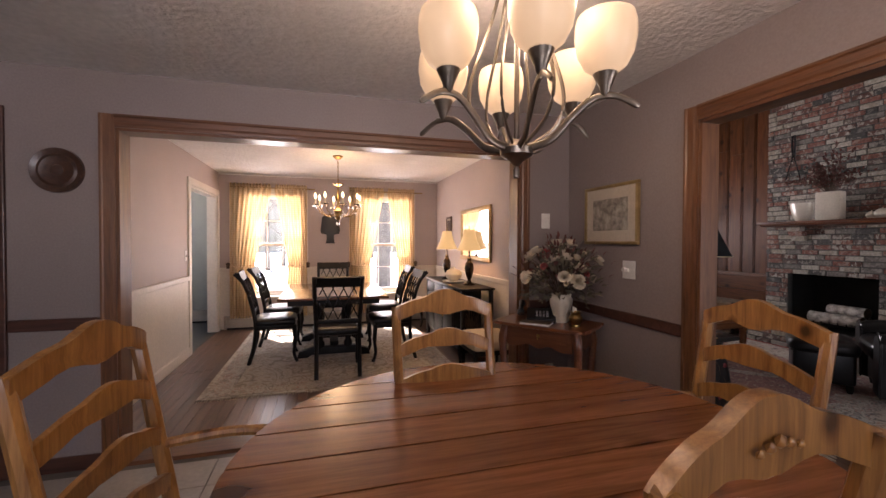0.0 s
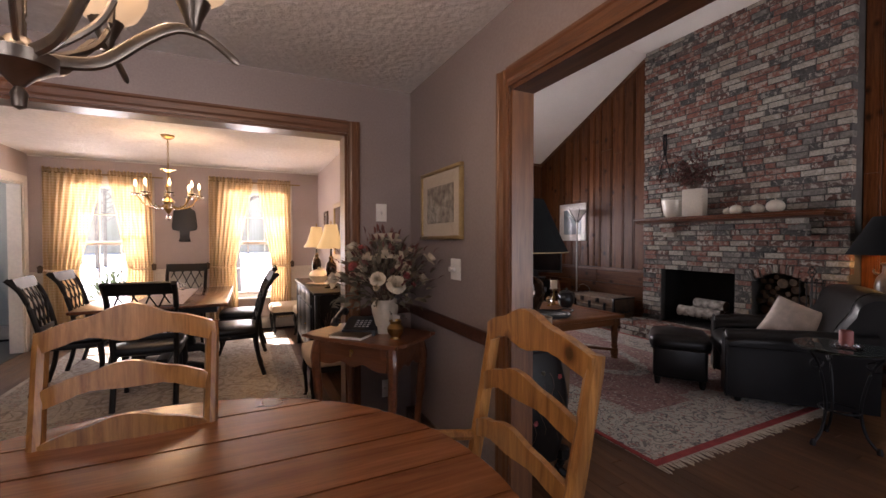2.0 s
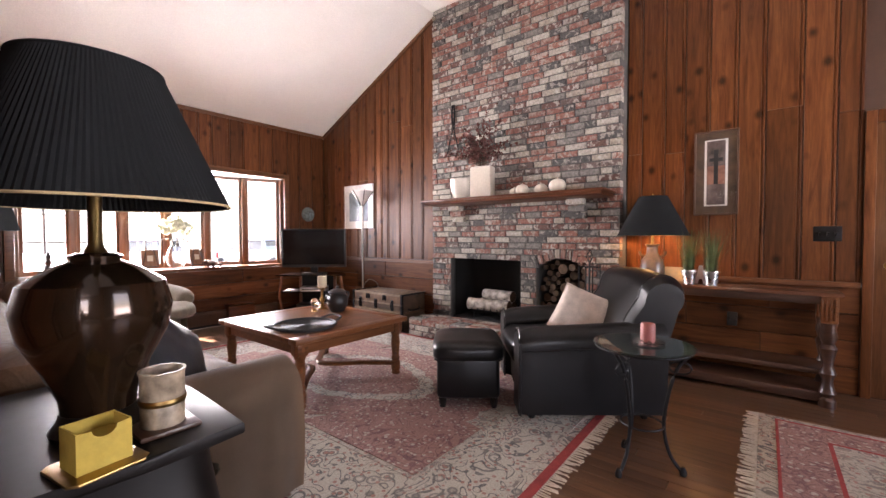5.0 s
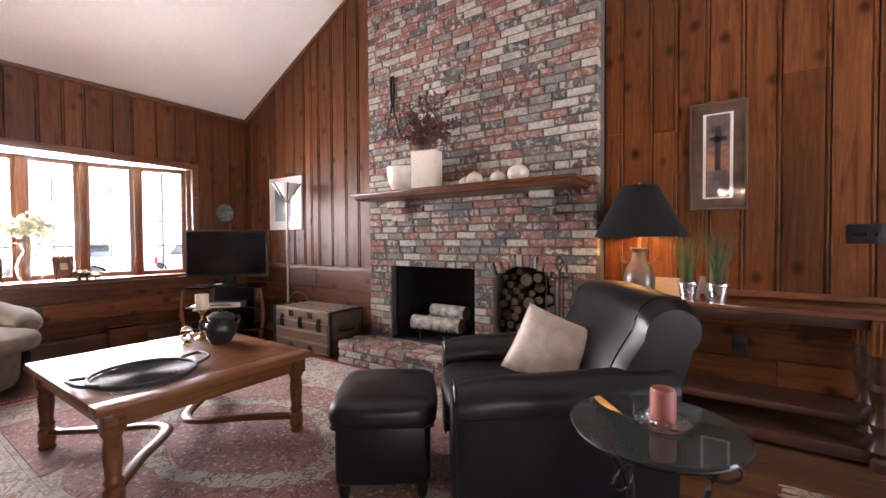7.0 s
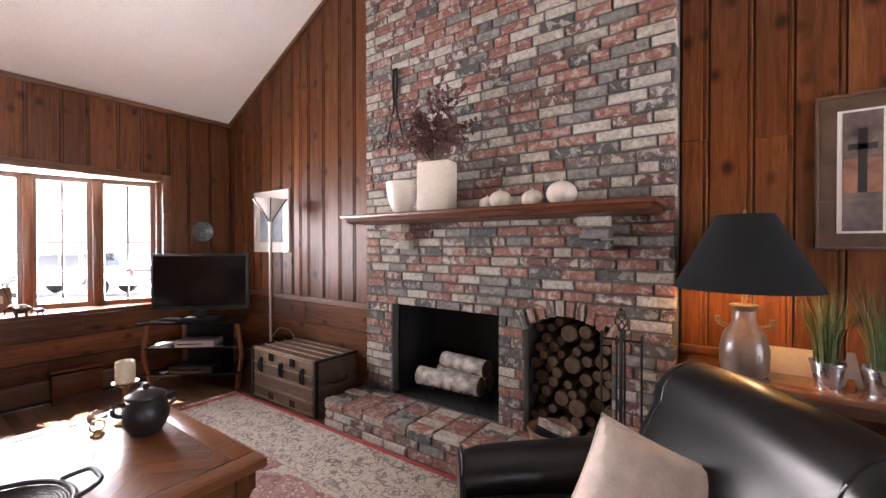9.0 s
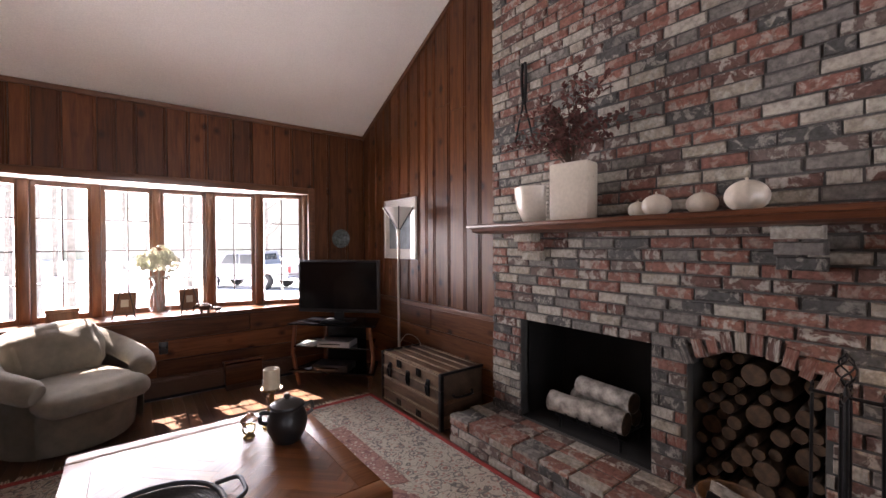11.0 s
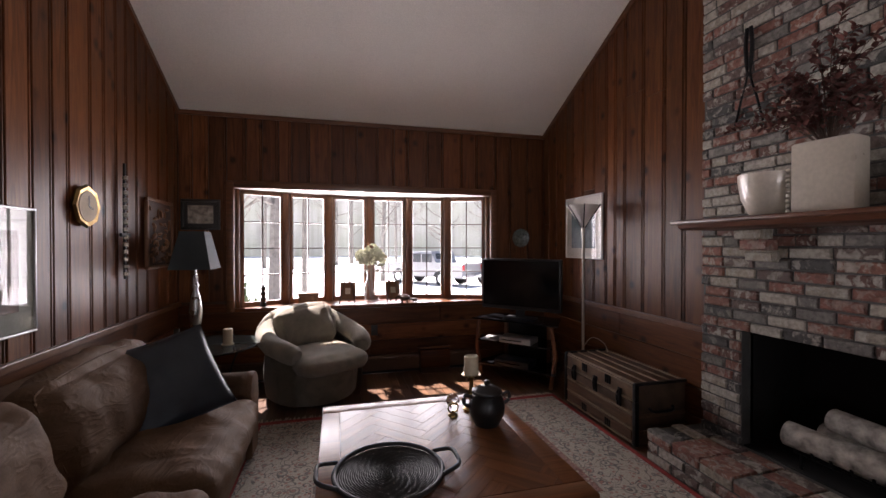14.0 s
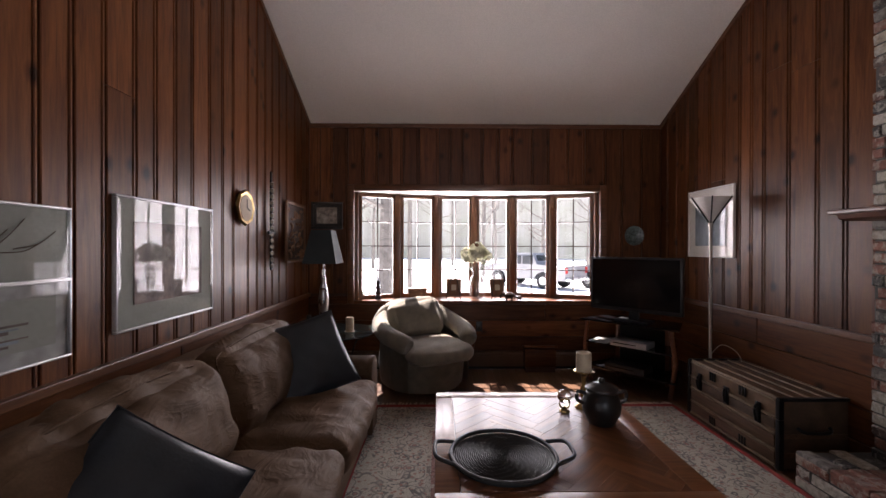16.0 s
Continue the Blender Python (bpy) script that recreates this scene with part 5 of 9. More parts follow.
def curtain(x_out, x_in, label):
    """A gathered panel tied back to its outer edge; x_out is the outer side."""
    s = 1 if x_in > x_out else -1
    W = abs(x_in - x_out)
    t = thing("curtain", label, "curtain", at(x_out, DF - 0.085), "dining room curtains")
    top, tie, low = 2.20, 0.98, 0.18

    def fn(u, v):
        z = low + (top - low) * v
        if z > tie:
            k = (z - tie) / (top - tie)
            width = W * (0.60 + 0.42 * k ** 1.05)
        else:
            k = (tie - z) / (tie - low)
            width = W * (0.60 + 0.06 * k ** 0.6)
        gather = 0.018 + 0.008 * math.sin(z * 3)
        return (s * u * width, -gather * math.sin(u * 2 * math.pi * 8 + 0.6 * math.sin(z * 2)) - 0.01 * math.sin(u * 15 + z), z)
    part("panel", solid_sheet(88, 22, fn, 0.002), M["cloth"], t)

    def ruf(u, v):
        return (s * u * W, -0.016 * math.sin(u * 2 * math.pi * 13) * (0.5 + v), 2.20 + 0.065 * v + 0.012 * math.sin(u * 61))
    part("ruffled_heading", solid_sheet(110, 3, ruf, 0.002), M["cloth"], t)
    part("tieback", tube(smooth_curve([(s * -0.01, 0.05, tie + 0.02), (s * W * 0.12, -0.05, tie), (s * W * 0.4, -0.055, tie - 0.01), (s * W * 0.54, 0.0, tie + 0.03)], 5), 0.022, 8, 0.5), M["cloth"], t)
    part("tassel", moved(lathe([(0.0, -0.05), (0.022, -0.045), (0.026, 0.0), (0.03, 0.03), (0.0, 0.05)], 12), at(s * -0.015, -0.05, tie + 0.02)), M["trunkhide"], t)


for xo, xi in ((-1.03, -0.44), (0.10, -0.38), (0.76, 1.33), (1.86, 1.40)):
    curtain(xo, xi, "sunlit gold checked curtain tied back beside the window")
for c in (D1, D2):
    solo("curtain_rod", moved(lathe([(0.009, -0.62), (0.009, 0.62)], 10), pose(c, DF - 0.07, 2.21, 0, 90, 0)), M["brass"], "brass curtain rod above the window", "curtain rod")

RUGZ = 0.010
dr_ = thing("dining_rug", "pale beige patterned rug under the dining table", "rug", at(0.53, 5.55, 0))
part("field", box(-1.22, 1.22, -1.42, 1.42, 0.001, RUGZ, 0.003), M["drug"], dr_)
part("border", join(*[box(a, b, c, d, 0.001, RUGZ + 0.0035, 0.001, 1) for a, b, c, d in ((-1.17, 1.17, -1.38, -1.18), (-1.17, 1.17, 1.18, 1.38), (-1.17, -0.97, -1.18, 1.18), (0.97, 1.17, -1.18, 1.18))]), M["rugfield"], dr_)
fr = bmesh.new()
for sgn in (-1, 1):
    for k in range(120):
        x = -1.21 + 2.42 * k / 119
        fr = join(fr, tube([(x, sgn * 1.41, 0.007), (x + random.uniform(-0.01, 0.01), sgn * (1.45 + random.uniform(0, 0.02)), 0.004)], 0.003, 4))
part("fringe", fr, M["fringe"], dr_)["kind"] = "stuff"


def dining_table():
    t = thing("dining_table", "dark mahogany dining table on a carved trestle", "table", at(0.48, 5.68, RUGZ))
    part("tabletop", box(-0.60, 0.60, -0.82, 0.82, 0.715, 0.745, 0.01), M["mahog"], t)
    part("apron", join(box(-0.5, 0.5, -0.72, -0.7, 0.65, 0.715), box(-0.5, 0.5, 0.7, 0.72, 0.65, 0.715), box(-0.5, -0.48, -0.7, 0.7, 0.65, 0.715), box(0.48, 0.5, -0.7, 0.7, 0.65, 0.715)), M["blackwood"], t)
    for y in (-0.42, 0.42):
        for x in (-0.16, 0.16):
            part("column", moved(lathe([(0.05, 0.1), (0.05, 0.16), (0.032, 0.2), (0.055, 0.34), (0.03, 0.48), (0.05, 0.58), (0.05, 0.66)], 16), at(x, y)), M["blackwood"], t)
        part("foot", moved(prism([(-0.42, 0.0), (-0.3, 0.0), (-0.26, 0.04), (0.26, 0.04), (0.3, 0.0), (0.42, 0.0), (0.4, 0.07), (0.24, 0.12), (-0.24, 0.12), (-0.4, 0.07)], 0.09, "y", 0.008), at(0, y - 0.045)), M["blackwood"], t)
    part("stretcher", box(-0.05, 0.05, -0.42, 0.42, 0.12, 0.17, 0.01), M["blackwood"], t)


dining_table()


def dining_chair(m):
    """Front towards +y; a lattice back that curls over."""
    t = thing("dining_chair", "black lacquered dining chair with a lattice back and leather seat", "chair", m, "chairs round the dining table")
    back = lambda z: -0.20 - 0.10 * ((z - 0.45) / 0.55) - 0.10 * max(0, (z - 0.75) / 0.27) ** 2
    for s in (-1, 1):
        pts = smooth_curve([(s * 0.21, -0.27, 0.0), (s * 0.21, -0.215, 0.2), (s * 0.21, -0.20, 0.45), (s * 0.22, back(0.7), 0.7), (s * 0.225, back(0.9), 0.9), (s * 0.225, back(1.01) - 0.01, 1.01)], 4)
        part("back_post", tube(pts, 0.021, 8), M["blackwood"], t)
        part("front_leg", tube(smooth_curve([(s * 0.215, 0.2, 0.42), (s * 0.222, 0.215, 0.25), (s * 0.215, 0.2, 0.1), (s * 0.225, 0.235, 0.0)], 4), [0.024] * 5 + [0.018] * 7 + [0.02], 8), M["blackwood"], t)
        part("side_rail", box(s * 0.215 - 0.012, s * 0.215 + 0.012, -0.19, 0.2, 0.38, 0.43, 0.004), M["blackwood"], t)
    part("front_rail", box(-0.21, 0.21, 0.19, 0.215, 0.375, 0.43, 0.004), M["blackwood"], t)
    part("seat", moved(cushion(0.47, 0.44, 0.085, 0.8, 0.35, 8), at(0, 0.005, 0.455)), M["blackleather"], t, "padded black leather seat")
    part("crest_rail", moved(prism([(-0.235, 0.0), (0.235, 0.0), (0.245, 0.10), (-0.245, 0.10)], 0.03, "y", 0.006), pose(0, back(0.94) - 0.01, 0.92, 22)), M["blackwood"], t)
    part("lower_rail", box(-0.21, 0.21, back(0.56) - 0.012, back(0.56) + 0.012, 0.54, 0.585, 0.004), M["blackwood"], t)
    lat = bmesh.new()
    for k in range(-2, 4):
        for sg in (-1, 1):
            x0, x1 = -0.2 + 0.4 * (k + 0.0) / 4 * 1.0, -0.2 + 0.4 * (k + 1.6) / 4
            pts = [(sg * (x0 + (x1 - x0) * u), back(0.585 + 0.34 * u), 0.585 + 0.34 * u) for u in (0, 0.25, 0.5, 0.75, 1)]
            pts = [p for p in pts if abs(p[0]) < 0.215]
            if len(pts) > 1:
                lat = join(lat, tube(pts, 0.0085, 6, 0.6))
    part("lattice", lat, M["blackwood"], t, "diagonal lattice of the back")
    return t


c0 = dining_chair(at(0.50, 4.66, RUGZ, 0))
for x, y, a in ((-0.18, 5.33, -86), (-0.16, 6.10, -92), (1.12, 5.10, 92), (1.18, 6.05, 88), (0.50, 6.72, 180)):
    copy_thing(c0, at(x, y, RUGZ, a))


def crystal_chandelier():
    t = thing("crystal_chandelier", "aged brass chandelier with crystal drops and lit candle bulbs", "chandelier", at(0.53, 5.43))
    part("canopy", lathe([(0, 2.38), (0.03, 2.385), (0.06, 2.41), (0.062, 2.425)]), M["brass"], t)
    ch = bmesh.new()
    for k in range(9):
        z = 2.37 - 0.026 * k
        ch = join(ch, tube([(0.008 * math.cos(a) * (k % 2), 0.008 * math.cos(a) * (1 - k % 2), z + 0.017 * math.sin(a)) for a in [i * math.pi / 4 for i in range(8)]], 0.0025, 5, 1, True))
    part("chain", ch, M["brass"], t)
    part("column", lathe([(0.0, 1.62), (0.02, 1.64), (0.045, 1.68), (0.03, 1.72), (0.06, 1.75), (0.022, 1.79), (0.015, 1.86), (0.03, 1.9), (0.012, 1.95), (0.01, 2.05), (0.05, 2.07), (0.05, 2.08), (0.008, 2.1), (0.006, 2.15)], 20), M["brass"], t)
    part("crown", lathe([(0.03, 2.06), (0.075, 2.075), (0.07, 2.085), (0.03, 2.08)], 16), M["glass"], t)
    drop = lathe([(0.0, -0.03), (0.009, -0.018), (0.006, -0.004), (0.0, 0.0)], 6)
    drop_me = bpy.data.meshes.new("crystal_drop")
    drop.to_mesh(drop_me)
    drop.free()
    drop_me.materials.append(M["glass"])
    for k in range(8):
        a = 45 * k + 10
        turn = pose(0, 0, 0, 0, 0, a)
        arm = part("arm", moved(tube(smooth_curve([(0.03, 0, 1.72), (0.10, 0, 1.68), (0.19, 0, 1.71), (0.25, 0, 1.79), (0.27, 0, 1.81)], 5), 0.0065, 6), turn), M["brass"], t)
        part("bobeche", moved(lathe([(0.008, 1.805), (0.042, 1.82), (0.04, 1.824), (0.008, 1.815)], 14), turn @ Matrix.Translation((0.27, 0, 0))), M["glass"], arm)
        part("candle_sleeve", moved(lathe([(0.011, 1.815), (0.011, 1.885), (0.004, 1.89)], 10), turn @ Matrix.Translation((0.27, 0, 0))), M["wax"], arm)
        part("candle_bulb", moved(lathe([(0.005, 1.89), (0.014, 1.91), (0.012, 1.93), (0.0, 1.965)], 10), turn @ Matrix.Translation((0.27, 0, 0))), M["bulb"], arm)
        for q in range(4):
            o = new("crystal_drop", drop_me)
            o.parent = t
            p = turn @ Vector((0.27 + 0.036 * math.cos(q * 1.57), 0.036 * math.sin(q * 1.57), 1.815))
            o.location = p
            o2 = new("crystal_drop", drop_me)
            o2.parent = t
            o2.location = turn @ Vector((0.10 + 0.04 * q, 0.02, 1.70 + 0.012 * q))
    part("finial_ball", lathe([(0, 1.56), (0.02, 1.575), (0.026, 1.595), (0.018, 1.612), (0.004, 1.62)], 12), M["glass"], t)
    point_light("crystal_chandelier_bulbs", (0.53, 5.43, 2.0), 2.59, (1.0, 0.66, 0.34), 0.15)


crystal_chandelier()


def sideboard():
    t = thing("sideboard", "black sideboard with open ends along the dining wall", "sideboard", at(2.03, 5.35))
    part("top", box(-0.21, 0.2, -0.85, 0.85, 0.825, 0.85, 0.006), M["blackwood"], t)
    part("body", box(-0.17, 0.19, -0.45, 0.80, 0.12, 0.825, 0.004), M["blackwood"], t)
    for y0, y1 in ((-0.43, -0.03), (-0.01, 0.39), (0.41, 0.78)):
        d = part("door", box(-0.185, -0.168, y0, y1, 0.16, 0.64, 0.004), M["blackwood"], t)
        part("handle", moved(lathe([(0, 0.02), (0.01, 0.016), (0.006, 0)], 10), pose(-0.185, y1 - 0.05, 0.42, 0, -90, 0)), M["brass"], d)
        part("drawer", box(-0.185, -0.168, y0, y1, 0.67, 0.80, 0.004), M["blackwood"], t)
    for x in (-0.17, 0.17):
        for y in (-0.8, 0.78):
            part("leg", box(x - 0.022, x + 0.022, y - 0.022, y + 0.022, 0, 0.825, 0.004), M["blackwood"], t)
    part("shelf", box(-0.17, 0.17, -0.8, -0.45, 0.12, 0.15, 0.004), M["blackwood"], t)


sideboard()
tw = thing("twig_basket", "basket of dried brown twigs under the sideboard top", "basket", at(2.02, 4.66, 0.15))
part("basket", lathe([(0, 0), (0.09, 0), (0.12, 0.14), (0.11, 0.14), (0.085, 0.02)], 18, False), M["basket"], tw)
tb = bmesh.new()
for k in range(60):
    a, e = random.uniform(0, 6.28), random.uniform(0.6, 1.4)
    L = random.uniform(0.2, 0.42)
    tip = (0.5 * math.cos(a) * math.cos(e) * L, math.sin(a) * math.cos(e) * L, 0.1 + math.sin(e) * L)
    tb = join(tb, tube(smooth_curve([(0.03 * math.cos(a), 0.03 * math.sin(a), 0.05), (tip[0] * 0.6 + random.uniform(-0.03, 0.03), tip[1] * 0.6, tip[2] * 0.6), tip], 3), 0.003, 4))
part("twigs", tb, M["twig"], tw)["kind"] = "stuff"


def buffet_lamp(x, y):
    t = thing("table_lamp", "bronze urn lamp with a lit cream bell shade on the sideboard", "lamp", at(x, y, 0.85), "lamps on the sideboard")
    part("base", lathe([(0.0, 0), (0.07, 0), (0.07, 0.015), (0.035, 0.03), (0.02, 0.06), (0.045, 0.13), (0.058, 0.20), (0.05, 0.26), (0.02, 0.30), (0.03, 0.32), (0.012, 0.34), (0.01, 0.42)], 20), M["bronze"], t)
    part("shade", lathe([(0.155, 0.42), (0.135, 0.455), (0.10, 0.53), (0.075, 0.62), (0.066, 0.675), (0.063, 0.675), (0.072, 0.62), (0.097, 0.53), (0.131, 0.455), (0.151, 0.42)], 28, False), M["silkshade"], t, "lit cream fabric shade")
    part("finial", lathe([(0.004, 0.66), (0.008, 0.70), (0.0, 0.725)], 8), M["brass"], t)
    point_light("buffet_lamp_bulb", (x, y, 1.40), 1.22, (1.0, 0.62, 0.28), 0.04)


buffet_lamp(2.04, 5.78)
buffet_lamp(2.06, 4.90)
tu = thing("soup_tureen", "white lidded ceramic tureen on the sideboard", "tureen", at(2.0, 5.34, 0.85))
part("bowl", lathe([(0, 0), (0.06, 0), (0.055, 0.02), (0.10, 0.06), (0.115, 0.10), (0.105, 0.115), (0, 0.115)], 24), M["ivory"], tu)
part("lid", lathe([(0.108, 0.115), (0.09, 0.145), (0.05, 0.165), (0.015, 0.172), (0.02, 0.19), (0.0, 0.2)], 24), M["ivory"], tu)
part("tray", lathe([(0, -0.0), (0.13, 0.0), (0.15, 0.012), (0.14, 0.014), (0, 0.006)], 24), M["ivory"], tu)
mi = thing("wall_mirror", "gilt framed mirror above the sideboard", "mirror", pose(KX - 0.04, 5.285, 1.475, 0, 0, -90))
part("frame", frame_ring(1.10, 0.70, 0.06, 0.03, 0.008), M["goldframe"], mi)
part("mirror_glass", box(-0.49, 0.49, 0.012, 0.018, -0.29, 0.29), M["mirror"], mi, smooth=False)
wall_picture("small_picture", "small dark picture in a brown frame on the dining wall", 0.26, 0.3, pose(KX - 0.035, 6.45, 1.62, 0, 0, -90), M["brownframe"], 0.03, 0.03, M["matboard"], M["artdark"])
wall_picture("small_picture", "dark framed picture near the dining opening", 0.26, 0.5, pose(KX - 0.035, 3.95, 1.6, 0, 0, -90), M["brownframe"], 0.03, 0.03, M["matboard"], M["artdark"])
pl = solo("wall_plaque", moved(prism([(-0.155, -0.02), (-0.13, 0.20), (-0.07, 0.25), (0.07, 0.25), (0.13, 0.20), (0.155, -0.02), (0.14, -0.07), (0.055, -0.08), (0.05, -0.15), (0.075, -0.23), (-0.075, -0.23), (-0.05, -0.15), (-0.055, -0.08), (-0.14, -0.07)], 0.03, "y", 0.006), at(0.46, DF - 0.03, 1.57)), M["darkframe"], "black silhouette plaque between the dining windows", "wall plaque")


def stool(name, label, m, w, d, h, seat_mat):
    t = thing(name, label, "stool", m)
    part("seat", moved(cushion(w, d, 0.12, 0.6, 0.3, 8), at(0, 0, h - 0.06)), seat_mat, t, "cream upholstered seat")
    part("rail", box(-w / 2 + 0.02, w / 2 - 0.02, -d / 2 + 0.02, d / 2 - 0.02, h - 0.16, h - 0.115, 0.004), M["blackwood"], t)
    for sx in (-1, 1):
        for sy in (-1, 1):
            x, y = sx * (w / 2 - 0.035), sy * (d / 2 - 0.035)
            part("leg", tube(smooth_curve([(x, y, h - 0.13), (x + sx * 0.012, y + sy * 0.012, h * 0.5), (x, y, 0.06), (x + sx * 0.015, y + sy * 0.015, 0)], 4), [0.022] * 5 + [0.015] * 7 + [0.017], 8), M["blackwood"], t)


stool("upholstered_bench", "cream upholstered side chair seat with black legs", at(1.90, 3.93, 0, 0), 0.46, 0.5, 0.48, M["seatcream"])
stool("footstool", "small cream upholstered stool below the window", at(1.78, 6.86, 0, 5), 0.46, 0.34, 0.44, M["seatcream"])
stool("footstool", "cream upholstered chair seat in the window corner", at(2.0, 6.5, 0, 5), 0.3, 0.34, 0.44, M["seatcream"])
for x, y, h in ((0.36, 5.55, 0.16), (0.52, 5.50, 0.12), (0.62, 5.62, 0.14), (0.44, 5.85, 0.13)):
    g = thing("drinking_glass", "clear stemmed glass on the dining table", "glass", at(x, y, 0.755), "glasses on the dining table")
    part("foot", lathe([(0, 0), (0.03, 0.0), (0.03, 0.003), (0.005, 0.008), (0.004, h * 0.45)], 14), M["glass"], g)
    part("bowl", lathe([(0.004, h * 0.45), (0.025, h * 0.55), (0.032, h * 0.75), (0.028, h), (0.0265, h), (0.03, h * 0.75), (0.023, h * 0.57), (0.0, h * 0.5)], 14, False), M["glass"], g)
solo("table_runner", box(0.28, 0.70, 4.95, 6.35, 0.756, 0.760, 0.001, 1), M["tanfabric"], "beige runner along the dining table", "table runner")
ha = thing("hall_sconce", "dark scrolled iron wall ornament in the hall", "wall ornament", pose(-2.02, HN - 0.001, 1.6))
part("scroll", tube(smooth_curve([(0.0, -0.03, 0.45), (0.06, -0.03, 0.32), (-0.05, -0.03, 0.15), (0.07, -0.03, 0.0), (-0.02, -0.03, -0.12), (-0.08, -0.03, -0.02)], 6), 0.016, 8), M["darkwood"], ha)
part("back_plate", box(-0.02, 0.02, -0.012, 0.0, -0.1, 0.4, 0.004), M["darkwood"], ha)
wall_plate("hall_switch", "white switch plate beside the hall doorway", 0.075, 0.12, pose(DL, 5.64, 1.2, 0, 0, 90), M["white"], 1)


# ---- family room ----
def fringe_row(x0, x1, y, s, n, z=0.006):
    bm = bmesh.new()
    rr = random.Random(int(x0 * 100) + n)
    for k in range(n):
        x = x0 + (x1 - x0) * k / (n - 1)
        bm = join(bm, tube([(x, y, z), (x + rr.uniform(-0.02, 0.02), y + s * rr.uniform(0.05, 0.085), z - 0.003)], 0.0045, 4))
    return bm


rug = thing("family_rug", "large worn red and beige oriental rug with cream fringe", "rug", at(0, 0, 0))
RX0, RX1, RY0, RY1 = 3.44, 6.17, 2.06, 5.98
part("border", box(RX0, RX1, RY0, RY1, 0.001, 0.010, 0.002), M["rugborder"], rug)
part("edge_band", join(box(RX0, RX1, RY0, RY0 + 0.05, 0.008, 0.0135), box(RX0, RX1, RY1 - 0.05, RY1, 0.008, 0.0135), box(RX0, RX0 + 0.035, RY0 + 0.05, RY1 - 0.05, 0.008, 0.0135), box(RX1 - 0.035, RX1, RY0 + 0.05, RY1 - 0.05, 0.008, 0.0135)), M["rugline"], rug)
part("guard_stripe", join(*[box(a, b, c, d, 0.008, 0.0138) for a, b, c, d in ((RX0 + 0.09, RX1 - 0.09, RY0 + 0.10, RY0 + 0.125), (RX0 + 0.09, RX1 - 0.09, RY1 - 0.125, RY1 - 0.10), (RX0 + 0.50, RX1 - 0.50, RY0 + 0.52, RY0 + 0.545), (RX0 + 0.50, RX1 - 0.50, RY1 - 0.545, RY1 - 0.52), (RX0 + 0.50, RX0 + 0.525, RY0 + 0.545, RY1 - 0.545), (RX1 - 0.525, RX1 - 0.50, RY0 + 0.545, RY1 - 0.545))]), M["rugfield"], rug)
part("field", box(RX0 + 0.53, RX1 - 0.53, RY0 + 0.55, RY1 - 0.55, 0.008, 0.0135), M["rugfield"], rug)
cx, cy = (RX0 + RX1) / 2, (RY0 + RY1) / 2
med = []
for k in range(96):
    a = 2 * math.pi * k / 96
    lobe = 1 + 0.055 * abs(math.sin(8 * a)) + 0.05 * math.cos(4 * a)
    med.append((0.74 * lobe * math.cos(a), 1.20 * lobe * math.sin(a)))
part("medallion", moved(prism(med, 0.004, "z"), at(cx, cy, 0.0132)), M["rugred"], rug)
part("medallion_ring", moved(prism([(a * 0.62, b * 0.62) for a, b in med], 0.0035, "z"), at(cx, cy, 0.0150)), M["rugborder"], rug)
part("medallion_heart", moved(prism([(a * 0.50, b * 0.50) for a, b in med], 0.0035, "z"), at(cx, cy, 0.0165)), M["rugred"], rug)
for a, b in ((1, 1), (1, -1), (-1, 1), (-1, -1)):
    sweep = [(-a * (0.62 + 0.05 * abs(math.sin(5 * q))) * math.cos(q), -b * (0.92 + 0.07 * abs(math.sin(5 * q))) * math.sin(q)) for q in [math.pi / 2 * k / 30 for k in range(31)]]
    part("corner_spandrel", moved(prism([(0, 0)] + sweep, 0.0035, "z"), at(cx + a * (RX1 - RX0 - 1.06) / 2, cy + b * (RY1 - RY0 - 1.1) / 2, 0.0135)), M["rugred"], rug)
part("fringe", join(fringe_row(RX0, RX1, RY0, -1, 150), fringe_row(RX0, RX1, RY1, 1, 150)), M["fringe"], rug)["kind"] = "stuff"
rn = thing("runner_rug", "narrow red and beige patterned runner on the oak floor", "rug")
part("border", box(4.6, 5.98, -1.3, 1.25, 0.001, 0.010, 0.002), M["rugborder"], rn)
part("red_border", join(box(4.68, 5.90, 0.93, 1.15, 0.008, 0.0132), box(4.68, 5.90, -1.2, -0.98, 0.008, 0.0132), box(4.68, 4.88, -0.98, 0.93, 0.008, 0.0132), box(5.70, 5.90, -0.98, 0.93, 0.008, 0.0132)), M["rugred"], rn)
part("guard_stripe", join(box(4.66, 5.92, 1.15, 1.165, 0.008, 0.0142), box(4.66, 4.68, -1.2, 1.15, 0.008, 0.0142), box(5.90, 5.92, -1.2, 1.15, 0.008, 0.0142), box(4.88, 5.70, 0.91, 0.93, 0.008, 0.0142), box(4.88, 4.90, -0.96, 0.91, 0.008, 0.0142), box(5.68, 5.70, -0.96, 0.91, 0.008, 0.0142)), M["rugline"], rn)
part("field", box(4.90, 5.68, -0.96, 0.91, 0.008, 0.0135), M["rugfield"], rn)
part("fringe", fringe_row(4.6, 5.98, 1.25, 1, 70), M["fringe"], rn)["kind"] = "stuff"
RZ = 0.0135


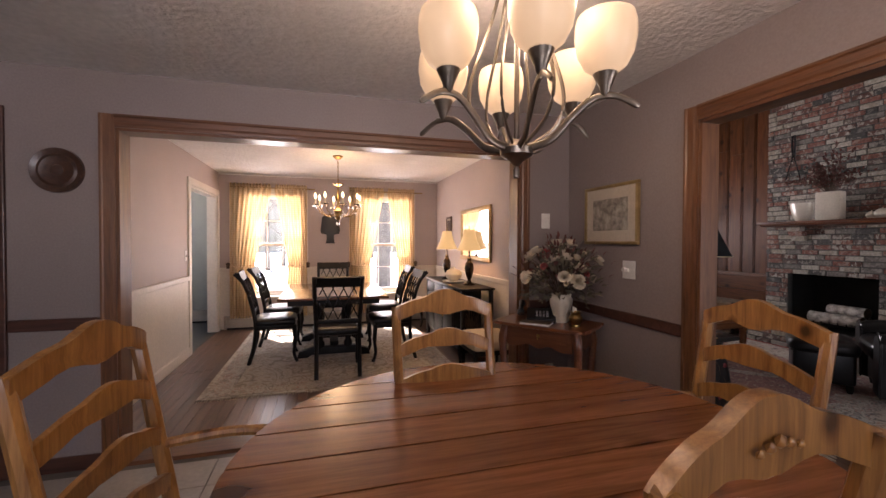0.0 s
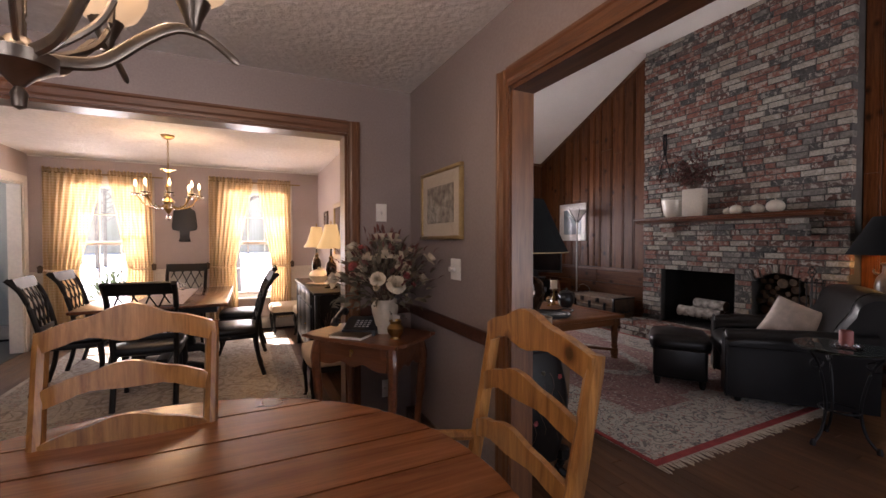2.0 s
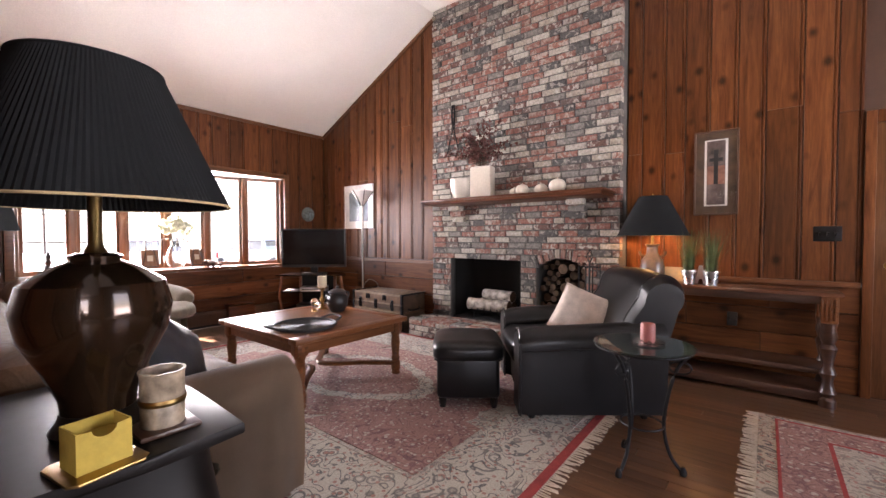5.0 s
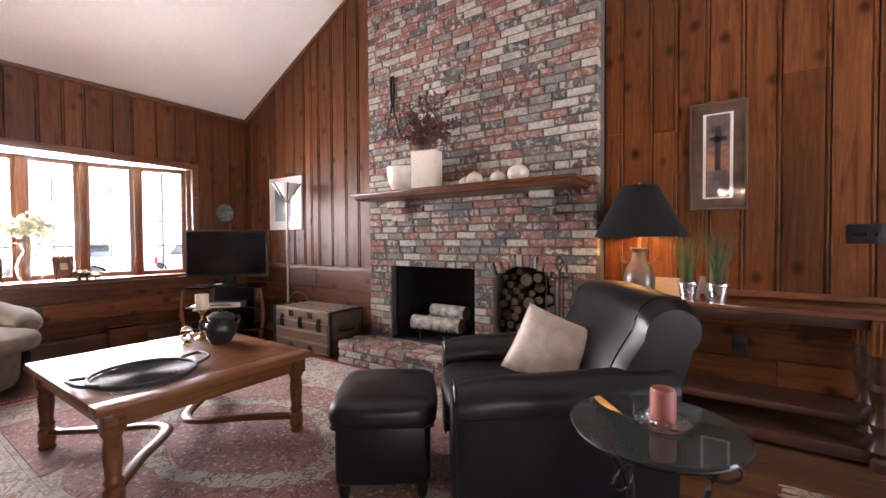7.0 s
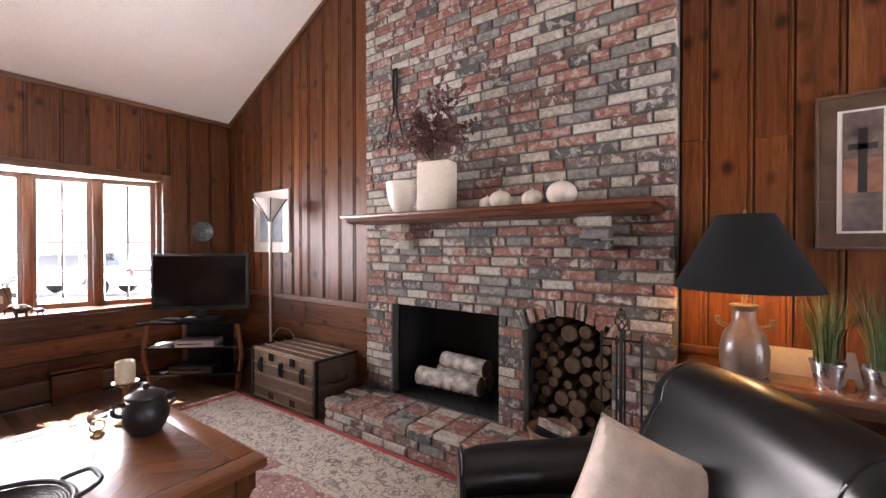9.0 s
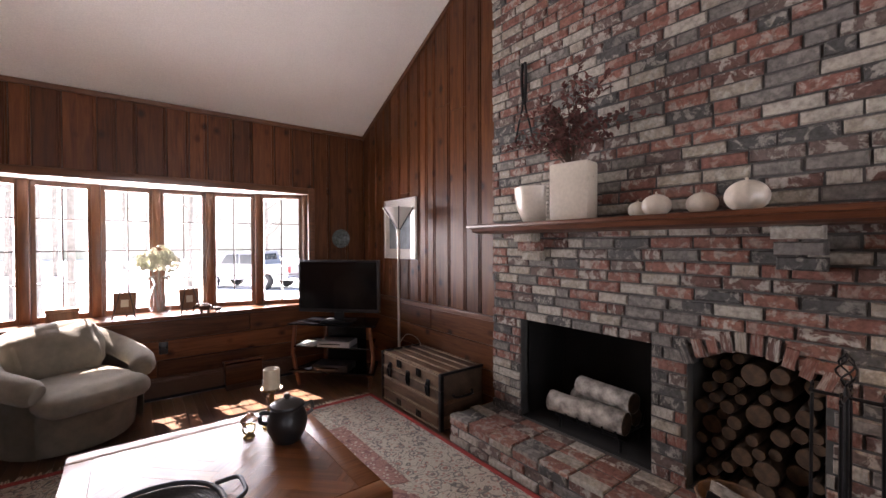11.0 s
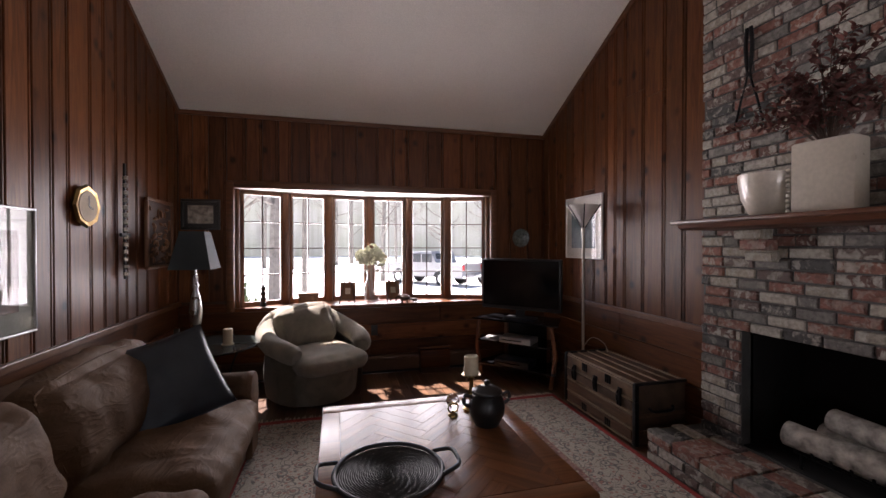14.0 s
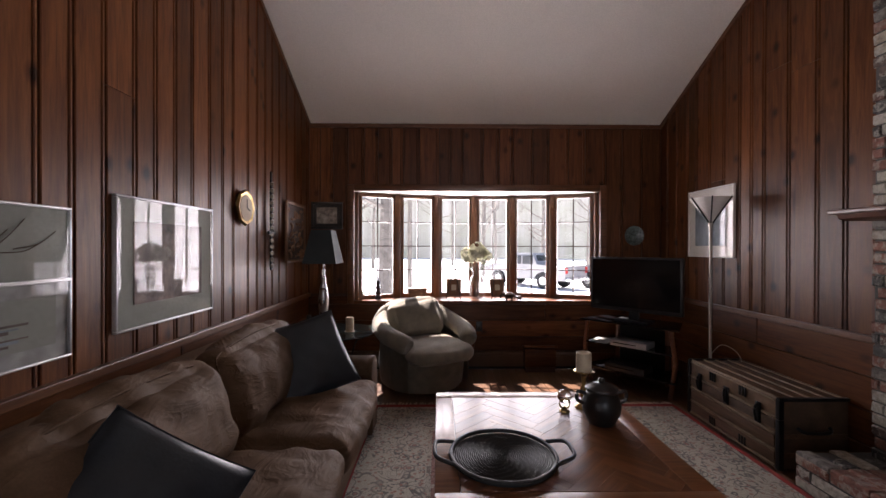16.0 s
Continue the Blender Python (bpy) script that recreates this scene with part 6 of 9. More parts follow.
# mantel and what stands on it
mt = thing("mantel_shelf", "stained wooden mantel shelf on brick corbels", "mantel")
BFACE = 6.585
MY0, MY1, MZ = 2.36, 4.50, 1.655
part("shelf", box(6.17, BFACE - 0.002, MY0, MY1, MZ - 0.025, MZ, 0.006), M["mantelwood"], mt)
part("moulding", moved(prism([(6.20, MZ - 0.025), (6.21, MZ - 0.05), (6.25, MZ - 0.06), (BFACE - 0.002, MZ - 0.06), (BFACE - 0.002, MZ - 0.025)], MY1 - MY0 - 0.05, "y"), at(0, MY0 + 0.025, 0)), M["mantelwood"], mt, smooth=False)


def shell(prof, thick, n=32):
    """A turned vessel with a wall of that thickness."""
    inner = [(max(r - thick, 0.001), z + (thick if i == 0 else 0)) for i, (r, z) in enumerate(prof)]
    return lathe([(0, prof[0][1])] + prof + inner[::-1] + [(0, inner[0][1])], n, False)


solo("ceramic_bowl", shell([(0.07, 0.0), (0.09, 0.02), (0.125, 0.10), (0.14, 0.19), (0.142, 0.235)], 0.008), M["ivory"], "ivory glazed ceramic bowl on the mantel", "bowl", at(6.40, 4.05, MZ))
vs = thing("square_vase", "cream square ceramic vase holding dried burgundy branches", "vase", at(6.42, 3.775, MZ, 8) @ Matrix.Diagonal((0.95, 0.90, 1.0, 1)))
part("body", join(box(-0.075, 0.075, -0.14, 0.14, 0, 0.355, 0.012), box(-0.066, 0.066, -0.13, 0.13, 0.354, 0.357)), M["ivory"], vs)
part("scalloped_edge", join(*[moved(lathe([(0, -0.012), (0.012, -0.006), (0.012, 0.006), (0, 0.012)], 10), at(-0.07, 0.152, 0.02 + 0.026 * k)) for k in range(9)]), M["ivory"], vs)
rr = random.Random(21)
stems, leaves = bmesh.new(), bmesh.new()
for k in range(60):
    a = rr.uniform(0, 6.28)
    lean, L = rr.uniform(0.1, 0.95), rr.uniform(0.26, 0.60)
    side = rr.choice((-1, 1)) * rr.uniform(0, 1) ** 0.7
    tip = Vector((-0.10 * rr.random(), side * L * (0.35 + 0.75 * lean), 0.355 + L * (1.05 - 0.85 * lean)))
    mid = Vector((tip.x * 0.5, tip.y * 0.45, 0.355 + (tip.z - 0.355) * 0.7 + 0.03))
    path = smooth_curve([(0, 0, 0.3), mid, tip], 4)
    stems = join(stems, tube(path, 0.0022, 4))
    for q in path[3:]:
        for _ in range(3):
            d = Vector((rr.uniform(-1, 1), rr.uniform(-1, 1), rr.uniform(-0.6, 1))).normalized()
            leaves = join(leaves, moved(leaf(rr.uniform(0.035, 0.06), rr.uniform(0.018, 0.030)), Matrix.Translation(q) @ d.to_track_quat("X", "Z").to_matrix().to_4x4()))
part("branch", stems, M["twig"], vs)
part("dried_leaves", leaves, M["dried"], vs, "dried burgundy leaves")["kind"] = "stuff"


def pumpkin(y, r, squash, x=6.42):
    bm = bmesh.new()
    n, mrings = 40, 12
    t = thing("ceramic_pumpkin", "small ivory ceramic pumpkin on the mantel", "ornament", at(x, y, MZ), "pumpkins on the mantel")
    prof = [(r * math.sin(math.pi * k / mrings), r * squash * (1 - math.cos(math.pi * k / mrings))) for k in range(mrings + 1)]
    bm = lathe(prof, n)
    for v in bm.verts:
        a = math.atan2(v.co.y, v.co.x)
        f = 1 - 0.06 * abs(math.cos(4 * a)) ** 6
        v.co.x *= f
        v.co.y *= f
    part("body", bm, M["ivory"], t)
    part("stem", tube([(0, 0, 2 * r * squash - 0.006), (0.004, 0.003, 2 * r * squash + 0.012)], [0.009, 0.005], 6), M["matboard"], t)


pumpkin(3.37, 0.052, 0.85)
pumpkin(3.255, 0.070, 0.82, 6.38)
pumpkin(3.06, 0.068, 0.8)
pumpkin(2.875, 0.085, 0.84, 6.40)
it = thing("wall_tongs", "old iron tongs hung on the brick chimney", "tongs", pose(BFACE - 0.02, 4.30, 2.25, 0, 0, -90))
for s in (-1, 1):
    part("arm", tube(smooth_curve([(s * 0.09, 0, 0.0), (s * 0.05, 0, 0.16), (s * 0.012, 0, 0.30), (s * 0.02, 0, 0.48), (s * 0.012, 0, 0.60)], 5), [0.007] * 12 + [0.012] * 9, 8), M["iron"], it)
part("rivet", moved(lathe([(0, 0.012), (0.016, 0.008), (0.016, -0.01), (0, -0.012)], 12), pose(0, 0, 0.31, 90)), M["iron"], it)


# fire grate, birch logs, log stack
def log(name, label, r, length, m, bark, group=""):
    t = thing(name, label, "log", m, group)
    rr = random.Random(int(r * 1e4) + int(length * 1e3))
    bm = lathe([(r, 0), (r * 1.02, length * 0.3), (r * 0.97, length * 0.7), (r, length)], 14, False)
    for v in bm.verts:
        k = 1 + 0.08 * noise.noise(v.co * 14 + Vector((r * 90, 0, 0)))
        v.co.x *= k
        v.co.y *= k
    part("bark", bm, bark, t)
    part("cut_end", lathe([(0, -0.001), (r * 0.9, -0.002), (r * 1.0, 0.004)], 14, False), M["endgrain"], t)
    part("cut_end", moved(lathe([(0, 0.004), (r * 0.9, 0.005), (r, 0.0)], 14, False), at(0, 0, length - 0.004)), M["endgrain"], t)
    return t


gr = thing("fire_grate", "black iron fire grate in the firebox", "grate")
for k in range(6):
    y = 3.6 + 0.09 * k
    part("bar", tube([(6.60, y, 0.36), (6.62, y, 0.315), (6.95, y, 0.315), (6.98, y, 0.37)], 0.008, 6), M["iron"], gr)
for x in (6.66, 6.9):
    part("rail", tube([(x, 3.56, 0.303), (x, 4.09, 0.303)], 0.009, 6), M["iron"], gr)
    for y in (3.6, 4.05):
        part("leg", tube([(x, y, 0.303), (x, y, 0.216)], 0.009, 6), M["iron"], gr)
log("birch_log", "white birch log on the fire grate", 0.072, 0.54, pose(6.68, 3.57, 0.398, -90, 0, 4), M["birch"], "birch logs")
log("birch_log", "white birch log on the fire grate", 0.06, 0.48, pose(6.86, 3.60, 0.386, -90, 0, -3), M["birch"], "birch logs")
log("birch_log", "white birch log lying on top of the others", 0.066, 0.42, pose(6.77, 3.57, 0.505, -90, 0, -6), M["birch"], "birch logs")
rr = random.Random(9)
placed = []
for tries in range(4000):
    r = rr.choice((0.028, 0.034, 0.04, 0.048, 0.055))
    y, z = rr.uniform(2.65 + r, 3.185 - r), rr.uniform(0.222 + r, 0.98 - r)
    u = (y - 2.9175) / 0.2725
    if z + r > 0.875 + 0.115 * (1 - u * u) - 0.005:
        continue
    if all((y - a) ** 2 + (z - b) ** 2 > (r + c) ** 2 * 0.95 for a, b, c in placed):
        placed.append((y, z, r))
    if len(placed) > 72:
        break
for y, z, r in placed:
    log("firewood_log", "split firewood log stacked in the brick niche", r, 0.42, pose(6.67 + rr.uniform(-0.02, 0.06), y, z, 0, 90, rr.uniform(-3, 3)), M["bark"], "logs stacked in the niche")


def fire_tools():
    t = thing("fireplace_tools", "black iron fireplace tool stand with poker, brush and shovel", "fire tools", at(6.43, 2.56, 0.225))
    part("base", lathe([(0, 0), (0.10, 0.0), (0.10, 0.012), (0.03, 0.03), (0.012, 0.05)], 20), M["iron"], t)
    part("post", lathe([(0.010, 0.04), (0.010, 0.72), (0.006, 0.74)], 10), M["iron"], t)
    cage = bmesh.new()
    for k in range(4):
        pts = [(0.032 * math.sin(math.pi * u) * math.cos(k * 1.57 + u * 4), 0.032 * math.sin(math.pi * u) * math.sin(k * 1.57 + u * 4), 0.74 + 0.13 * u) for u in [i / 10 for i in range(11)]]
        cage = join(cage, tube(pts, 0.004, 5))
    part("twisted_handle", cage, M["iron"], t)
    part("cross_arm", join(tube([(-0.11, 0.0, 0.70), (0.11, 0, 0.70)], 0.007, 6), tube([(0, -0.11, 0.70), (0, 0.11, 0.70)], 0.007, 6)), M["iron"], t)
    for nm, x, y in (("poker", 0, 0.1), ("tongs", -0.1, 0), ("shovel", 0, -0.1), ("brush", 0.09, 0.0)):
        tool = part(nm, tube([(x, y, 0.70), (x * 1.02, y * 1.02, 0.14)], 0.006, 6), M["iron"], t)
        part("loop", tube([(x + 0.022 * math.cos(a), y, 0.715 + 0.022 * math.sin(a)) for a in [i * math.pi / 5 for i in range(10)]], 0.004, 5, 1, True), M["iron"], tool)
        if nm == "shovel":
            part("blade", box(x - 0.045, x + 0.045, y * 1.02 - 0.004, y * 1.02 + 0.004, 0.04, 0.16, 0.003), M["iron"], tool)
        if nm == "brush":
            part("bristles", moved(lathe([(0.035, 0.02), (0.03, 0.09), (0.012, 0.16)], 14), at(x * 1.02, y * 1.02)), M["wax"], tool, "straw bristles")


fire_tools()
mb = thing("magazine_basket", "brown woven basket with magazines on the hearth", "basket", at(6.42, 2.93, 0.222) @ Matrix.Diagonal((0.82, 0.82, 0.82, 1)))
part("basket", shell([(0.12, 0.0), (0.15, 0.04), (0.17, 0.12), (0.175, 0.16)], 0.01, 30), M["basket"], mb)
part("rim", tube([(0.172 * math.cos(a), 0.172 * math.sin(a), 0.16) for a in [i * math.pi / 12 for i in range(24)]], 0.009, 6, 1, True), M["basket"], mb)
for k, (a, b, mm) in enumerate(((0.0, 12, "engraving"), (0.02, 20, "paper"), (-0.07, 18, "phone"), (-0.04, 24, "paper"))):
    part("magazine", moved(box(-0.003, 0.003, -0.105, 0.105, 0.0, 0.205, 0.001, 1), pose(a, 0.02, 0.03, b * 0.9, -14 - 5 * k, 0)), M[mm], mb)


def trunk():
    t = thing("steamer_trunk", "weathered steamer trunk with pale wooden strips and iron hardware", "trunk", at(6.20, 5.32, 0))
    X, Y, Z, SEAM = 0.455, 0.47, 0.475, 0.345
    part("body", box(0.006, X, -Y + 0.006, Y - 0.006, 0.02, SEAM - 0.003, 0.006), M["trunkpanel"], t)
    lid = part("lid", box(0.006, X, -Y + 0.006, Y - 0.006, SEAM, Z - 0.008, 0.012), M["trunkpanel"], t)
    # front: broad boards between thin pale strips
    for z in (0.024, 0.125, 0.235):
        part("front_strip", box(-0.006, 0.008, -Y + 0.03, Y - 0.03, z, z + 0.016, 0.003), M["trunkstrip"], t)
    for z0, z1 in ((0.048, 0.118), (0.150, 0.228)):
        part("front_board", box(-0.003, 0.008, -Y + 0.035, Y - 0.035, z0, z1, 0.003), M["trunkwood"], t)
    part("seam_band", box(-0.004, 0.008, -Y + 0.03, Y - 0.03, SEAM - 0.075, SEAM - 0.012, 0.003), M["trunkhide"], t, "dark leather band under the lid")
    for z in (SEAM - 0.006, Z - 0.022):
        part("lid_strip", box(-0.006, 0.008, -Y + 0.03, Y - 0.03, z, z + 0.014, 0.003), M["trunkstrip"], lid)
    # lid: lengthwise pale ridges between dark boards
    for k in range(5):
        x = 0.012 + k * 0.103
        part("top_strip", box(x, x + 0.016, -Y, Y, Z - 0.012, Z + 0.005, 0.003), M["trunkstrip"], lid)
    for k in range(4):
        x = 0.032 + k * 0.103
        part("top_board", box(x, x + 0.079, -Y + 0.035, Y - 0.035, Z - 0.012, Z - 0.002, 0.003), M["trunkwood"], lid)
    for sy in (-1, 1):
        y = sy * (Y - 0.004)
        part("end_leather", box(0.012, X - 0.004, min(y, y + sy * 0.006), max(y, y + sy * 0.006), 0.03, Z - 0.016, 0.002), M["trunkhide"], t, "dark worn leather end")
        part("end_binding", box(-0.004, X, y - 0.016, y + 0.012, Z - 0.014, Z + 0.007, 0.003), M["iron"], lid)
        part("corner_binding", box(-0.009, 0.024, y - 0.020, y + 0.012, 0.02, SEAM - 0.004, 0.003), M["iron"], t)
        part("corner_binding", box(-0.009, 0.024, y - 0.020, y + 0.012, SEAM, Z - 0.004, 0.003), M["iron"], lid)
        for z in (0.10, 0.22):
            part("end_strip", box(0.02, X - 0.01, min(y + sy * 0.004, y + sy * 0.012), max(y + sy * 0.004, y + sy * 0.012), z, z + 0.03, 0.003), M["trunkwood"], t)
        part("handle", tube(smooth_curve([(0.12, y + sy * 0.008, 0.29), (0.15, y + sy * 0.035, 0.27), (0.30, y + sy * 0.035, 0.27), (0.33, y + sy * 0.008, 0.29)], 4), 0.011, 8), M["blackleather"], t)
        part("caster", moved(lathe([(0, -0.012), (0.02, -0.012), (0.02, 0.012), (0, 0.012)], 12), pose(0.05, sy * (Y - 0.07), 0.02, 90)), M["iron"], t)
    for y in (-0.31, 0.31):
        latch = part("latch", box(-0.014, 0, y - 0.020, y + 0.020, SEAM - 0.085, SEAM + 0.055, 0.004), M["iron"], t, "iron draw latch")
        part("latch_lever", tube(smooth_curve([(-0.016, y, SEAM + 0.04), (-0.034, y, SEAM), (-0.022, y, SEAM - 0.07)], 4), 0.009, 8), M["iron"], latch)
    lock = part("lock_plate", box(-0.013, 0, -0.026, 0.026, SEAM - 0.08, SEAM + 0.05, 0.004), M["iron"], t)
    part("hasp", tube([(-0.018, 0, SEAM + 0.04), (-0.026, 0, SEAM - 0.01), (-0.018, 0, SEAM - 0.06)], 0.010, 8), M["iron"], lock)
    for y in (-0.16, 0.16):
        for k in range(3):
            part("hinge_strap", box(-0.009, 0.002, y + 0.026 * (k - 1) - 0.007, y + 0.026 * (k - 1) + 0.007, SEAM + 0.04, Z - 0.022, 0.002), M["iron"], t)
            part("hinge_strap", box(-0.009, 0.002, y + 0.026 * (k - 1) - 0.007, y + 0.026 * (k - 1) + 0.007, 0.04, 0.10, 0.002), M["iron"], t)


trunk()


def torchiere():
    t = thing("torchiere_lamp", "tall pewter floor lamp with a fluted glass bowl", "floor lamp", at(6.42, 5.84))
    part("base", lathe([(0, 0), (0.14, 0), (0.14, 0.012), (0.04, 0.03), (0.014, 0.05)], 24), M["pewter"], t)
    part("pole", lathe([(0.013, 0.04), (0.013, 1.62), (0.020, 1.64), (0.015, 1.68)], 12), M["satinsteel"], t)
    part("bowl", lathe([(0.02, 1.68), (0.06, 1.74), (0.165, 1.885), (0.158, 1.885), (0.054, 1.748), (0.0, 1.69)], 28, False), M["white"], t, "frosted glass bowl")
    for k in range(6):
        a = k * math.pi / 3
        part("rib", tube([(0.02 * math.cos(a), 0.02 * math.sin(a), 1.67), (0.066 * math.cos(a), 0.066 * math.sin(a), 1.74), (0.17 * math.cos(a), 0.17 * math.sin(a), 1.888)], 0.006, 6), M["iron"], t)
    part("cord", tube(smooth_curve([(0.02, 0.02, 0.50), (0.05, -0.06, 0.60), (0.12, -0.11, 0.58), (0.17, -0.14, 0.50), (0.22, -0.10, 0.30)], 5), 0.0035, 6), M["satinsteel"], t)


torchiere()
wall_picture("framed_print", "blue-grey misty landscape print in a white mat frame", 0.66, 0.67, pose(FR - 0.028, 6.20, 1.69, 0, 0, -90), M["white"], 0.012, 0.10, M["paper"], M["artblue"])
wall_plate_m = thing("wall_plate_dish", "green and white patterned plate hung on the pine wall", "plate", at(6.34, FY - 0.012, 1.59))
part("dish", moved(lathe([(0, 0.006), (0.06, 0.006), (0.075, 0.014), (0.115, 0.022), (0.117, 0.018), (0.075, 0.004), (0, 0)], 36), pose(0, 0.01, 0, 90)), M["plateblue"], wall_plate_m)
part("hanger", box(-0.006, 0.006, -0.004, 0.004, 0.10, 0.125), M["iron"], wall_plate_m)


def television():
    a = Vector((5.743, 6.856))
    b = Vector((6.372, 6.164))
    mid, d = (a + b) / 2, (b - a)
    w, ang = d.length, math.degrees(math.atan2(d.y, d.x))
    st = thing("tv_stand", "dark wood corner stand with black glass shelves", "tv stand", at(mid.x + 0.0, mid.y + 0.0, 0, ang))
    W = w / 2 + 0.03
    for nm, z, half, front in (("top_shelf", 0.66, W, -0.22), ("glass_shelf", 0.42, W - 0.05, -0.2), ("lower_shelf", 0.16, W - 0.02, -0.22)):
        part(nm, moved(prism([(-half, front), (half, front), (half - 0.12, 0.26), (-half + 0.12, 0.26)], 0.014, "z", 0.003), at(0, 0.02, z)), M["screen"], st, "black glass shelf")
    for s in (-1, 1):
        part("side_frame", tube([(s * (W - 0.1), -0.13, 0.0), (s * (W - 0.04), -0.16, 0.35), (s * (W - 0.08), -0.18, 0.66)], 0.022, 8), M["cherry"], st)
        part("back_leg", box(s * 0.26 - 0.02, s * 0.26 + 0.02, 0.2, 0.26, 0, 0.66, 0.004), M["cherry"], st)
    part("back_panel", box(-0.26, 0.26, 0.235, 0.25, 0.1, 0.66), M["blackwood"], st)
    tv = thing("television", "black flat screen television switched off", "television", at(mid.x, mid.y, 0.674, ang))
    part("base", box(-0.17, 0.17, -0.09, 0.12, 0, 0.018, 0.006), M["phone"], tv)
    part("neck", box(-0.05, 0.05, 0.0, 0.04, 0.015, 0.16, 0.004), M["phone"], tv)
    part("bezel", box(-w / 2, w / 2, -0.012, 0.05, 0.10, 0.672, 0.008), M["phone"], tv)
    part("screen", box(-w / 2 + 0.022, w / 2 - 0.022, -0.0145, -0.011, 0.14, 0.65), M["screen"], tv, smooth=False)
    off = Matrix.Rotation(radians(ang), 4, "Z")
    for nm, lab, x, z, ww, h, mt_ in (("video_box", "silver disc player on the stand shelf", 0.02, 0.434, 0.36, 0.06, "silverbox"), ("video_box", "black receiver on the lower shelf", -0.02, 0.174, 0.40, 0.07, "phone"), ("disc_case", "thin silver disc cases on the top shelf", -0.30, 0.434, 0.2, 0.012, "silverbox")):
        p = Vector((mid.x, mid.y, 0)) + off @ Vector((x, -0.08, 0))
        o = thing(nm, lab, "electronics", pose(p.x, p.y, z, 0, 0, ang))
        part("case", box(-ww / 2, ww / 2, -0.11, 0.12, 0, h, 0.004), M[mt_], o)
        part("front_slot", box(-ww / 2 + 0.03, ww / 2 - 0.1, -0.113, -0.109, h * 0.45, h * 0.6), M["screen"], o)


television()


def tuscan_leg(h, r):
    return lathe([(r * 0.8, 0), (r, 0.015), (r * 0.8, 0.03), (r, 0.05), (r, h * 0.24), (r * 0.75, h * 0.27), (r * 0.95, h * 0.32), (r * 0.72, h * 0.36), (r * 0.95, h * 0.6), (r * 0.8, h * 0.74), (r * 1.05, h * 0.78), (r * 1.05, h)], 16)


def coffee_table():
    x0, x1, y0, y1, Z = 4.00, 5.09, 3.70, 4.875, 0.505
    w, d = (x1 - x0) / 2, (y1 - y0) / 2
    t = thing("coffee_table", "square oak coffee table with a worn parquet top", "coffee table", at((x0 + x1) / 2, (y0 + y1) / 2, RZ))
    top = part("frame", join(box(-w, w, -d, -d + 0.1, Z - 0.04, Z, 0.006), box(-w, w, d - 0.1, d, Z - 0.04, Z, 0.006), box(-w, -w + 0.1, -d + 0.1, d - 0.1, Z - 0.04, Z, 0.006), box(w - 0.1, w, -d + 0.1, d - 0.1, Z - 0.04, Z, 0.006)), M["oakct"], t)
    part("core", box(-w + 0.1, w - 0.1, -d + 0.1, d - 0.1, Z - 0.04, Z - 0.006), M["darkwood"], t)
    a, b = w - 0.1, d - 0.1
    # herringbone laid on the diagonal and cut to the frame
    short, long_ = 0.078, 0.312
    k45 = math.sqrt(0.5)

    def clip(poly, axis, limit, sign):
        out = []
        for p, q in zip(poly, poly[1:] + poly[:1]):
            dp, dq = sign * (limit - p[axis]), sign * (limit - q[axis])
            if dp >= 0:
                out.append(p)
            if dp * dq < 0:
                f = dp / (dp - dq)
                out.append((p[0] + (q[0] - p[0]) * f, p[1] + (q[1] - p[1]) * f))
        return out

    for i in range(-14, 15):
        for j in range(-5, 6):
            for turned in (0, 1):
                ox, oy = i * short + j * long_, i * short - j * long_
                g = 0.0005
                rect = [(ox + g, oy + g), (ox + long_ - g, oy + g), (ox + long_ - g, oy + short - g), (ox + g, oy + short - g)] if not turned else [(ox + g, oy + short + g), (ox + short - g, oy + short + g), (ox + short - g, oy + short + long_ - g), (ox + g, oy + short + long_ - g)]
                poly = [((p - q) * k45, (p + q) * k45) for p, q in rect]
                for axis, lim in ((0, a - 0.001), (1, b - 0.001)):
                    for sign in (1, -1):
                        poly = clip(poly, axis, sign * lim, sign) if poly else poly
                if len(poly) < 3:
                    continue
                cx_, cy_ = sum(p[0] for p in poly) / len(poly), sum(p[1] for p in poly) / len(poly)
                area = abs(sum(p[0] * q[1] - q[0] * p[1] for p, q in zip(poly, poly[1:] + poly[:1]))) / 2
                if area < 0.0004:
                    continue
                way = Matrix.Rotation(radians(135 if turned else 45), 4, "Z")
                bm = prism([(p[0] - cx_, p[1] - cy_) for p in poly], 0.006, "z")
                moved(bm, way.inverted())
                part("parquet_block", bm, M["oakct"], top, "", Matrix.Translation((cx_, cy_, Z - 0.0068)) @ way, smooth=False)
    part("apron", join(box(-w + 0.06, w - 0.06, -d + 0.05, -d + 0.075, Z - 0.12, Z - 0.04), box(-w + 0.06, w - 0.06, d - 0.075, d - 0.05, Z - 0.12, Z - 0.04), box(-w + 0.05, -w + 0.075, -d + 0.06, d - 0.06, Z - 0.12, Z - 0.04), box(w - 0.075, w - 0.05, -d + 0.06, d - 0.06, Z - 0.12, Z - 0.04)), M["oakct"], t)
    for s in (-1, 1):
        for q in (-1, 1):
            lx, ly = s * (w - 0.075), q * (d - 0.075)
            part("leg", moved(tuscan_leg(Z - 0.04, 0.042), at(lx, ly)), M["oakct"], t)
            part("leg_block", box(lx - 0.042, lx + 0.042, ly - 0.042, ly + 0.042, Z - 0.13, Z - 0.04, 0.004), M["oakct"], t)
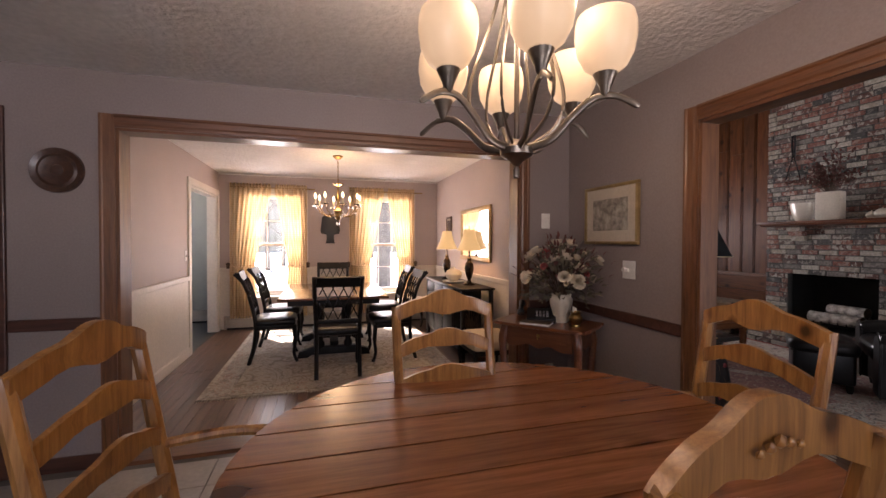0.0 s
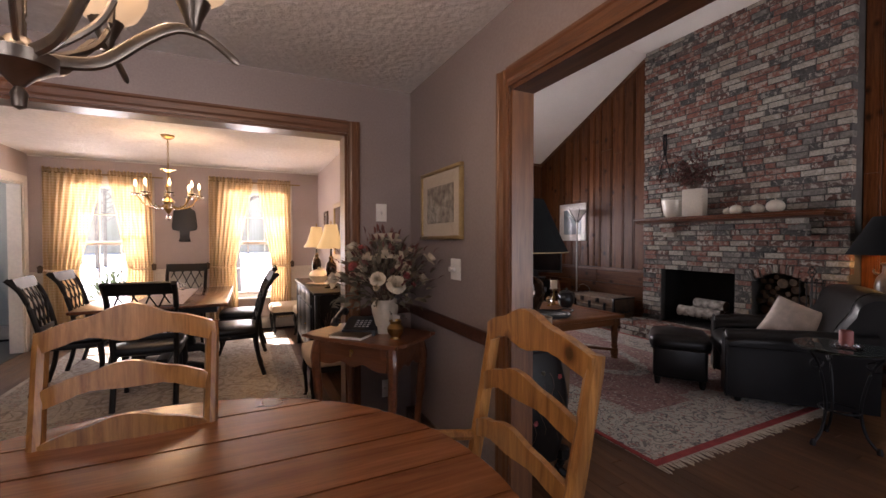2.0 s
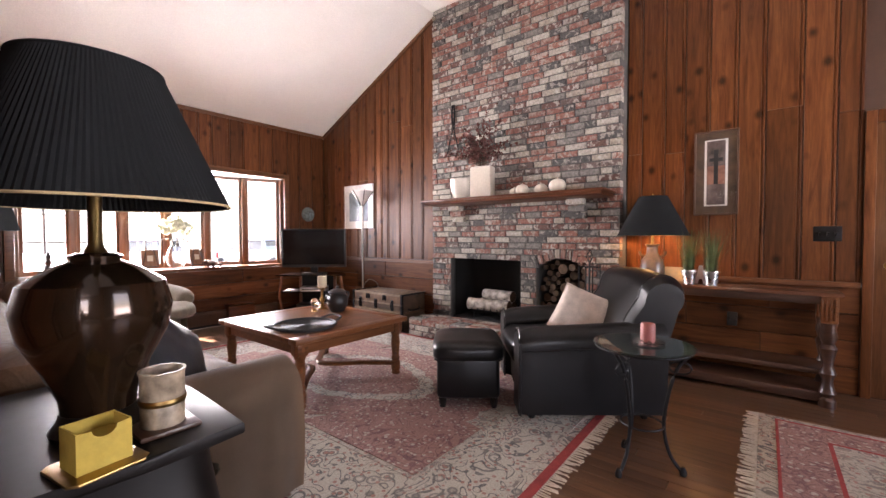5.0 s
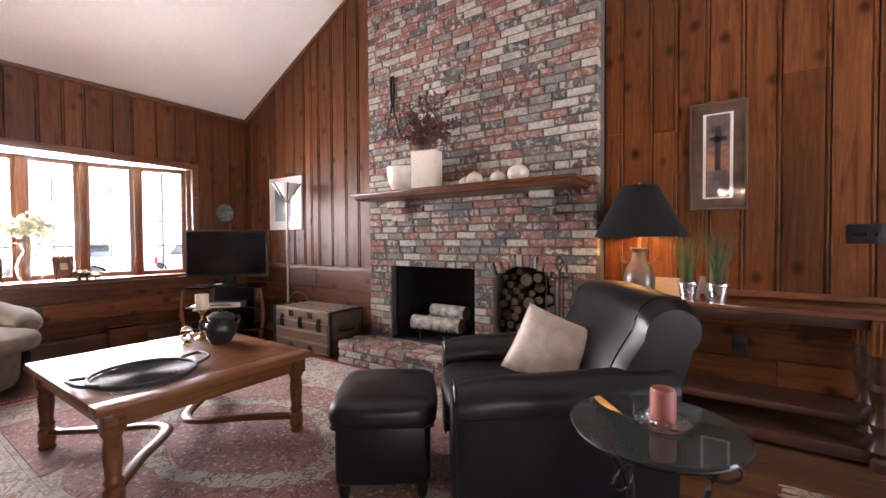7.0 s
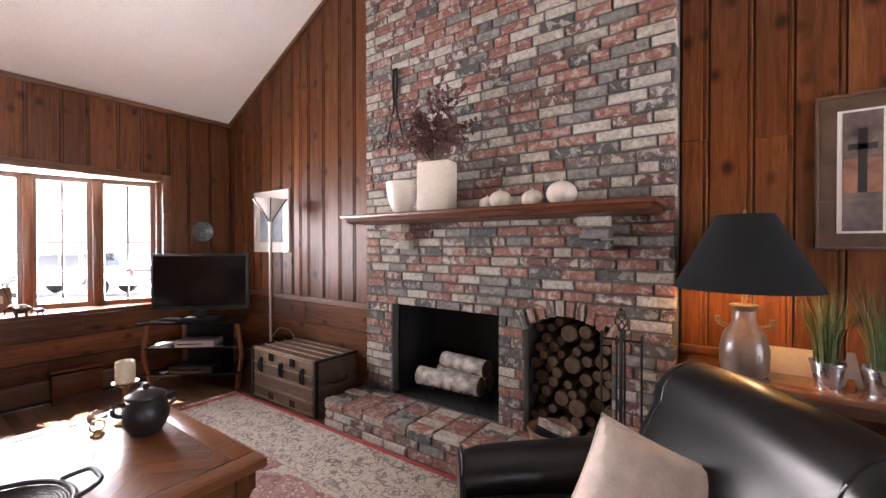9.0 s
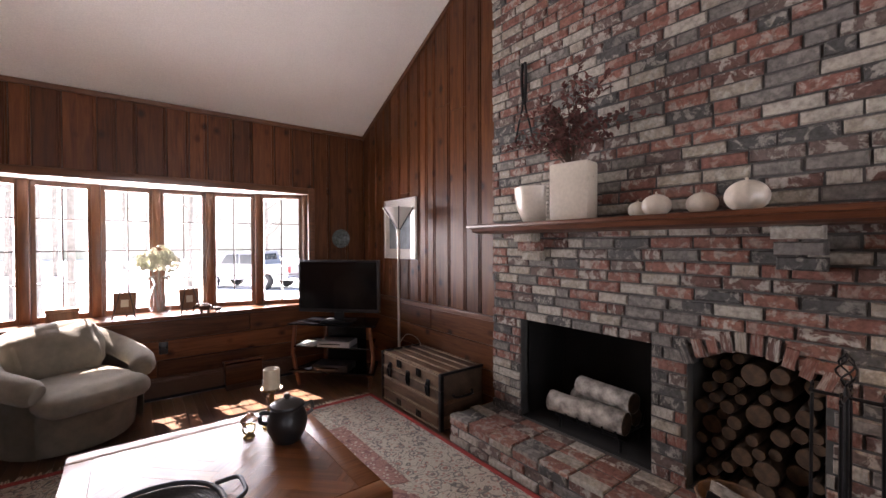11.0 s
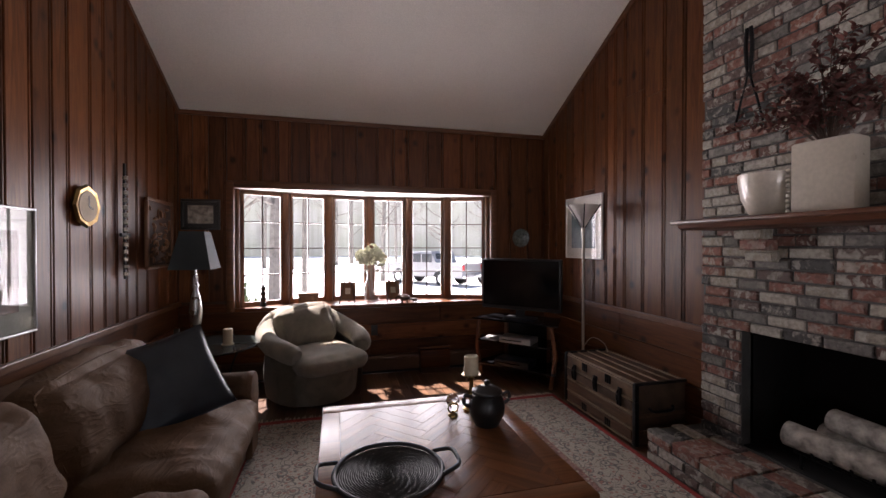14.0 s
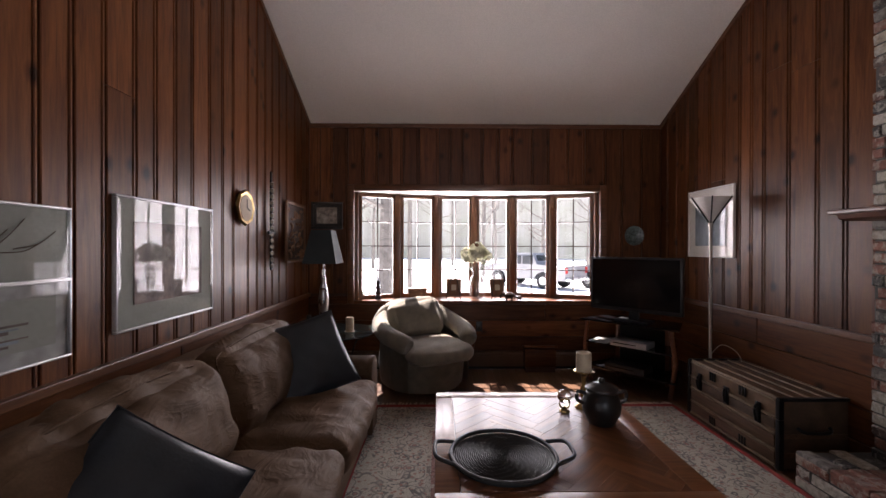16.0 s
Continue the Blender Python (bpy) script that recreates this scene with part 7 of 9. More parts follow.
    for s in (-1, 1):
        pts = smooth_curve([(s * (w - 0.075), -d + 0.075, 0.10), (s * 0.30, -0.30, 0.10), (s * 0.06, 0.0, 0.10), (s * 0.30, 0.30, 0.10), (s * (w - 0.075), d - 0.075, 0.10)], 6)
        part("curved_stretcher", tube(pts, 0.034, 8, 0.55), M["oakct"], t)


coffee_table()
CTZ = 0.5185
tr = thing("woven_tray", "round dark woven tray with two loop handles", "tray", at(4.30, 4.05, CTZ))
part("coil_base", lathe([(0, 0), (0.225, 0), (0.225, 0.008), (0, 0.008)], 40), M["wicker"], tr)
rings = bmesh.new()
for k in range(23):
    r = 0.010 + 0.0094 * k
    rings = join(rings, tube([(r * math.cos(a), r * math.sin(a), 0.009 + 0.0016 * math.sin(a * 17 + k * 1.9)) for a in [i * 2 * math.pi / 72 for i in range(72)]], 0.0050, 4, 0.6, True))
part("coil_weave", rings, M["wicker"], tr)["kind"] = "stuff"
part("rim", tube([(0.230 * math.cos(a), 0.230 * math.sin(a), 0.018) for a in [i * 2 * math.pi / 40 for i in range(40)]], 0.010, 8, 1, True), M["wicker"], tr)
for s in (-1, 1):
    part("handle", tube(smooth_curve([(s * 0.215, -0.10, 0.024), (s * 0.29, -0.07, 0.04), (s * 0.30, 0.0, 0.045), (s * 0.29, 0.07, 0.04), (s * 0.215, 0.10, 0.024)], 5), 0.009, 8), M["wicker"], tr)
pt = thing("lidded_pot", "black stoneware pot with a lid and two loop handles", "pot", at(4.88, 4.41, CTZ))
part("body", lathe([(0, 0), (0.065, 0), (0.07, 0.01), (0.095, 0.06), (0.10, 0.10), (0.088, 0.145), (0.075, 0.165), (0.082, 0.18), (0, 0.18)], 28), M["blackpot"], pt)
part("lid", lathe([(0.085, 0.178), (0.083, 0.186), (0.05, 0.205), (0.012, 0.212), (0.018, 0.226), (0.012, 0.238), (0, 0.24)], 24), M["blackpot"], pt)
for s in (-1, 1):
    part("handle", tube(smooth_curve([(s * 0.085, 0, 0.155), (s * 0.125, 0, 0.165), (s * 0.13, 0, 0.125), (s * 0.098, 0, 0.105)], 5), 0.010, 8), M["blackpot"], pt)
cs = thing("candlestick", "aged brass candlestick with an ivory pillar candle", "candle", at(4.86, 4.62, CTZ))
part("stick", lathe([(0, 0), (0.05, 0), (0.05, 0.008), (0.02, 0.025), (0.012, 0.05), (0.025, 0.09), (0.012, 0.13), (0.014, 0.18), (0.035, 0.20), (0.058, 0.205), (0.058, 0.212), (0, 0.212)], 22), M["brass"], cs)
part("candle", lathe([(0, 0.212), (0.043, 0.212), (0.043, 0.315), (0.038, 0.32), (0.02, 0.312), (0, 0.31)], 24), M["wax"], cs)
gb = thing("glass_ornament", "small glass ball on a brass foot on the coffee table", "ornament", at(4.73, 4.56, CTZ))
part("foot", join(lathe([(0, 0), (0.03, 0), (0.028, 0.008), (0.008, 0.02), (0.008, 0.03)], 16), tube([(0.03 * math.cos(a), 0.0, 0.045 + 0.03 * math.sin(a)) for a in [i * math.pi / 6 for i in range(12)]], 0.005, 6, 1, True)), M["brass"], gb)
part("ball", moved(lathe([(0, -0.04), (0.02, -0.034), (0.036, -0.016), (0.04, 0), (0.036, 0.016), (0.02, 0.034), (0, 0.04)], 20), at(0, 0, 0.085)), M["glass"], gb)


# seats
def club_chair():
    t = thing("club_chair", "black leather club chair with padded arms and a rolled back", "armchair", at(5.45, 2.34, RZ, 36.9) @ Matrix.Diagonal((1.06, 1.0, 1.02, 1)))
    L = M["blackleather"]
    # front towards +y
    part("base", box(-0.30, 0.30, -0.42, 0.43, 0.07, 0.34, 0.03, 3), L, t)
    part("seat", moved(cushion(0.53, 0.74, 0.18, 0.6, 0.25, 14, 0.006, 1), at(0, 0.12, 0.40)), L, t, "thick leather seat cushion")
    for s in (-1, 1):
        section = [(0.265, 0.075), (0.262, 0.25), (0.258, 0.42)] + [(0.36 + 0.104 * math.cos(a), 0.50 + 0.098 * math.sin(a)) for a in [math.pi * (1.08 - 1.16 * k / 14) for k in range(15)]] + [(0.462, 0.42), (0.458, 0.25), (0.452, 0.075)]
        rings = []
        for k in range(15):
            u = k / 14
            y = -0.44 + 0.93 * u
            shrink = 1 - 0.07 * max(0, (u - 0.90) / 0.10) ** 2
            swell = 1 + 0.03 * math.sin(math.pi * u)
            rings.append([(s * (0.36 + (x - 0.36) * shrink * swell), y, 0.33 + (z - 0.33) * shrink + (0.045 * (1 - u) if z > 0.4 else 0) - 0.012 * max(0, (u - 0.8) / 0.2)) for x, z in section])
        arm = part("arm", loft(rings), L, t, "padded leather arm")
        part("piping", tube([(x, 0.478, z) for x, _, z in rings[-2]], 0.0065, 6), L, arm)
        part("side_seam", tube([(s * 0.466, -0.42 + 0.88 * k / 10, 0.47 + 0.03 * (1 - k / 10)) for k in range(11)], 0.004, 6), L, arm)
    profile = [(-0.12, 0.36), (-0.155, 0.46), (-0.20, 0.57), (-0.255, 0.68), (-0.315, 0.775)] + [(-0.455 + 0.135 * math.cos(a), 0.805 + 0.118 * math.sin(a)) for a in [math.pi * (0.06 + 1.18 * k / 14) for k in range(15)]] + [(-0.535, 0.64), (-0.50, 0.50), (-0.48, 0.36), (-0.46, 0.20), (-0.30, 0.20)]
    rings = []
    for k in range(23):
        u = -1 + 2 * k / 22
        pull = 1 - 0.10 * max(0, (abs(u) - 0.86) / 0.14) ** 2
        crown = 0.030 * (1 - u * u)
        rings.append([(u * (0.375 + 0.035 * max(0, (z - 0.5) / 0.4)), -0.38 + (y + 0.38) * pull + (0.02 * (1 - u * u) if y > -0.33 and z < 0.8 else 0), 0.55 + (z - 0.55) * pull + (crown if z > 0.6 else 0)) for y, z in profile])
    back = part("back", loft(rings), L, t, "deep leather back with a rolled top")
    for k in (2, 20):
        part("piping", tube([Vector(p) for p in rings[k][:21]], 0.0045, 6), L, back)
    for s in (-1, 1):
        for y in (0.38, -0.36):
            part("foot", moved(lathe([(0.022, 0), (0.03, 0.04), (0.03, 0.075)], 10), at(s * 0.32, y)), M["blackwood"], t)
    return t


club_chair()
ot = thing("ottoman", "black leather ottoman in front of the club chair", "ottoman", at(4.99, 2.99, RZ, 36.9))
part("body", box(-0.25, 0.25, -0.22, 0.22, 0.07, 0.36, 0.03, 3), M["blackleather"], ot)
part("top_cushion", moved(cushion(0.54, 0.48, 0.13, 0.7, 0.3, 10, 0.003, 2), at(0, 0, 0.395)), M["blackleather"], ot)
part("piping", tube([(0.262 * sx_, 0.232 * sy_, 0.35) for sx_, sy_ in ((-0.94, -1), (0.94, -1), (1, -0.94), (1, 0.94), (0.94, 1), (-0.94, 1), (-1, 0.94), (-1, -0.94))], 0.007, 6, 1, True), M["blackleather"], ot)
for sx_ in (-1, 1):
    for sy_ in (-1, 1):
        part("foot", moved(lathe([(0.02, 0), (0.028, 0.04), (0.028, 0.075)], 10), at(sx_ * 0.21, sy_ * 0.18)), M["blackwood"], ot)


def pillow(name, label, size, m, mat, seed=1):
    """A square pillow with crisp corners, plump in the middle, its face towards -y."""
    off = Vector((seed * 2.7, seed * 1.3, 0))

    def side(sgn):
        def fn(u, v):
            a, b = 2 * u - 1, 2 * v - 1
            t = (max(0, 1 - a * a) * max(0, 1 - b * b)) ** 0.42
            pinch = 1 - 0.055 * (1 - a * a) * abs(b) - 0.0
            pinch2 = 1 - 0.055 * (1 - b * b) * abs(a)
            x, z = a * size / 2 * pinch2, b * size / 2 * pinch
            w = 0.010 * noise.noise(Vector((x * 11, z * 11, sgn)) + off) * t
            return (x, sgn * (0.075 * t + w), z)
        return fn
    bm = join(quilt_sheet(22, 22, side(-1)), quilt_sheet(22, 22, side(1)))
    bmesh.ops.remove_doubles(bm, verts=bm.verts, dist=0.0006)
    t = thing(name, label, "pillow", m)
    part("cover", bm, mat, t)
    e = [(a, b) for a, b in [(-1 + 0.25 * k, -1) for k in range(8)] + [(1, -1 + 0.25 * k) for k in range(8)] + [(1 - 0.25 * k, 1) for k in range(8)] + [(-1, 1 - 0.25 * k) for k in range(8)]]
    part("piping", tube([(a * size / 2 * (1 - 0.055 * (1 - b * b) * abs(a)), 0, b * size / 2 * (1 - 0.055 * (1 - a * a) * abs(b))) for a, b in e], 0.0045, 5, 1, True), mat, t)
    return t


pillow("throw_pillow", "cream embroidered pillow leaning in the club chair", 0.37, pose(5.475, 2.30, 0.645, 0, 0, -66) @ pose(0, 0, 0, -26) @ pose(0, 0, 0, 0, 24, 0), M["pillow"], 3)


def glass_side_table(name, label, m, r, h, legs=3):
    t = thing(name, label, "side table", m)
    g = part("glass_top", lathe([(0, h - 0.012), (r - 0.006, h - 0.012), (r, h - 0.006), (r - 0.004, h), (0, h)], 44), M["tableglass"], t, "round clear glass top")
    part("rim", tube([(r * 0.94 * math.cos(a), r * 0.94 * math.sin(a), h - 0.018) for a in [k * 2 * math.pi / 40 for k in range(40)]], 0.006, 6, 1, True), M["iron"], t)
    part("ring", tube([(r * 0.42 * math.cos(a), r * 0.42 * math.sin(a), h * 0.36) for a in [k * 2 * math.pi / 28 for k in range(28)]], 0.006, 6, 1, True), M["iron"], t)
    for k in range(legs):
        turn = pose(0, 0, 0, 0, 0, 360 / legs * k + 40)
        leg = part("leg", moved(tube(smooth_curve([(r * 0.93, 0, h - 0.02), (r * 0.62, 0, h * 0.8), (r * 0.42, 0, h * 0.42), (r * 0.52, 0, h * 0.16), (r * 0.78, 0, 0.012)], 6), 0.009, 8), turn), M["iron"], t)
        part("curl", moved(tube([(r * 0.70 + 0.05 * math.cos(a), 0.0, h * 0.84 + 0.032 * math.sin(a)) for a in [i * math.pi / 7 for i in range(14)]], 0.005, 6, 1, True), turn), M["iron"], leg)
        part("toe", moved(lathe([(0, 0), (0.016, 0.003), (0.018, 0.02), (0.009, 0.045)], 10), turn @ Matrix.Translation((r * 0.78, 0, 0))), M["iron"], leg)
    return t


glass_side_table("glass_side_table", "round glass side table on curled wrought iron legs", at(4.79, 1.73), 0.245, 0.655)
rc = thing("red_candle", "dusty red pillar candle on a small glass dish", "candle", at(4.81, 1.71, 0.656))
part("dish", lathe([(0, 0), (0.075, 0), (0.085, 0.01), (0.08, 0.014), (0, 0.006)], 16), M["glass"], rc)
part("candle", lathe([(0, 0.006), (0.036, 0.006), (0.036, 0.095), (0.032, 0.105), (0.02, 0.088), (0, 0.085)], 22), M["redwax"], rc)
part("glass_pebbles", join(*[moved(lathe([(0, 0), (0.011, 0.003), (0.009, 0.012), (0, 0.015)], 6), at(0.055 * math.cos(k * 0.7), 0.055 * math.sin(k * 0.7), 0.008)) for k in range(9)]), M["glass"], rc)


def console():
    x0, x1, y0, y1, z = 6.36, 6.79, 0.80, 2.28, 0.82
    t = thing("console_table", "long dark stained console table on turned legs", "console table", at(0, 0))
    part("top", box(x0, x1, y0, y1, z - 0.03, z, 0.006), M["mahog"], t)
    part("frieze", box(x0 + 0.05, x1 - 0.01, y0 + 0.05, y1 - 0.03, z - 0.09, z - 0.03, 0.004), M["darkwood"], t)
    part("foot_shelf", box(x0 + 0.08, x1 - 0.01, y0 + 0.03, y1 - 0.03, 0.22, 0.26, 0.006), M["darkwood"], t)
    part("plinth", box(x0 + 0.05, x1 - 0.005, y0 + 0.05, y1 - 0.01, 0.03, 0.10, 0.006), M["darkwood"], t)
    for y in (y0 + 0.07, y1 - 0.07):
        for x in (x0 + 0.07, x1 - 0.06):
            leg = part("leg", moved(lathe([(0.05, 0), (0.05, 0.05), (0.035, 0.07), (0.05, 0.10), (0.035, 0.15), (0.03, 0.19), (0.048, 0.24), (0.028, 0.30), (0.042, 0.38), (0.05, 0.42), (0.034, 0.45), (0.05, 0.50), (0.042, 0.56), (0.05, 0.60)], 16), at(x, y)), M["darkwood"], t)
            part("fluted_block", join(box(x - 0.046, x + 0.046, y - 0.046, y + 0.046, 0.60, z - 0.03, 0.004), *[box(x - 0.054, x - 0.044, y - 0.036 + 0.024 * k, y - 0.024 + 0.024 * k, 0.62, z - 0.05, 0.004) for k in range(4)]), M["oakct"] if y < 1 else M["darkwood"], leg)


console()
TZ = 0.82
cl = thing("console_lamp", "stoneware jug lamp with a black cone shade, lit", "lamp", at(6.52, 2.03, TZ))
part("jug", lathe([(0, 0), (0.085, 0), (0.098, 0.03), (0.10, 0.12), (0.085, 0.19), (0.05, 0.24), (0.045, 0.30), (0.06, 0.325), (0.056, 0.33), (0, 0.325)], 28), M["greenware"], cl)
for s in (-1, 1):
    part("lug", tube(smooth_curve([(0, s * 0.06, 0.22), (0, s * 0.10, 0.235), (0, s * 0.105, 0.265)], 4), 0.011, 8), M["greenware"], cl)
part("socket", lathe([(0.012, 0.33), (0.012, 0.40)], 10), M["brass"], cl)
part("shade", lathe([(0.295, 0.405), (0.115, 0.755), (0.112, 0.755), (0.291, 0.405)], 40, False), M["blackshade"], cl, "black cone shade with a gold lining")
part("shade_lining", lathe([(0.289, 0.406), (0.110, 0.754)], 40, False), M["shadeliner"], cl)
part("bulb", moved(lathe([(0.012, 0.0), (0.03, 0.05), (0.03, 0.08), (0, 0.11)], 12), at(0, 0, 0.42)), M["bulb"], cl)
part("spider", join(tube([(-0.113, 0, 0.75), (0.113, 0, 0.75)], 0.003, 5), tube([(0, 0, 0.4), (0, 0, 0.75)], 0.003, 5), lathe([(0.005, 0.745), (0.008, 0.77), (0, 0.785)], 8)), M["brass"], cl)
point_light("console_lamp_bulb", (6.52, 2.03, TZ + 0.56), 0.792, (1.0, 0.60, 0.25), 0.03)


def grass_pot(x, y):
    t = thing("grass_pot", "galvanised pot of tall green grass on the console", "plant", at(x, y, TZ), "grass pots on the console")
    part("pot", shell([(0.042, 0.0), (0.058, 0.10), (0.062, 0.10), (0.062, 0.112)], 0.004, 24), M["chrome"], t)
    part("soil", moved(lathe([(0, 0.09), (0.052, 0.09), (0.052, 0.085)], 16), at(0, 0, 0)), M["bark"], t)
    rr = random.Random(int(y * 100))
    bm = bmesh.new()
    for k in range(150):
        a, r0 = rr.uniform(0, 6.28), rr.uniform(0, 0.045)
        lean, h = rr.uniform(0.01, 0.15), rr.uniform(0.24, 0.40)
        p0 = Vector((r0 * math.cos(a), r0 * math.sin(a), 0.085))
        side = Vector((-math.sin(a), math.cos(a), 0)) * 0.0028
        vs = []
        for u in (0, 0.4, 0.75, 1):
            c = p0 + Vector((math.cos(a) * lean * u * u, math.sin(a) * lean * u * u, h * u))
            w = side * (1 - u * 0.9)
            vs.append((bm.verts.new(c - w), bm.verts.new(c + w)))
        for p, q in zip(vs, vs[1:]):
            bm.faces.new((p[0], p[1], q[1], q[0]))
    part("grass", bm, M["grass"], t)["kind"] = "stuff"


grass_pot(6.50, 1.74)
grass_pot(6.48, 1.58)
cd = thing("card_stand", "small beige card propped on the console", "card", at(6.62, 1.86, TZ))
part("card", moved(box(-0.003, 0.003, -0.09, 0.09, 0, 0.125, 0.001, 1), pose(0, 0, 0, 0, 12, 0)), M["matboard"], cd)
part("easel", box(0.02, 0.03, -0.05, 0.05, 0, 0.03), M["darkwood"], cd)
lt = thing("white_letter", "small white letter ornament between the grass pots", "ornament", pose(6.53, 1.66, TZ, 0, 0, -90))
part("letter", prism([(-0.04, 0), (-0.02, 0), (-0.012, 0.04), (0.012, 0.04), (0.02, 0), (0.04, 0), (0.012, 0.15), (-0.012, 0.15)], 0.02, "y", 0.002), M["white"], lt)
pa = wall_picture("framed_abstract", "tall abstract print in a wide brown mat and frame", 0.33, 0.74, pose(RW - 0.026, 1.585, 1.777, 0, 0, -90), M["brownframe"], 0.014, 0.065, M["trunkhide"], M["paper"])
part("print_dark", box(-0.068, 0.068, 0.005, 0.007, -0.28, 0.28), M["artdark"], pa, smooth=False)
part("print_band", box(-0.066, 0.066, 0.0035, 0.0045, -0.10, 0.06), M["artrust"], pa, smooth=False)
part("print_figure", join(box(-0.016, 0.016, 0.0025, 0.003, -0.1, 0.2), box(-0.05, 0.05, 0.0025, 0.003, 0.10, 0.13)), M["darkframe"], pa, smooth=False)
wall_plate("triple_switch", "black triple switch plate on the pine wall", 0.165, 0.118, pose(RW, 0.855, 1.235, 0, 0, -90), M["iron"], 3)
wall_plate("power_outlet", "brown outlet plate on the pine boards behind the console", 0.075, 0.12, pose(RW, 1.45, 0.5, 0, 0, -90), M["phone"], 2)
wall_plate("power_outlet", "brown outlet plate under the bow window", 0.075, 0.12, at(4.50, FY, 0.51), M["phone"], 2)
dd = thing("door_2", "dark stained wooden door beside the console", "door", kind="structure")
part("leaf", box(RW + 0.01, RW + 0.05, -0.25, 0.60, 0.01, 2.05, 0.003), M["casing"], dd)
part("casing", join(box(RW - 0.02, RW + 0.02, 0.60, 0.66, 0, 2.14, 0.005), box(RW - 0.02, RW + 0.02, -0.35, -0.25, 0, 2.14, 0.005), box(RW - 0.02, RW + 0.02, -0.25, 0.60, 2.05, 2.14, 0.005)), M["pine"], dd)
part("door_knob", moved(lathe([(0.02, 0), (0.012, 0.02), (0.028, 0.04), (0.028, 0.06), (0, 0.07)], 16), pose(RW + 0.01, 0.53, 1.0, 0, -90, 0)), M["brass"], dd)


# chest, lamp and small things by the opening
def bombe_chest():
    x0, x1, y0, y1, Z = FX + 0.03, 2.93, 2.19, 2.88, 0.775
    w, d = (x1 - x0) / 2, (y1 - y0) / 2
    t = thing("bombe_chest", "black bombe chest painted with red flowers", "chest", at((x0 + x1) / 2, (y0 + y1) / 2))
    bm = bmesh.new()
    ringz = []
    for k in range(13):
        z = 0.10 + (Z - 0.13) * k / 12
        u = k / 12
        s = 0.86 + 0.15 * math.sin(math.pi * min(1, u * 1.05)) ** 1.3 + 0.02 * u
        pts = []
        for i in range(40):
            a = 2 * math.pi * i / 40
            c, q = math.cos(a), math.sin(a)
            e = 0.45
            pts.append(bm.verts.new((math.copysign(abs(c) ** e, c) * w * s, math.copysign(abs(q) ** e, q) * d * s, z)))
        ringz.append(pts)
    for a, b in zip(ringz, ringz[1:]):
        for i in range(40):
            bm.faces.new((a[i], a[(i + 1) % 40], b[(i + 1) % 40], b[i]))
    bm.faces.new(ringz[0])
    bm.faces.new(ringz[-1])
    part("body", bm, M["blackwood"], t)
    top = [(-w, -d), (-w * 0.4, -d * 1.0), (0, -d * 1.03), (w * 0.5, -d), (w, -d * 0.98), (w * 1.03, -d * 0.5), (w * 1.06, 0), (w * 1.03, d * 0.5), (w, d * 0.98), (0, d * 1.03), (-w, d)]
    part("top", moved(prism(top, 0.028, "z", 0.006), at(0, 0, Z - 0.028)), M["blackwood"], t, "shaped top with a moulded edge")
    for sx in (-1, 1):
        for sy in (-1, 1):
            x, y = sx * (w - 0.05), sy * (d - 0.06)
            part("leg", tube(smooth_curve([(x, y, 0.16), (x + sx * 0.0, y + sy * 0.0, 0.09), (x - sx * 0.012, y - sy * 0.012, 0.04), (x + sx * 0.02, y + sy * 0.02, 0.0)], 4), [0.04] * 4 + [0.022] * 8 + [0.02], 8), M["blackwood"], t)
    rr = random.Random(2)
    for k in range(7):
        x, z = rr.uniform(-0.10, 0.10), 0.30 + 0.055 * k + rr.uniform(-0.02, 0.02)
        u = (z - 0.10) / (Z - 0.13)
        s = 0.86 + 0.15 * math.sin(math.pi * min(1, u * 1.05)) ** 1.3 + 0.02 * u
        part("painted_flower", moved(blossom(0.022, 6, k, 0.2), pose(x, -d * s - 0.001, z, 90)), M["petalred"] if k % 3 else M["leafgreen"], t)
        y = rr.uniform(-0.22, 0.22)
        part("painted_flower", moved(blossom(0.025, 6, k + 20, 0.2), pose(w * s + 0.001, y, z, 0, 90, 0)), M["petalred"] if k % 3 else M["leafgreen"], t)
    for q in range(6):
        y0_, z0_ = -0.24 + 0.09 * q, 0.24 + 0.05 * (q % 3)
        swing = []
        for k in range(9):
            z = z0_ + 0.035 * k
            u = (z - 0.10) / (Z - 0.13)
            sc = 0.86 + 0.15 * math.sin(math.pi * min(1, u * 1.05)) ** 1.3 + 0.02 * u
            swing.append((y0_ + 0.035 * math.sin(k * 0.9 + q), sc, z))
        part("painted_vine", tube([(w * sc + 0.0005, y, z) for y, sc, z in swing], 0.0022, 4), M["twig"], t)
        if q < 4:
            part("painted_vine", tube([((y + 0.10) * 0.7, -d * sc - 0.0005, z) for y, sc, z in swing], 0.0022, 4), M["twig"], t)


bombe_chest()
LX, LY, LZ = 2.71, 2.43, 0.776
bl = thing("bronze_lamp", "large bronze glazed urn lamp with a pleated black shade", "lamp", at(LX, LY, LZ))
part("foot", lathe([(0, 0), (0.085, 0), (0.09, 0.012), (0.075, 0.03), (0.07, 0.05)], 30), M["blackwood"], bl)
part("urn", lathe([(0.068, 0.045), (0.072, 0.08), (0.10, 0.15), (0.135, 0.22), (0.145, 0.28), (0.132, 0.335), (0.08, 0.37), (0.045, 0.385), (0.05, 0.395), (0.035, 0.402), (0.0, 0.402)], 40), M["bronze"], bl)
part("socket", lathe([(0.024, 0.40), (0.014, 0.42), (0.014, 0.56)], 12), M["brass"], bl)
sh = bmesh.new()
NP = 260
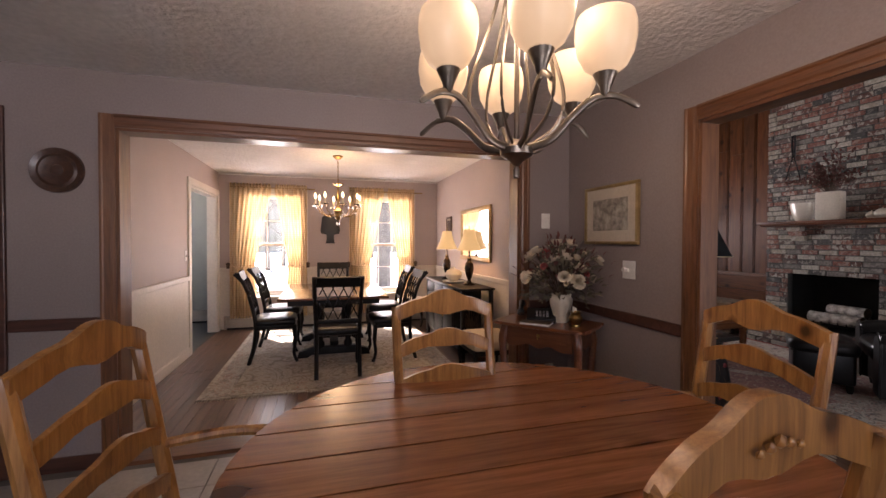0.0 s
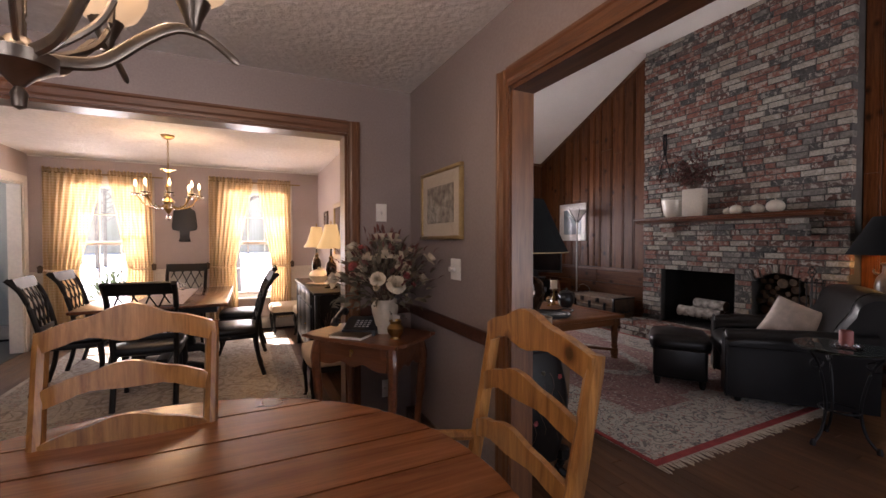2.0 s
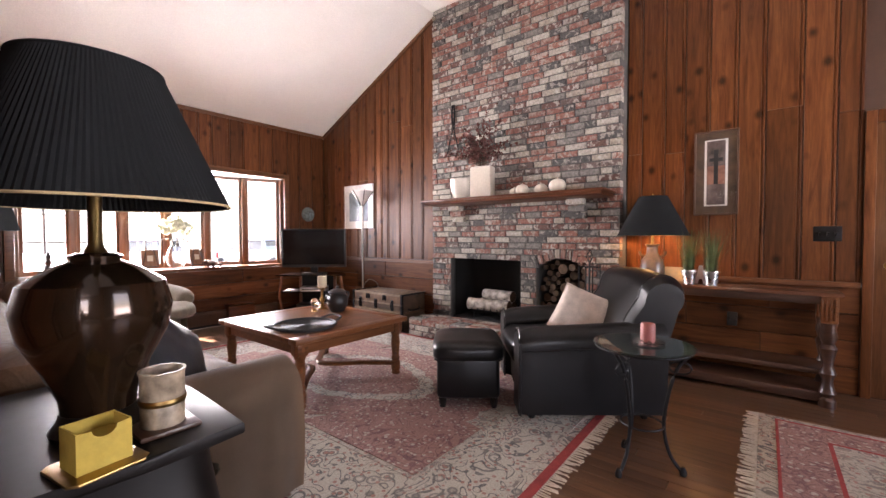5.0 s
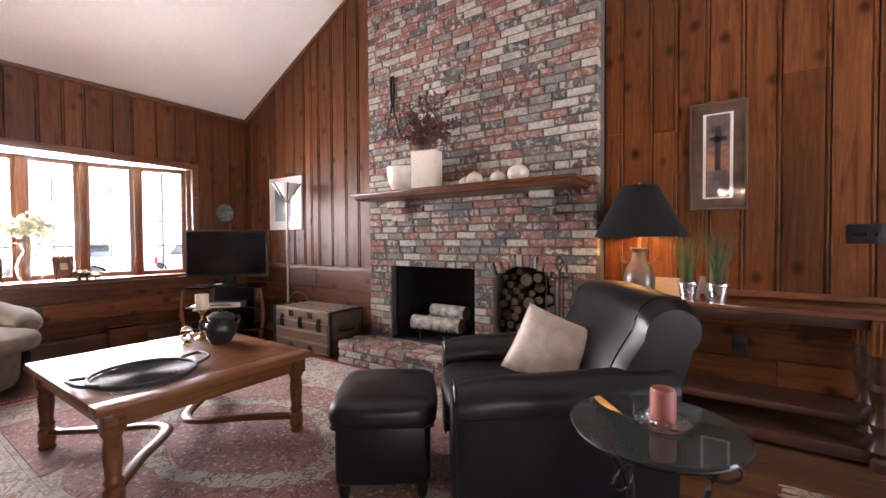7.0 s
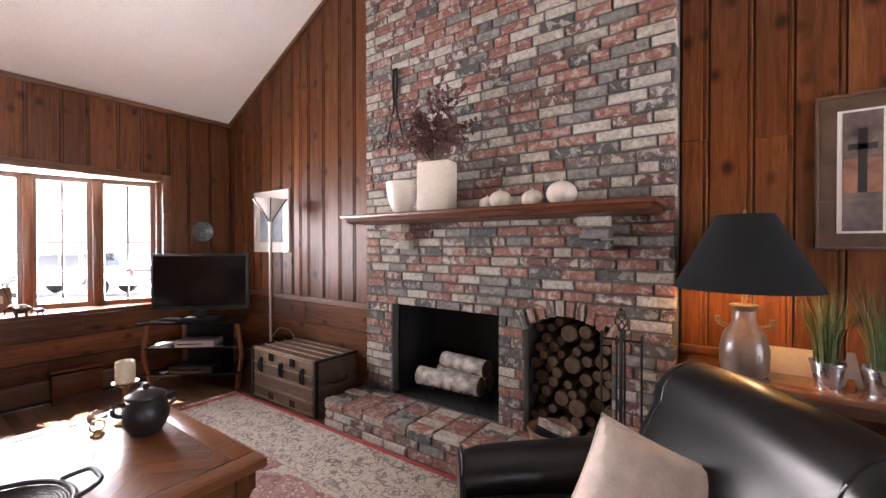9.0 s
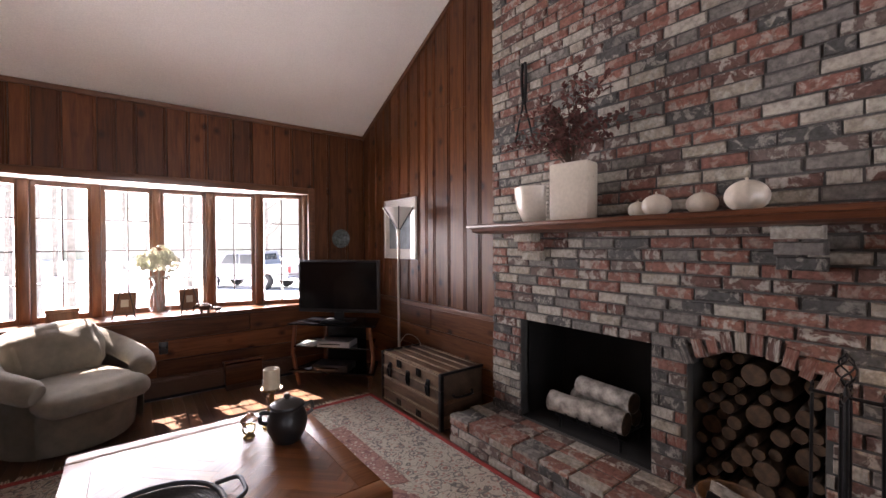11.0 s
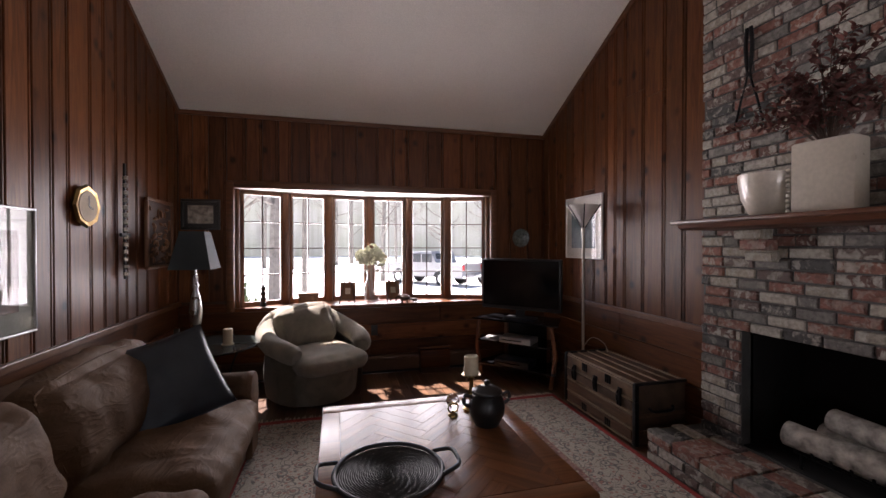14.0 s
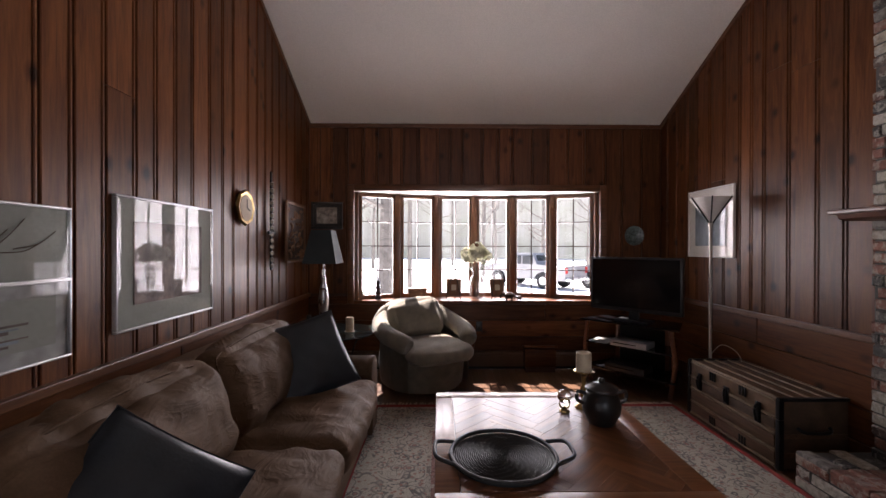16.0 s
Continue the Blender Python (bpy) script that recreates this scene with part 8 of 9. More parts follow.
for r0, r1, flip in ((0.272, 0.135, 0), (0.268, 0.132, 1)):
    lo, hi = [], []
    for i in range(NP):
        a = 2 * math.pi * i / NP
        k = 1 + (0.006 if i % 2 else -0.006)
        lo.append(sh.verts.new((r0 * k * math.cos(a), r0 * k * math.sin(a), 0.512)))
        hi.append(sh.verts.new((r1 * k * math.cos(a), r1 * k * math.sin(a), 0.815)))
    for i in range(NP):
        j = (i + 1) % NP
        sh.faces.new((lo[i], lo[j], hi[j], hi[i]))
part("shade", sh, M["blackshade"], bl, "pleated black fabric shade")
part("lower_rim", tube([(0.273 * math.cos(a), 0.273 * math.sin(a), 0.512) for a in [i * math.pi / 24 for i in range(48)]], 0.003, 6, 1, True), M["shadeliner"], bl)
part("upper_rim", tube([(0.136 * math.cos(a), 0.136 * math.sin(a), 0.815) for a in [i * math.pi / 24 for i in range(48)]], 0.003, 6, 1, True), M["blackshade"], bl)
part("harp", join(tube(smooth_curve([(0.0, -0.02, 0.54), (0, -0.06, 0.62), (0, 0, 0.805), (0, 0.06, 0.62), (0, 0.02, 0.54)], 6), 0.003, 5), tube([(-0.131, 0, 0.805), (0.131, 0, 0.805)], 0.003, 5), lathe([(0.006, 0.815), (0.01, 0.845), (0, 0.86)], 8)), M["brass"], bl)
nh = thing("note_holder", "yellow paper note box on a small brass tray", "note holder", at(2.665, 2.235, LZ, 10))
part("tray", moved(prism([(-0.066, -0.052), (-0.052, -0.066), (0.052, -0.066), (0.066, -0.052), (0.066, 0.052), (0.052, 0.066), (-0.052, 0.066), (-0.066, 0.052)], 0.006, "z", 0.002), at(0, 0, 0.0)), M["brass"], nh)
notch = [(-0.044, 0.006), (0.044, 0.006), (0.044, 0.082)] + [(0.020 * math.cos(a), 0.080 - 0.016 * math.sin(a)) for a in [math.pi * k / 10 for k in range(11)]] + [(-0.044, 0.082)]
part("front_wall", moved(prism(notch, 0.003, "y"), at(0, -0.034, 0)), M["yellow"], nh, smooth=False)
part("back_wall", box(-0.044, 0.044, 0.031, 0.034, 0.006, 0.084), M["yellow"], nh)
for sgn in (-1, 1):
    part("side_wall", box(min(sgn * 0.041, sgn * 0.044), max(sgn * 0.041, sgn * 0.044), -0.031, 0.031, 0.006, 0.083), M["yellow"], nh)
part("note_pad", box(-0.038, 0.038, -0.029, 0.029, 0.006, 0.060, 0.001), M["yellow"], nh, "stack of yellow notes")
cj = thing("candle_jar", "mottled stoneware candle jar on a wooden stand", "candle", at(2.80, 2.315, LZ))
part("stand", box(-0.06, 0.06, -0.06, 0.06, 0, 0.012, 0.004), M["darkwood"], cj)
part("jar", shell([(0.043, 0.012), (0.044, 0.06), (0.041, 0.065), (0.044, 0.07), (0.044, 0.125), (0.047, 0.135)], 0.006, 28), M["stoneware"], cj)
part("collar", lathe([(0.0455, 0.060), (0.0475, 0.064), (0.0475, 0.070), (0.0455, 0.074)], 28, False), M["brass"], cj, "gilded band round the middle")
part("wax", lathe([(0, 0.11), (0.037, 0.11), (0.037, 0.10)], 20), M["wax"], cj)


def sofa():
    Y0, Y1, X0, X1 = 2.95, 5.50, FX + 0.06, 3.52
    t = thing("leather_sofa", "tan leather two-cushion sofa with crumpled cushions", "sofa", at(0, 0, 0))
    L = M["tanleather"]
    part("base", box(X0 + 0.08, X1 - 0.03, Y0 + 0.12, Y1 - 0.12, 0.06, 0.32, 0.02), L, t)
    part("back_frame", moved(cushion(0.24, Y1 - Y0 - 0.04, 0.78, 0.7, 0.06, 16, 0.003, 5), at(X0 + 0.12, (Y0 + Y1) / 2, 0.46)), L, t)
    n, w = 2, (Y1 - Y0 - 0.5) / 2
    for k in range(n):
        y = Y0 + 0.25 + w * (k + 0.5)
        seat = part("seat_cushion", moved(cushion(0.78, w - 0.012, 0.20, 0.75, 0.30, 30, 0.016, k + 10), at(X1 - 0.335, y, 0.40)), L, t, "creased leather seat cushion")
        part("welt", tube([(X1 + 0.048, y - w / 2 + 0.05 + (w - 0.10) * q / 12, 0.452 + 0.004 * math.sin(q * 2.1)) for q in range(13)], 0.005, 6), L, seat)
        tilt = pose(X0 + 0.375, y, 0.675, 0, -19, 0)
        back = part("back_cushion", moved(cushion(0.25, w + 0.03, 0.47, 0.95, 0.50, 30, 0.018, k + 20), tilt), L, t, "slumped leather back cushion")
        part("welt", moved(tube(smooth_curve([(0.085, -w / 2 + 0.02, -0.12), (0.075, -w / 2 + 0.03, 0.16), (0.07, -w / 2 + 0.12, 0.225), (0.075, 0, 0.25), (0.07, w / 2 - 0.12, 0.225), (0.075, w / 2 - 0.03, 0.16), (0.085, w / 2 - 0.02, -0.12)], 6), 0.006, 6), tilt), L, back)
    for s, y in ((-1, Y0 + 0.12), (1, Y1 - 0.12)):
        def arm_fn(u, v, y=y):
            x = X0 + 0.1 + (X1 - X0 - 0.10) * u
            r = 0.125
            a = -0.5 + v * (math.pi + 1.0)
            if v < 0.001:
                return (x, y + 0.11, 0.06)
            if v > 0.999:
                return (x, y - 0.11, 0.06)
            return (x, y + r * math.cos(a), 0.50 + r * 0.95 * math.sin(a) + 0.006 * noise.noise(Vector((x * 6, a * 2, y))))
        arm = part("arm", solid_sheet(12, 18, arm_fn, 0.015), L, t, "rolled arm")
        out = [(y + 0.11, 0.06)] + [(y + 0.125 * math.cos(-0.5 + k / 16 * (math.pi + 1.0)), 0.50 + 0.119 * math.sin(-0.5 + k / 16 * (math.pi + 1.0))) for k in range(17)] + [(y - 0.11, 0.06)]
        part("arm_front", moved(prism(out, 0.05, "x", 0.014), at(X1 - 0.04, 0, 0)), L, arm)
        for x in (X0 + 0.15, X1 - 0.08):
            part("foot", moved(lathe([(0.025, 0), (0.032, 0.065)], 10), at(x, y)), M["blackwood"], t)

    return t


sofa()


def throw_fn(u, v):
    """A cloth over the near arm of the sofa."""
    y, r = 3.07, 0.145
    x = 2.95 + 0.60 * u + 0.01 * math.sin(v * 9)
    L = v * 1.35
    if L < 0.45:
        return (x, y - r - 0.012 * math.sin(u * 18) - 0.01, 0.05 + L)
    if L < 0.90:
        a = math.pi - (L - 0.45) / 0.45 * math.pi
        return (x, y + r * math.cos(a), 0.50 + r * math.sin(a))
    return (x, y + r + 0.0 * u, 0.50 - (L - 0.90) * 0.25)


tc = thing("throw_blanket", "beige cloth throw draped over the sofa arm", "blanket")
part("cloth", solid_sheet(40, 36, throw_fn, 0.006), M["tanfabric"], tc)
pillow("throw_pillow", "dark blue satin pillow leaning against the sofa arm", 0.54, pose(3.15, 4.95, 0.72, 0, 0, 24) @ pose(0, 0, 0, -34) @ pose(0, 0, 0, 0, -16, 0), M["bluepillow"], 6)
pillow("throw_pillow", "dark blue satin pillow slumped on the sofa", 0.48, pose(3.15, 3.42, 0.67, 0, 0, 46) @ pose(0, 0, 0, -36) @ pose(0, 0, 0, 0, 44, 0), M["bluepillow"], 8)


def tub_chair():
    t = thing("tub_armchair", "beige upholstered swivel armchair with a loose back pillow", "armchair", at(3.86, 6.60, 0, 208))
    L = M["linen"]
    # front towards +y
    part("base", lathe([(0.385, 0.02), (0.41, 0.05), (0.425, 0.2), (0.425, 0.30), (0.40, 0.34), (0, 0.34)], 36), L, t)
    part("swivel_plinth", lathe([(0, 0), (0.3, 0), (0.3, 0.035), (0, 0.035)], 24), M["blackwood"], t)
    seat_bm = cushion(0.66, 0.78, 0.17, 0.9, 0.35, 16, 0.010, 4)
    part("seat", moved(seat_bm, at(0, 0.13, 0.405)), L, t, "plump seat cushion")

    rail = smooth_curve([(-0.33, 0.36, 0.50), (-0.40, 0.22, 0.545), (-0.435, 0.0, 0.575), (-0.40, -0.22, 0.64), (-0.24, -0.37, 0.74), (0.0, -0.42, 0.775), (0.24, -0.37, 0.74), (0.40, -0.22, 0.64), (0.435, 0.0, 0.575), (0.40, 0.22, 0.545), (0.33, 0.36, 0.50)], 5)
    girth = [0.065, 0.082] + [0.092] * (len(rail) - 4) + [0.082, 0.065]
    part("arm_roll", tube(rail, girth, 14), L, t, "rolled arms and back in one")

    def wall(u, v):
        p = rail[round(u * (len(rail) - 1))]
        k = 1.0 + 0.04 * math.sin(math.pi * min(v * 1.3, 1))
        return (p.x * k, p.y * k if p.y < 0.2 else p.y * 0.96, 0.05 + (p.z - 0.05) * v)
    part("wrap_back", solid_sheet(len(rail) - 1, 8, wall, 0.06), L, t, "upholstered outside of the arms and back")
    part("back_pillow", moved(cushion(0.56, 0.20, 0.40, 0.6, 0.5, 14, 0.014, 9), pose(0.02, -0.17, 0.655, 20, 6, 0)), L, t, "loose back pillow")


tub_chair()
glass_side_table("glass_side_table", "round glass side table with curved iron legs behind the sofa", at(2.97, 6.36), 0.42, 0.61)
sl = thing("silver_lamp", "silver baluster lamp with a dark square shade", "lamp", at(2.82, 6.52, 0.611) @ Matrix.Diagonal((1, 1, 0.955, 1)))
part("base", lathe([(0, 0), (0.06, 0), (0.062, 0.012), (0.03, 0.03), (0.022, 0.08), (0.045, 0.16), (0.055, 0.30), (0.04, 0.42), (0.02, 0.50), (0.028, 0.54), (0.012, 0.57), (0.011, 0.70)], 24), M["chrome"], sl)
part("scroll_arms", join(*[tube(smooth_curve([(0.02, s * 0.0, 0.52), (0.0, s * 0.05, 0.56), (0, s * 0.055, 0.62), (0, s * 0.03, 0.64)], 4), 0.005, 6) for s in (-1, 1)]), M["chrome"], sl)
sq = bmesh.new()
for a_, b_, zz_ in ((0.17, 0.10, 0.0),):
    bot = [sq.verts.new((x * a_, y * a_, 0.70)) for x, y in ((-1, -1), (1, -1), (1, 1), (-1, 1))]
    top_ = [sq.verts.new((x * b_, y * b_, 1.06)) for x, y in ((-1, -1), (1, -1), (1, 1), (-1, 1))]
    for i in range(4):
        sq.faces.new((bot[i], bot[(i + 1) % 4], top_[(i + 1) % 4], top_[i]))
bmesh.ops.solidify(sq, geom=sq.faces[:] + sq.edges[:] + sq.verts[:], thickness=0.004)
part("shade", sq, M["shadeslate"], sl, "square tapered shade")
tcn = thing("pillar_candle", "ivory pillar candle on the glass side table", "candle", at(3.14, 6.30, 0.611))
part("holder", lathe([(0, 0), (0.05, 0), (0.055, 0.01), (0, 0.008)], 16), M["ivory"], tcn)
part("candle", lathe([(0, 0.008), (0.04, 0.008), (0.04, 0.14), (0.03, 0.145), (0, 0.135)], 20), M["wax"], tcn)
hp = thing("cordless_phone", "black cordless handset standing on the glass table", "telephone", at(2.74, 6.27, 0.611))
part("cradle", box(-0.04, 0.04, -0.04, 0.04, 0, 0.03, 0.008), M["phone"], hp)
part("handset", moved(box(-0.022, 0.022, -0.012, 0.012, 0.02, 0.17, 0.008), pose(0, 0, 0, -8)), M["phone"], hp)

# pictures on the sofa wall
LW = FX + 0.026
wall_picture("framed_photograph", "large glazed picture in a pale mat reflecting the window", 0.82, 0.66, pose(LW, 4.59, 1.365, 0, 0, 90), M["silverbox"], 0.012, 0.11, M["greymat"], M["artdark"])
fd = wall_picture("framed_drawing", "pale botanical drawing in a thin frame", 0.62, 0.30, pose(LW, 3.64, 1.455, 0, 0, 90), M["silverbox"], 0.01, 0.02, M["greymat"], M["greymat"])
for k in range(7):
    bend = 0.05 * math.sin(k * 2.1)
    part("ink_stroke", tube(smooth_curve([(-0.22 + 0.05 * k, 0.004, -0.09 + 0.012 * k), (-0.16 + 0.055 * k, 0.004, bend * 0.6), (-0.12 + 0.06 * k, 0.004, 0.05 + bend)], 4), 0.002, 4), M["twig"], fd)
wall_picture("framed_drawing", "grey seascape drawing in a grey mat", 0.66, 0.32, pose(LW, 3.62, 1.16, 0, 0, 90), M["silverbox"], 0.01, 0.055, M["sea"], M["greymat"])
sea_pic = bpy.data.objects["framed_drawing.001"]
for k in range(9):
    part("wash_stroke", box(-0.20 + 0.02 * (k * 7 % 5), 0.05 + 0.035 * (k * 5 % 4), 0.0062, 0.0075, -0.085 + 0.012 * k, -0.079 + 0.012 * k + 0.003 * (k % 3)), M["artdark"] if k % 2 else M["artblue"], sea_pic, smooth=False)
part("wash_sail", prism([(-0.14, 0.03), (-0.06, 0.03), (-0.075, 0.085)], 0.001, "y"), M["paper"], sea_pic, "", at(0, 0.0065, 0), smooth=False)
oc = thing("wall_clock", "small octagonal brass wall clock", "clock", pose(LW - 0.02, 5.45, 1.75, 0, 0, 90) @ Matrix.Diagonal((1.25, 1.0, 1.25, 1)))
part("case", moved(lathe([(0, 0.0), (0.10, 0.0), (0.115, 0.02), (0.105, 0.035), (0.085, 0.03), (0, 0.03)], 8), pose(0, 0, 0, 90)), M["brass"], oc, smooth=False)
part("dial", moved(lathe([(0, 0.034), (0.08, 0.034), (0.08, 0.03)], 24), pose(0, 0, 0, 90)), M["matboard"], oc)
part("hand", box(-0.004, 0.004, -0.038, -0.036, 0, 0.055), M["iron"], oc)
part("hand", moved(box(-0.004, 0.004, -0.038, -0.036, 0, 0.04), pose(0, 0, 0, 0, 110, 0)), M["iron"], oc)
sw = thing("carved_hanging", "long carved dark wooden wall hanging", "wall ornament", pose(LW + 0.004, 5.92, 1.68, 0, 0, 90))
part("shaft", box(-0.016, 0.016, -0.014, 0.0, -0.44, 0.44, 0.005), M["iron"], sw)
for k in range(14):
    part("bead", moved(lathe([(0, -0.025), (0.02, -0.012), (0.02, 0.012), (0, 0.025)], 8), at(0, -0.012, -0.40 + 0.056 * k)), M["pewter"], sw)
part("cross_piece", box(-0.07, 0.07, -0.02, 0, -0.12, -0.09, 0.006), M["iron"], sw)
cp = thing("wood_carving", "carved wooden relief hung on the pine wall", "carving", pose(LW + 0.016, 6.58, 1.60, 0, 0, 90))
part("frame", frame_ring(0.56, 0.62, 0.03, 0.03), M["carved"], cp)
part("backing", box(-0.25, 0.25, 0.016, 0.03, -0.28, 0.28), M["pinedark"], cp)
rel = bmesh.new()
rr = random.Random(31)
for k in range(44):
    b = bmesh.new()
    bmesh.ops.create_icosphere(b, subdivisions=1, radius=rr.uniform(0.024, 0.055))
    rel = join(rel, moved(b, pose(rr.uniform(-0.22, 0.22), 0.012, rr.uniform(-0.25, 0.25), 0, rr.uniform(0, 180), 0) @ Matrix.Diagonal((1, 0.45, 0.36, 1))))
part("relief", rel, M["carved"], cp, "deeply carved leaves")["kind"] = "stuff"
wall_picture("dark_picture", "small dark framed picture beside the bow window", 0.37, 0.32, pose(2.70, FY - 0.026, 1.82), M["darkframe"], 0.03, 0.035, M["darkframe"], M["engraving"])

# on the window seat
WS = WB
fvs = thing("hydrangea_vase", "clear glass vase with white hydrangea heads on the window seat", "flowers", at(4.49, 7.25, WS) @ Matrix.Scale(1.3, 4))
part("vase", shell([(0.05, 0.0), (0.075, 0.05), (0.085, 0.12), (0.06, 0.2), (0.04, 0.24), (0.058, 0.29)], 0.004, 28), M["pane"], fvs)
rr = random.Random(12)
for k in range(7):
    a, e = k * 0.9, (0.1 if k else 1.5)
    p = Vector((0.095 * math.cos(a), 0.095 * math.sin(a), 0.40 + 0.02 * (k % 2))) if k else Vector((0, 0, 0.47))
    head = bmesh.new()
    for q in range(34):
        d = Vector((rr.gauss(0, 1), rr.gauss(0, 1), rr.gauss(0, 1) + 0.3)).normalized()
        head = join(head, moved(blossom(0.029, 4, q, 0.3), Matrix.Translation(d * 0.062) @ d.to_track_quat("Z", "Y").to_matrix().to_4x4()))
    part("hydrangea_head", head, M["petalwhite"], fvs, "", Matrix.Translation(p))
part("stem", join(*[tube([(0.02 * math.cos(k), 0.02 * math.sin(k), 0.02), (0.06 * math.cos(k * 0.9), 0.06 * math.sin(k * 0.9), 0.38)], 0.003, 5) for k in range(6)]), M["leafgreen"], fvs)
part("leaves", join(*[moved(leaf(0.09, 0.04), pose(0.05 * math.cos(k), 0.05 * math.sin(k), 0.30, 0, 20, math.degrees(k))) for k in range(6)]), M["leafgreen"], fvs)


def easel(x, y, turn):
    t = thing("mini_easel", "small picture on a dark table easel on the window seat", "picture", pose(x, y, WS, 0, 0, turn), "easels on the window seat")
    part("picture", moved(box(-0.09, 0.09, -0.006, 0.006, 0.04, 0.25, 0.003), pose(0, 0, 0, -12)), M["carved"], t)
    part("label", moved(box(-0.03, 0.03, -0.009, -0.006, 0.11, 0.18), pose(0, 0, 0, -12)), M["matboard"], t)
    for s in (-1, 1):
        part("leg", tube([(s * 0.09, -0.03, 0), (s * 0.03, 0.05, 0.28)], 0.006, 6), M["darkwood"], t)
    part("back_leg", tube([(0, 0.12, 0), (0, 0.05, 0.27)], 0.006, 6), M["darkwood"], t)
    part("ledge", box(-0.09, 0.09, -0.03, 0.0, 0.035, 0.045, 0.002), M["darkwood"], t)


easel(4.20, 7.22, -8)
easel(4.74, 7.22, 10)


def elephant(x, y, s, turn):
    bm = cushion(0.10, 0.055, 0.06, 0.9, 0.4, 6)
    moved(bm, at(0, 0, 0.062))
    for a in (-0.03, 0.03):
        for b in (-0.016, 0.016):
            bm = join(bm, moved(lathe([(0.011, 0), (0.01, 0.05)], 8), at(a, b)))
    hd = bmesh.new()
    bmesh.ops.create_icosphere(hd, subdivisions=2, radius=0.026)
    bm = join(bm, moved(hd, at(0.062, 0, 0.08)), tube(smooth_curve([(0.08, 0, 0.08), (0.10, 0, 0.06), (0.10, 0, 0.03), (0.112, 0, 0.02)], 4), [0.01] * 6 + [0.006] * 7, 6))
    for b in (-1, 1):
        bm = join(bm, moved(leaf(0.035, 0.035), pose(0.055, b * 0.022, 0.085, 0, 20, 90 * b + 60)))
    solo("elephant_figurine", bm, M["darkwood"], "small carved wooden elephant on the window seat", "figurine", pose(x, y, WS, 0, 0, turn) @ Matrix.Scale(s, 4))


elephant(4.86, 7.12, 1.0, 170)
elephant(4.98, 7.13, 0.55, 170)
bx = thing("wooden_box", "small carved wooden box on the window seat", "box", at(3.76, 7.28, WS, 4))
part("body", box(-0.11, 0.11, -0.06, 0.06, 0, 0.10, 0.004), M["carved"], bx)
part("lid", box(-0.115, 0.115, -0.065, 0.065, 0.102, 0.135, 0.006), M["carved"], bx)
tw2 = solo("tower_figurine", lathe([(0, 0), (0.04, 0), (0.035, 0.03), (0.02, 0.05), (0.036, 0.08), (0.02, 0.11), (0.034, 0.14), (0.018, 0.17), (0.03, 0.20), (0.014, 0.23), (0.0, 0.26)], 14), M["blackpot"], "dark stacked stone figurine on the window seat", "figurine", at(3.28, 7.24, WS))
hb = thing("heater_box", "small pine cover box over the heater valve", "box", at(5.20, FY - 0.085, 0))
part("body", box(-0.18, 0.18, -0.05, 0.08, 0.06, 0.27, 0.006), M["pine_h"], hb)
part("lid", moved(box(-0.19, 0.19, -0.08, 0.08, 0, 0.02, 0.004), pose(0, 0.0, 0.28, -12)), M["pine_h"], hb)
part("foot", box(-0.17, 0.17, -0.04, 0.08, 0.0, 0.06), M["pinedark"], hb)

# ceiling downlights
for x, y in ((5.45, 4.13), (3.6, 4.13), (5.45, 1.2)):
    t = thing("recessed_downlight", "lit recessed ceiling downlight", "ceiling light", at(x, y, FZ), "downlights in the vault")
    part("trim_ring", lathe([(0.055, -0.004), (0.085, -0.006), (0.09, 0.0), (0.055, 0.0)], 28, False), M["white"], t)
    part("lens", lathe([(0, -0.002), (0.056, -0.002), (0.056, 0.0)], 24), M["downlight"], t)


# ---- outside ----
GZ = -0.55
gm = bmesh.new()
bmesh.ops.create_grid(gm, x_segments=60, y_segments=60, size=1.0)
for v in gm.verts:
    x, y = v.co.x * 700, v.co.y * 700
    v.co = Vector((math.copysign(abs(v.co.x) ** 2.2 * 700, v.co.x), math.copysign(abs(v.co.y) ** 2.2 * 700, v.co.y) + 5, GZ))
    if v.co.y > 12:
        v.co.z += 0.25 * noise.noise(Vector((v.co.x * 0.12, v.co.y * 0.12, 0)))
structure("ground", gm, M["snow"], "snow-covered yard", True)
rt = random.Random(77)


def bare_tree(x, y, h, r):
    t = thing("bare_tree", "tall leafless tree standing in the snow", "tree", at(x, y, GZ - 0.2), "trees in the yard")
    sway = rt.uniform(-0.3, 0.3)
    part("trunk", tube(smooth_curve([(0, 0, 0), (sway * 0.3, 0, h * 0.3), (sway, 0.1, h * 0.65), (sway * 1.4, 0, h)], 4), [r * (1 - 0.07 * k) for k in range(13)], 9), M["treebark"], t)
    limbs = bmesh.new()
    for k in range(16):
        z = h * rt.uniform(0.22, 0.95)
        a, L = rt.uniform(0, 6.28), h * rt.uniform(0.08, 0.2)
        p0 = Vector((sway * z / h, 0, z))
        d = Vector((math.cos(a), math.sin(a), rt.uniform(0.2, 0.9)))
        limbs = join(limbs, tube([p0, p0 + d * L * 0.5, p0 + d * L + Vector((0, 0, 0.12 * L))], [r * 0.28, r * 0.18, 0.012], 5))
        for q in range(3):
            e = d + Vector((rt.uniform(-0.7, 0.7), rt.uniform(-0.7, 0.7), rt.uniform(-0.1, 0.6)))
            s0 = p0 + d * L * rt.uniform(0.4, 0.9)
            limbs = join(limbs, tube([s0, s0 + e * L * 0.45], [r * 0.1, 0.006], 4))
    part("limbs", limbs, M["treebark"], t)


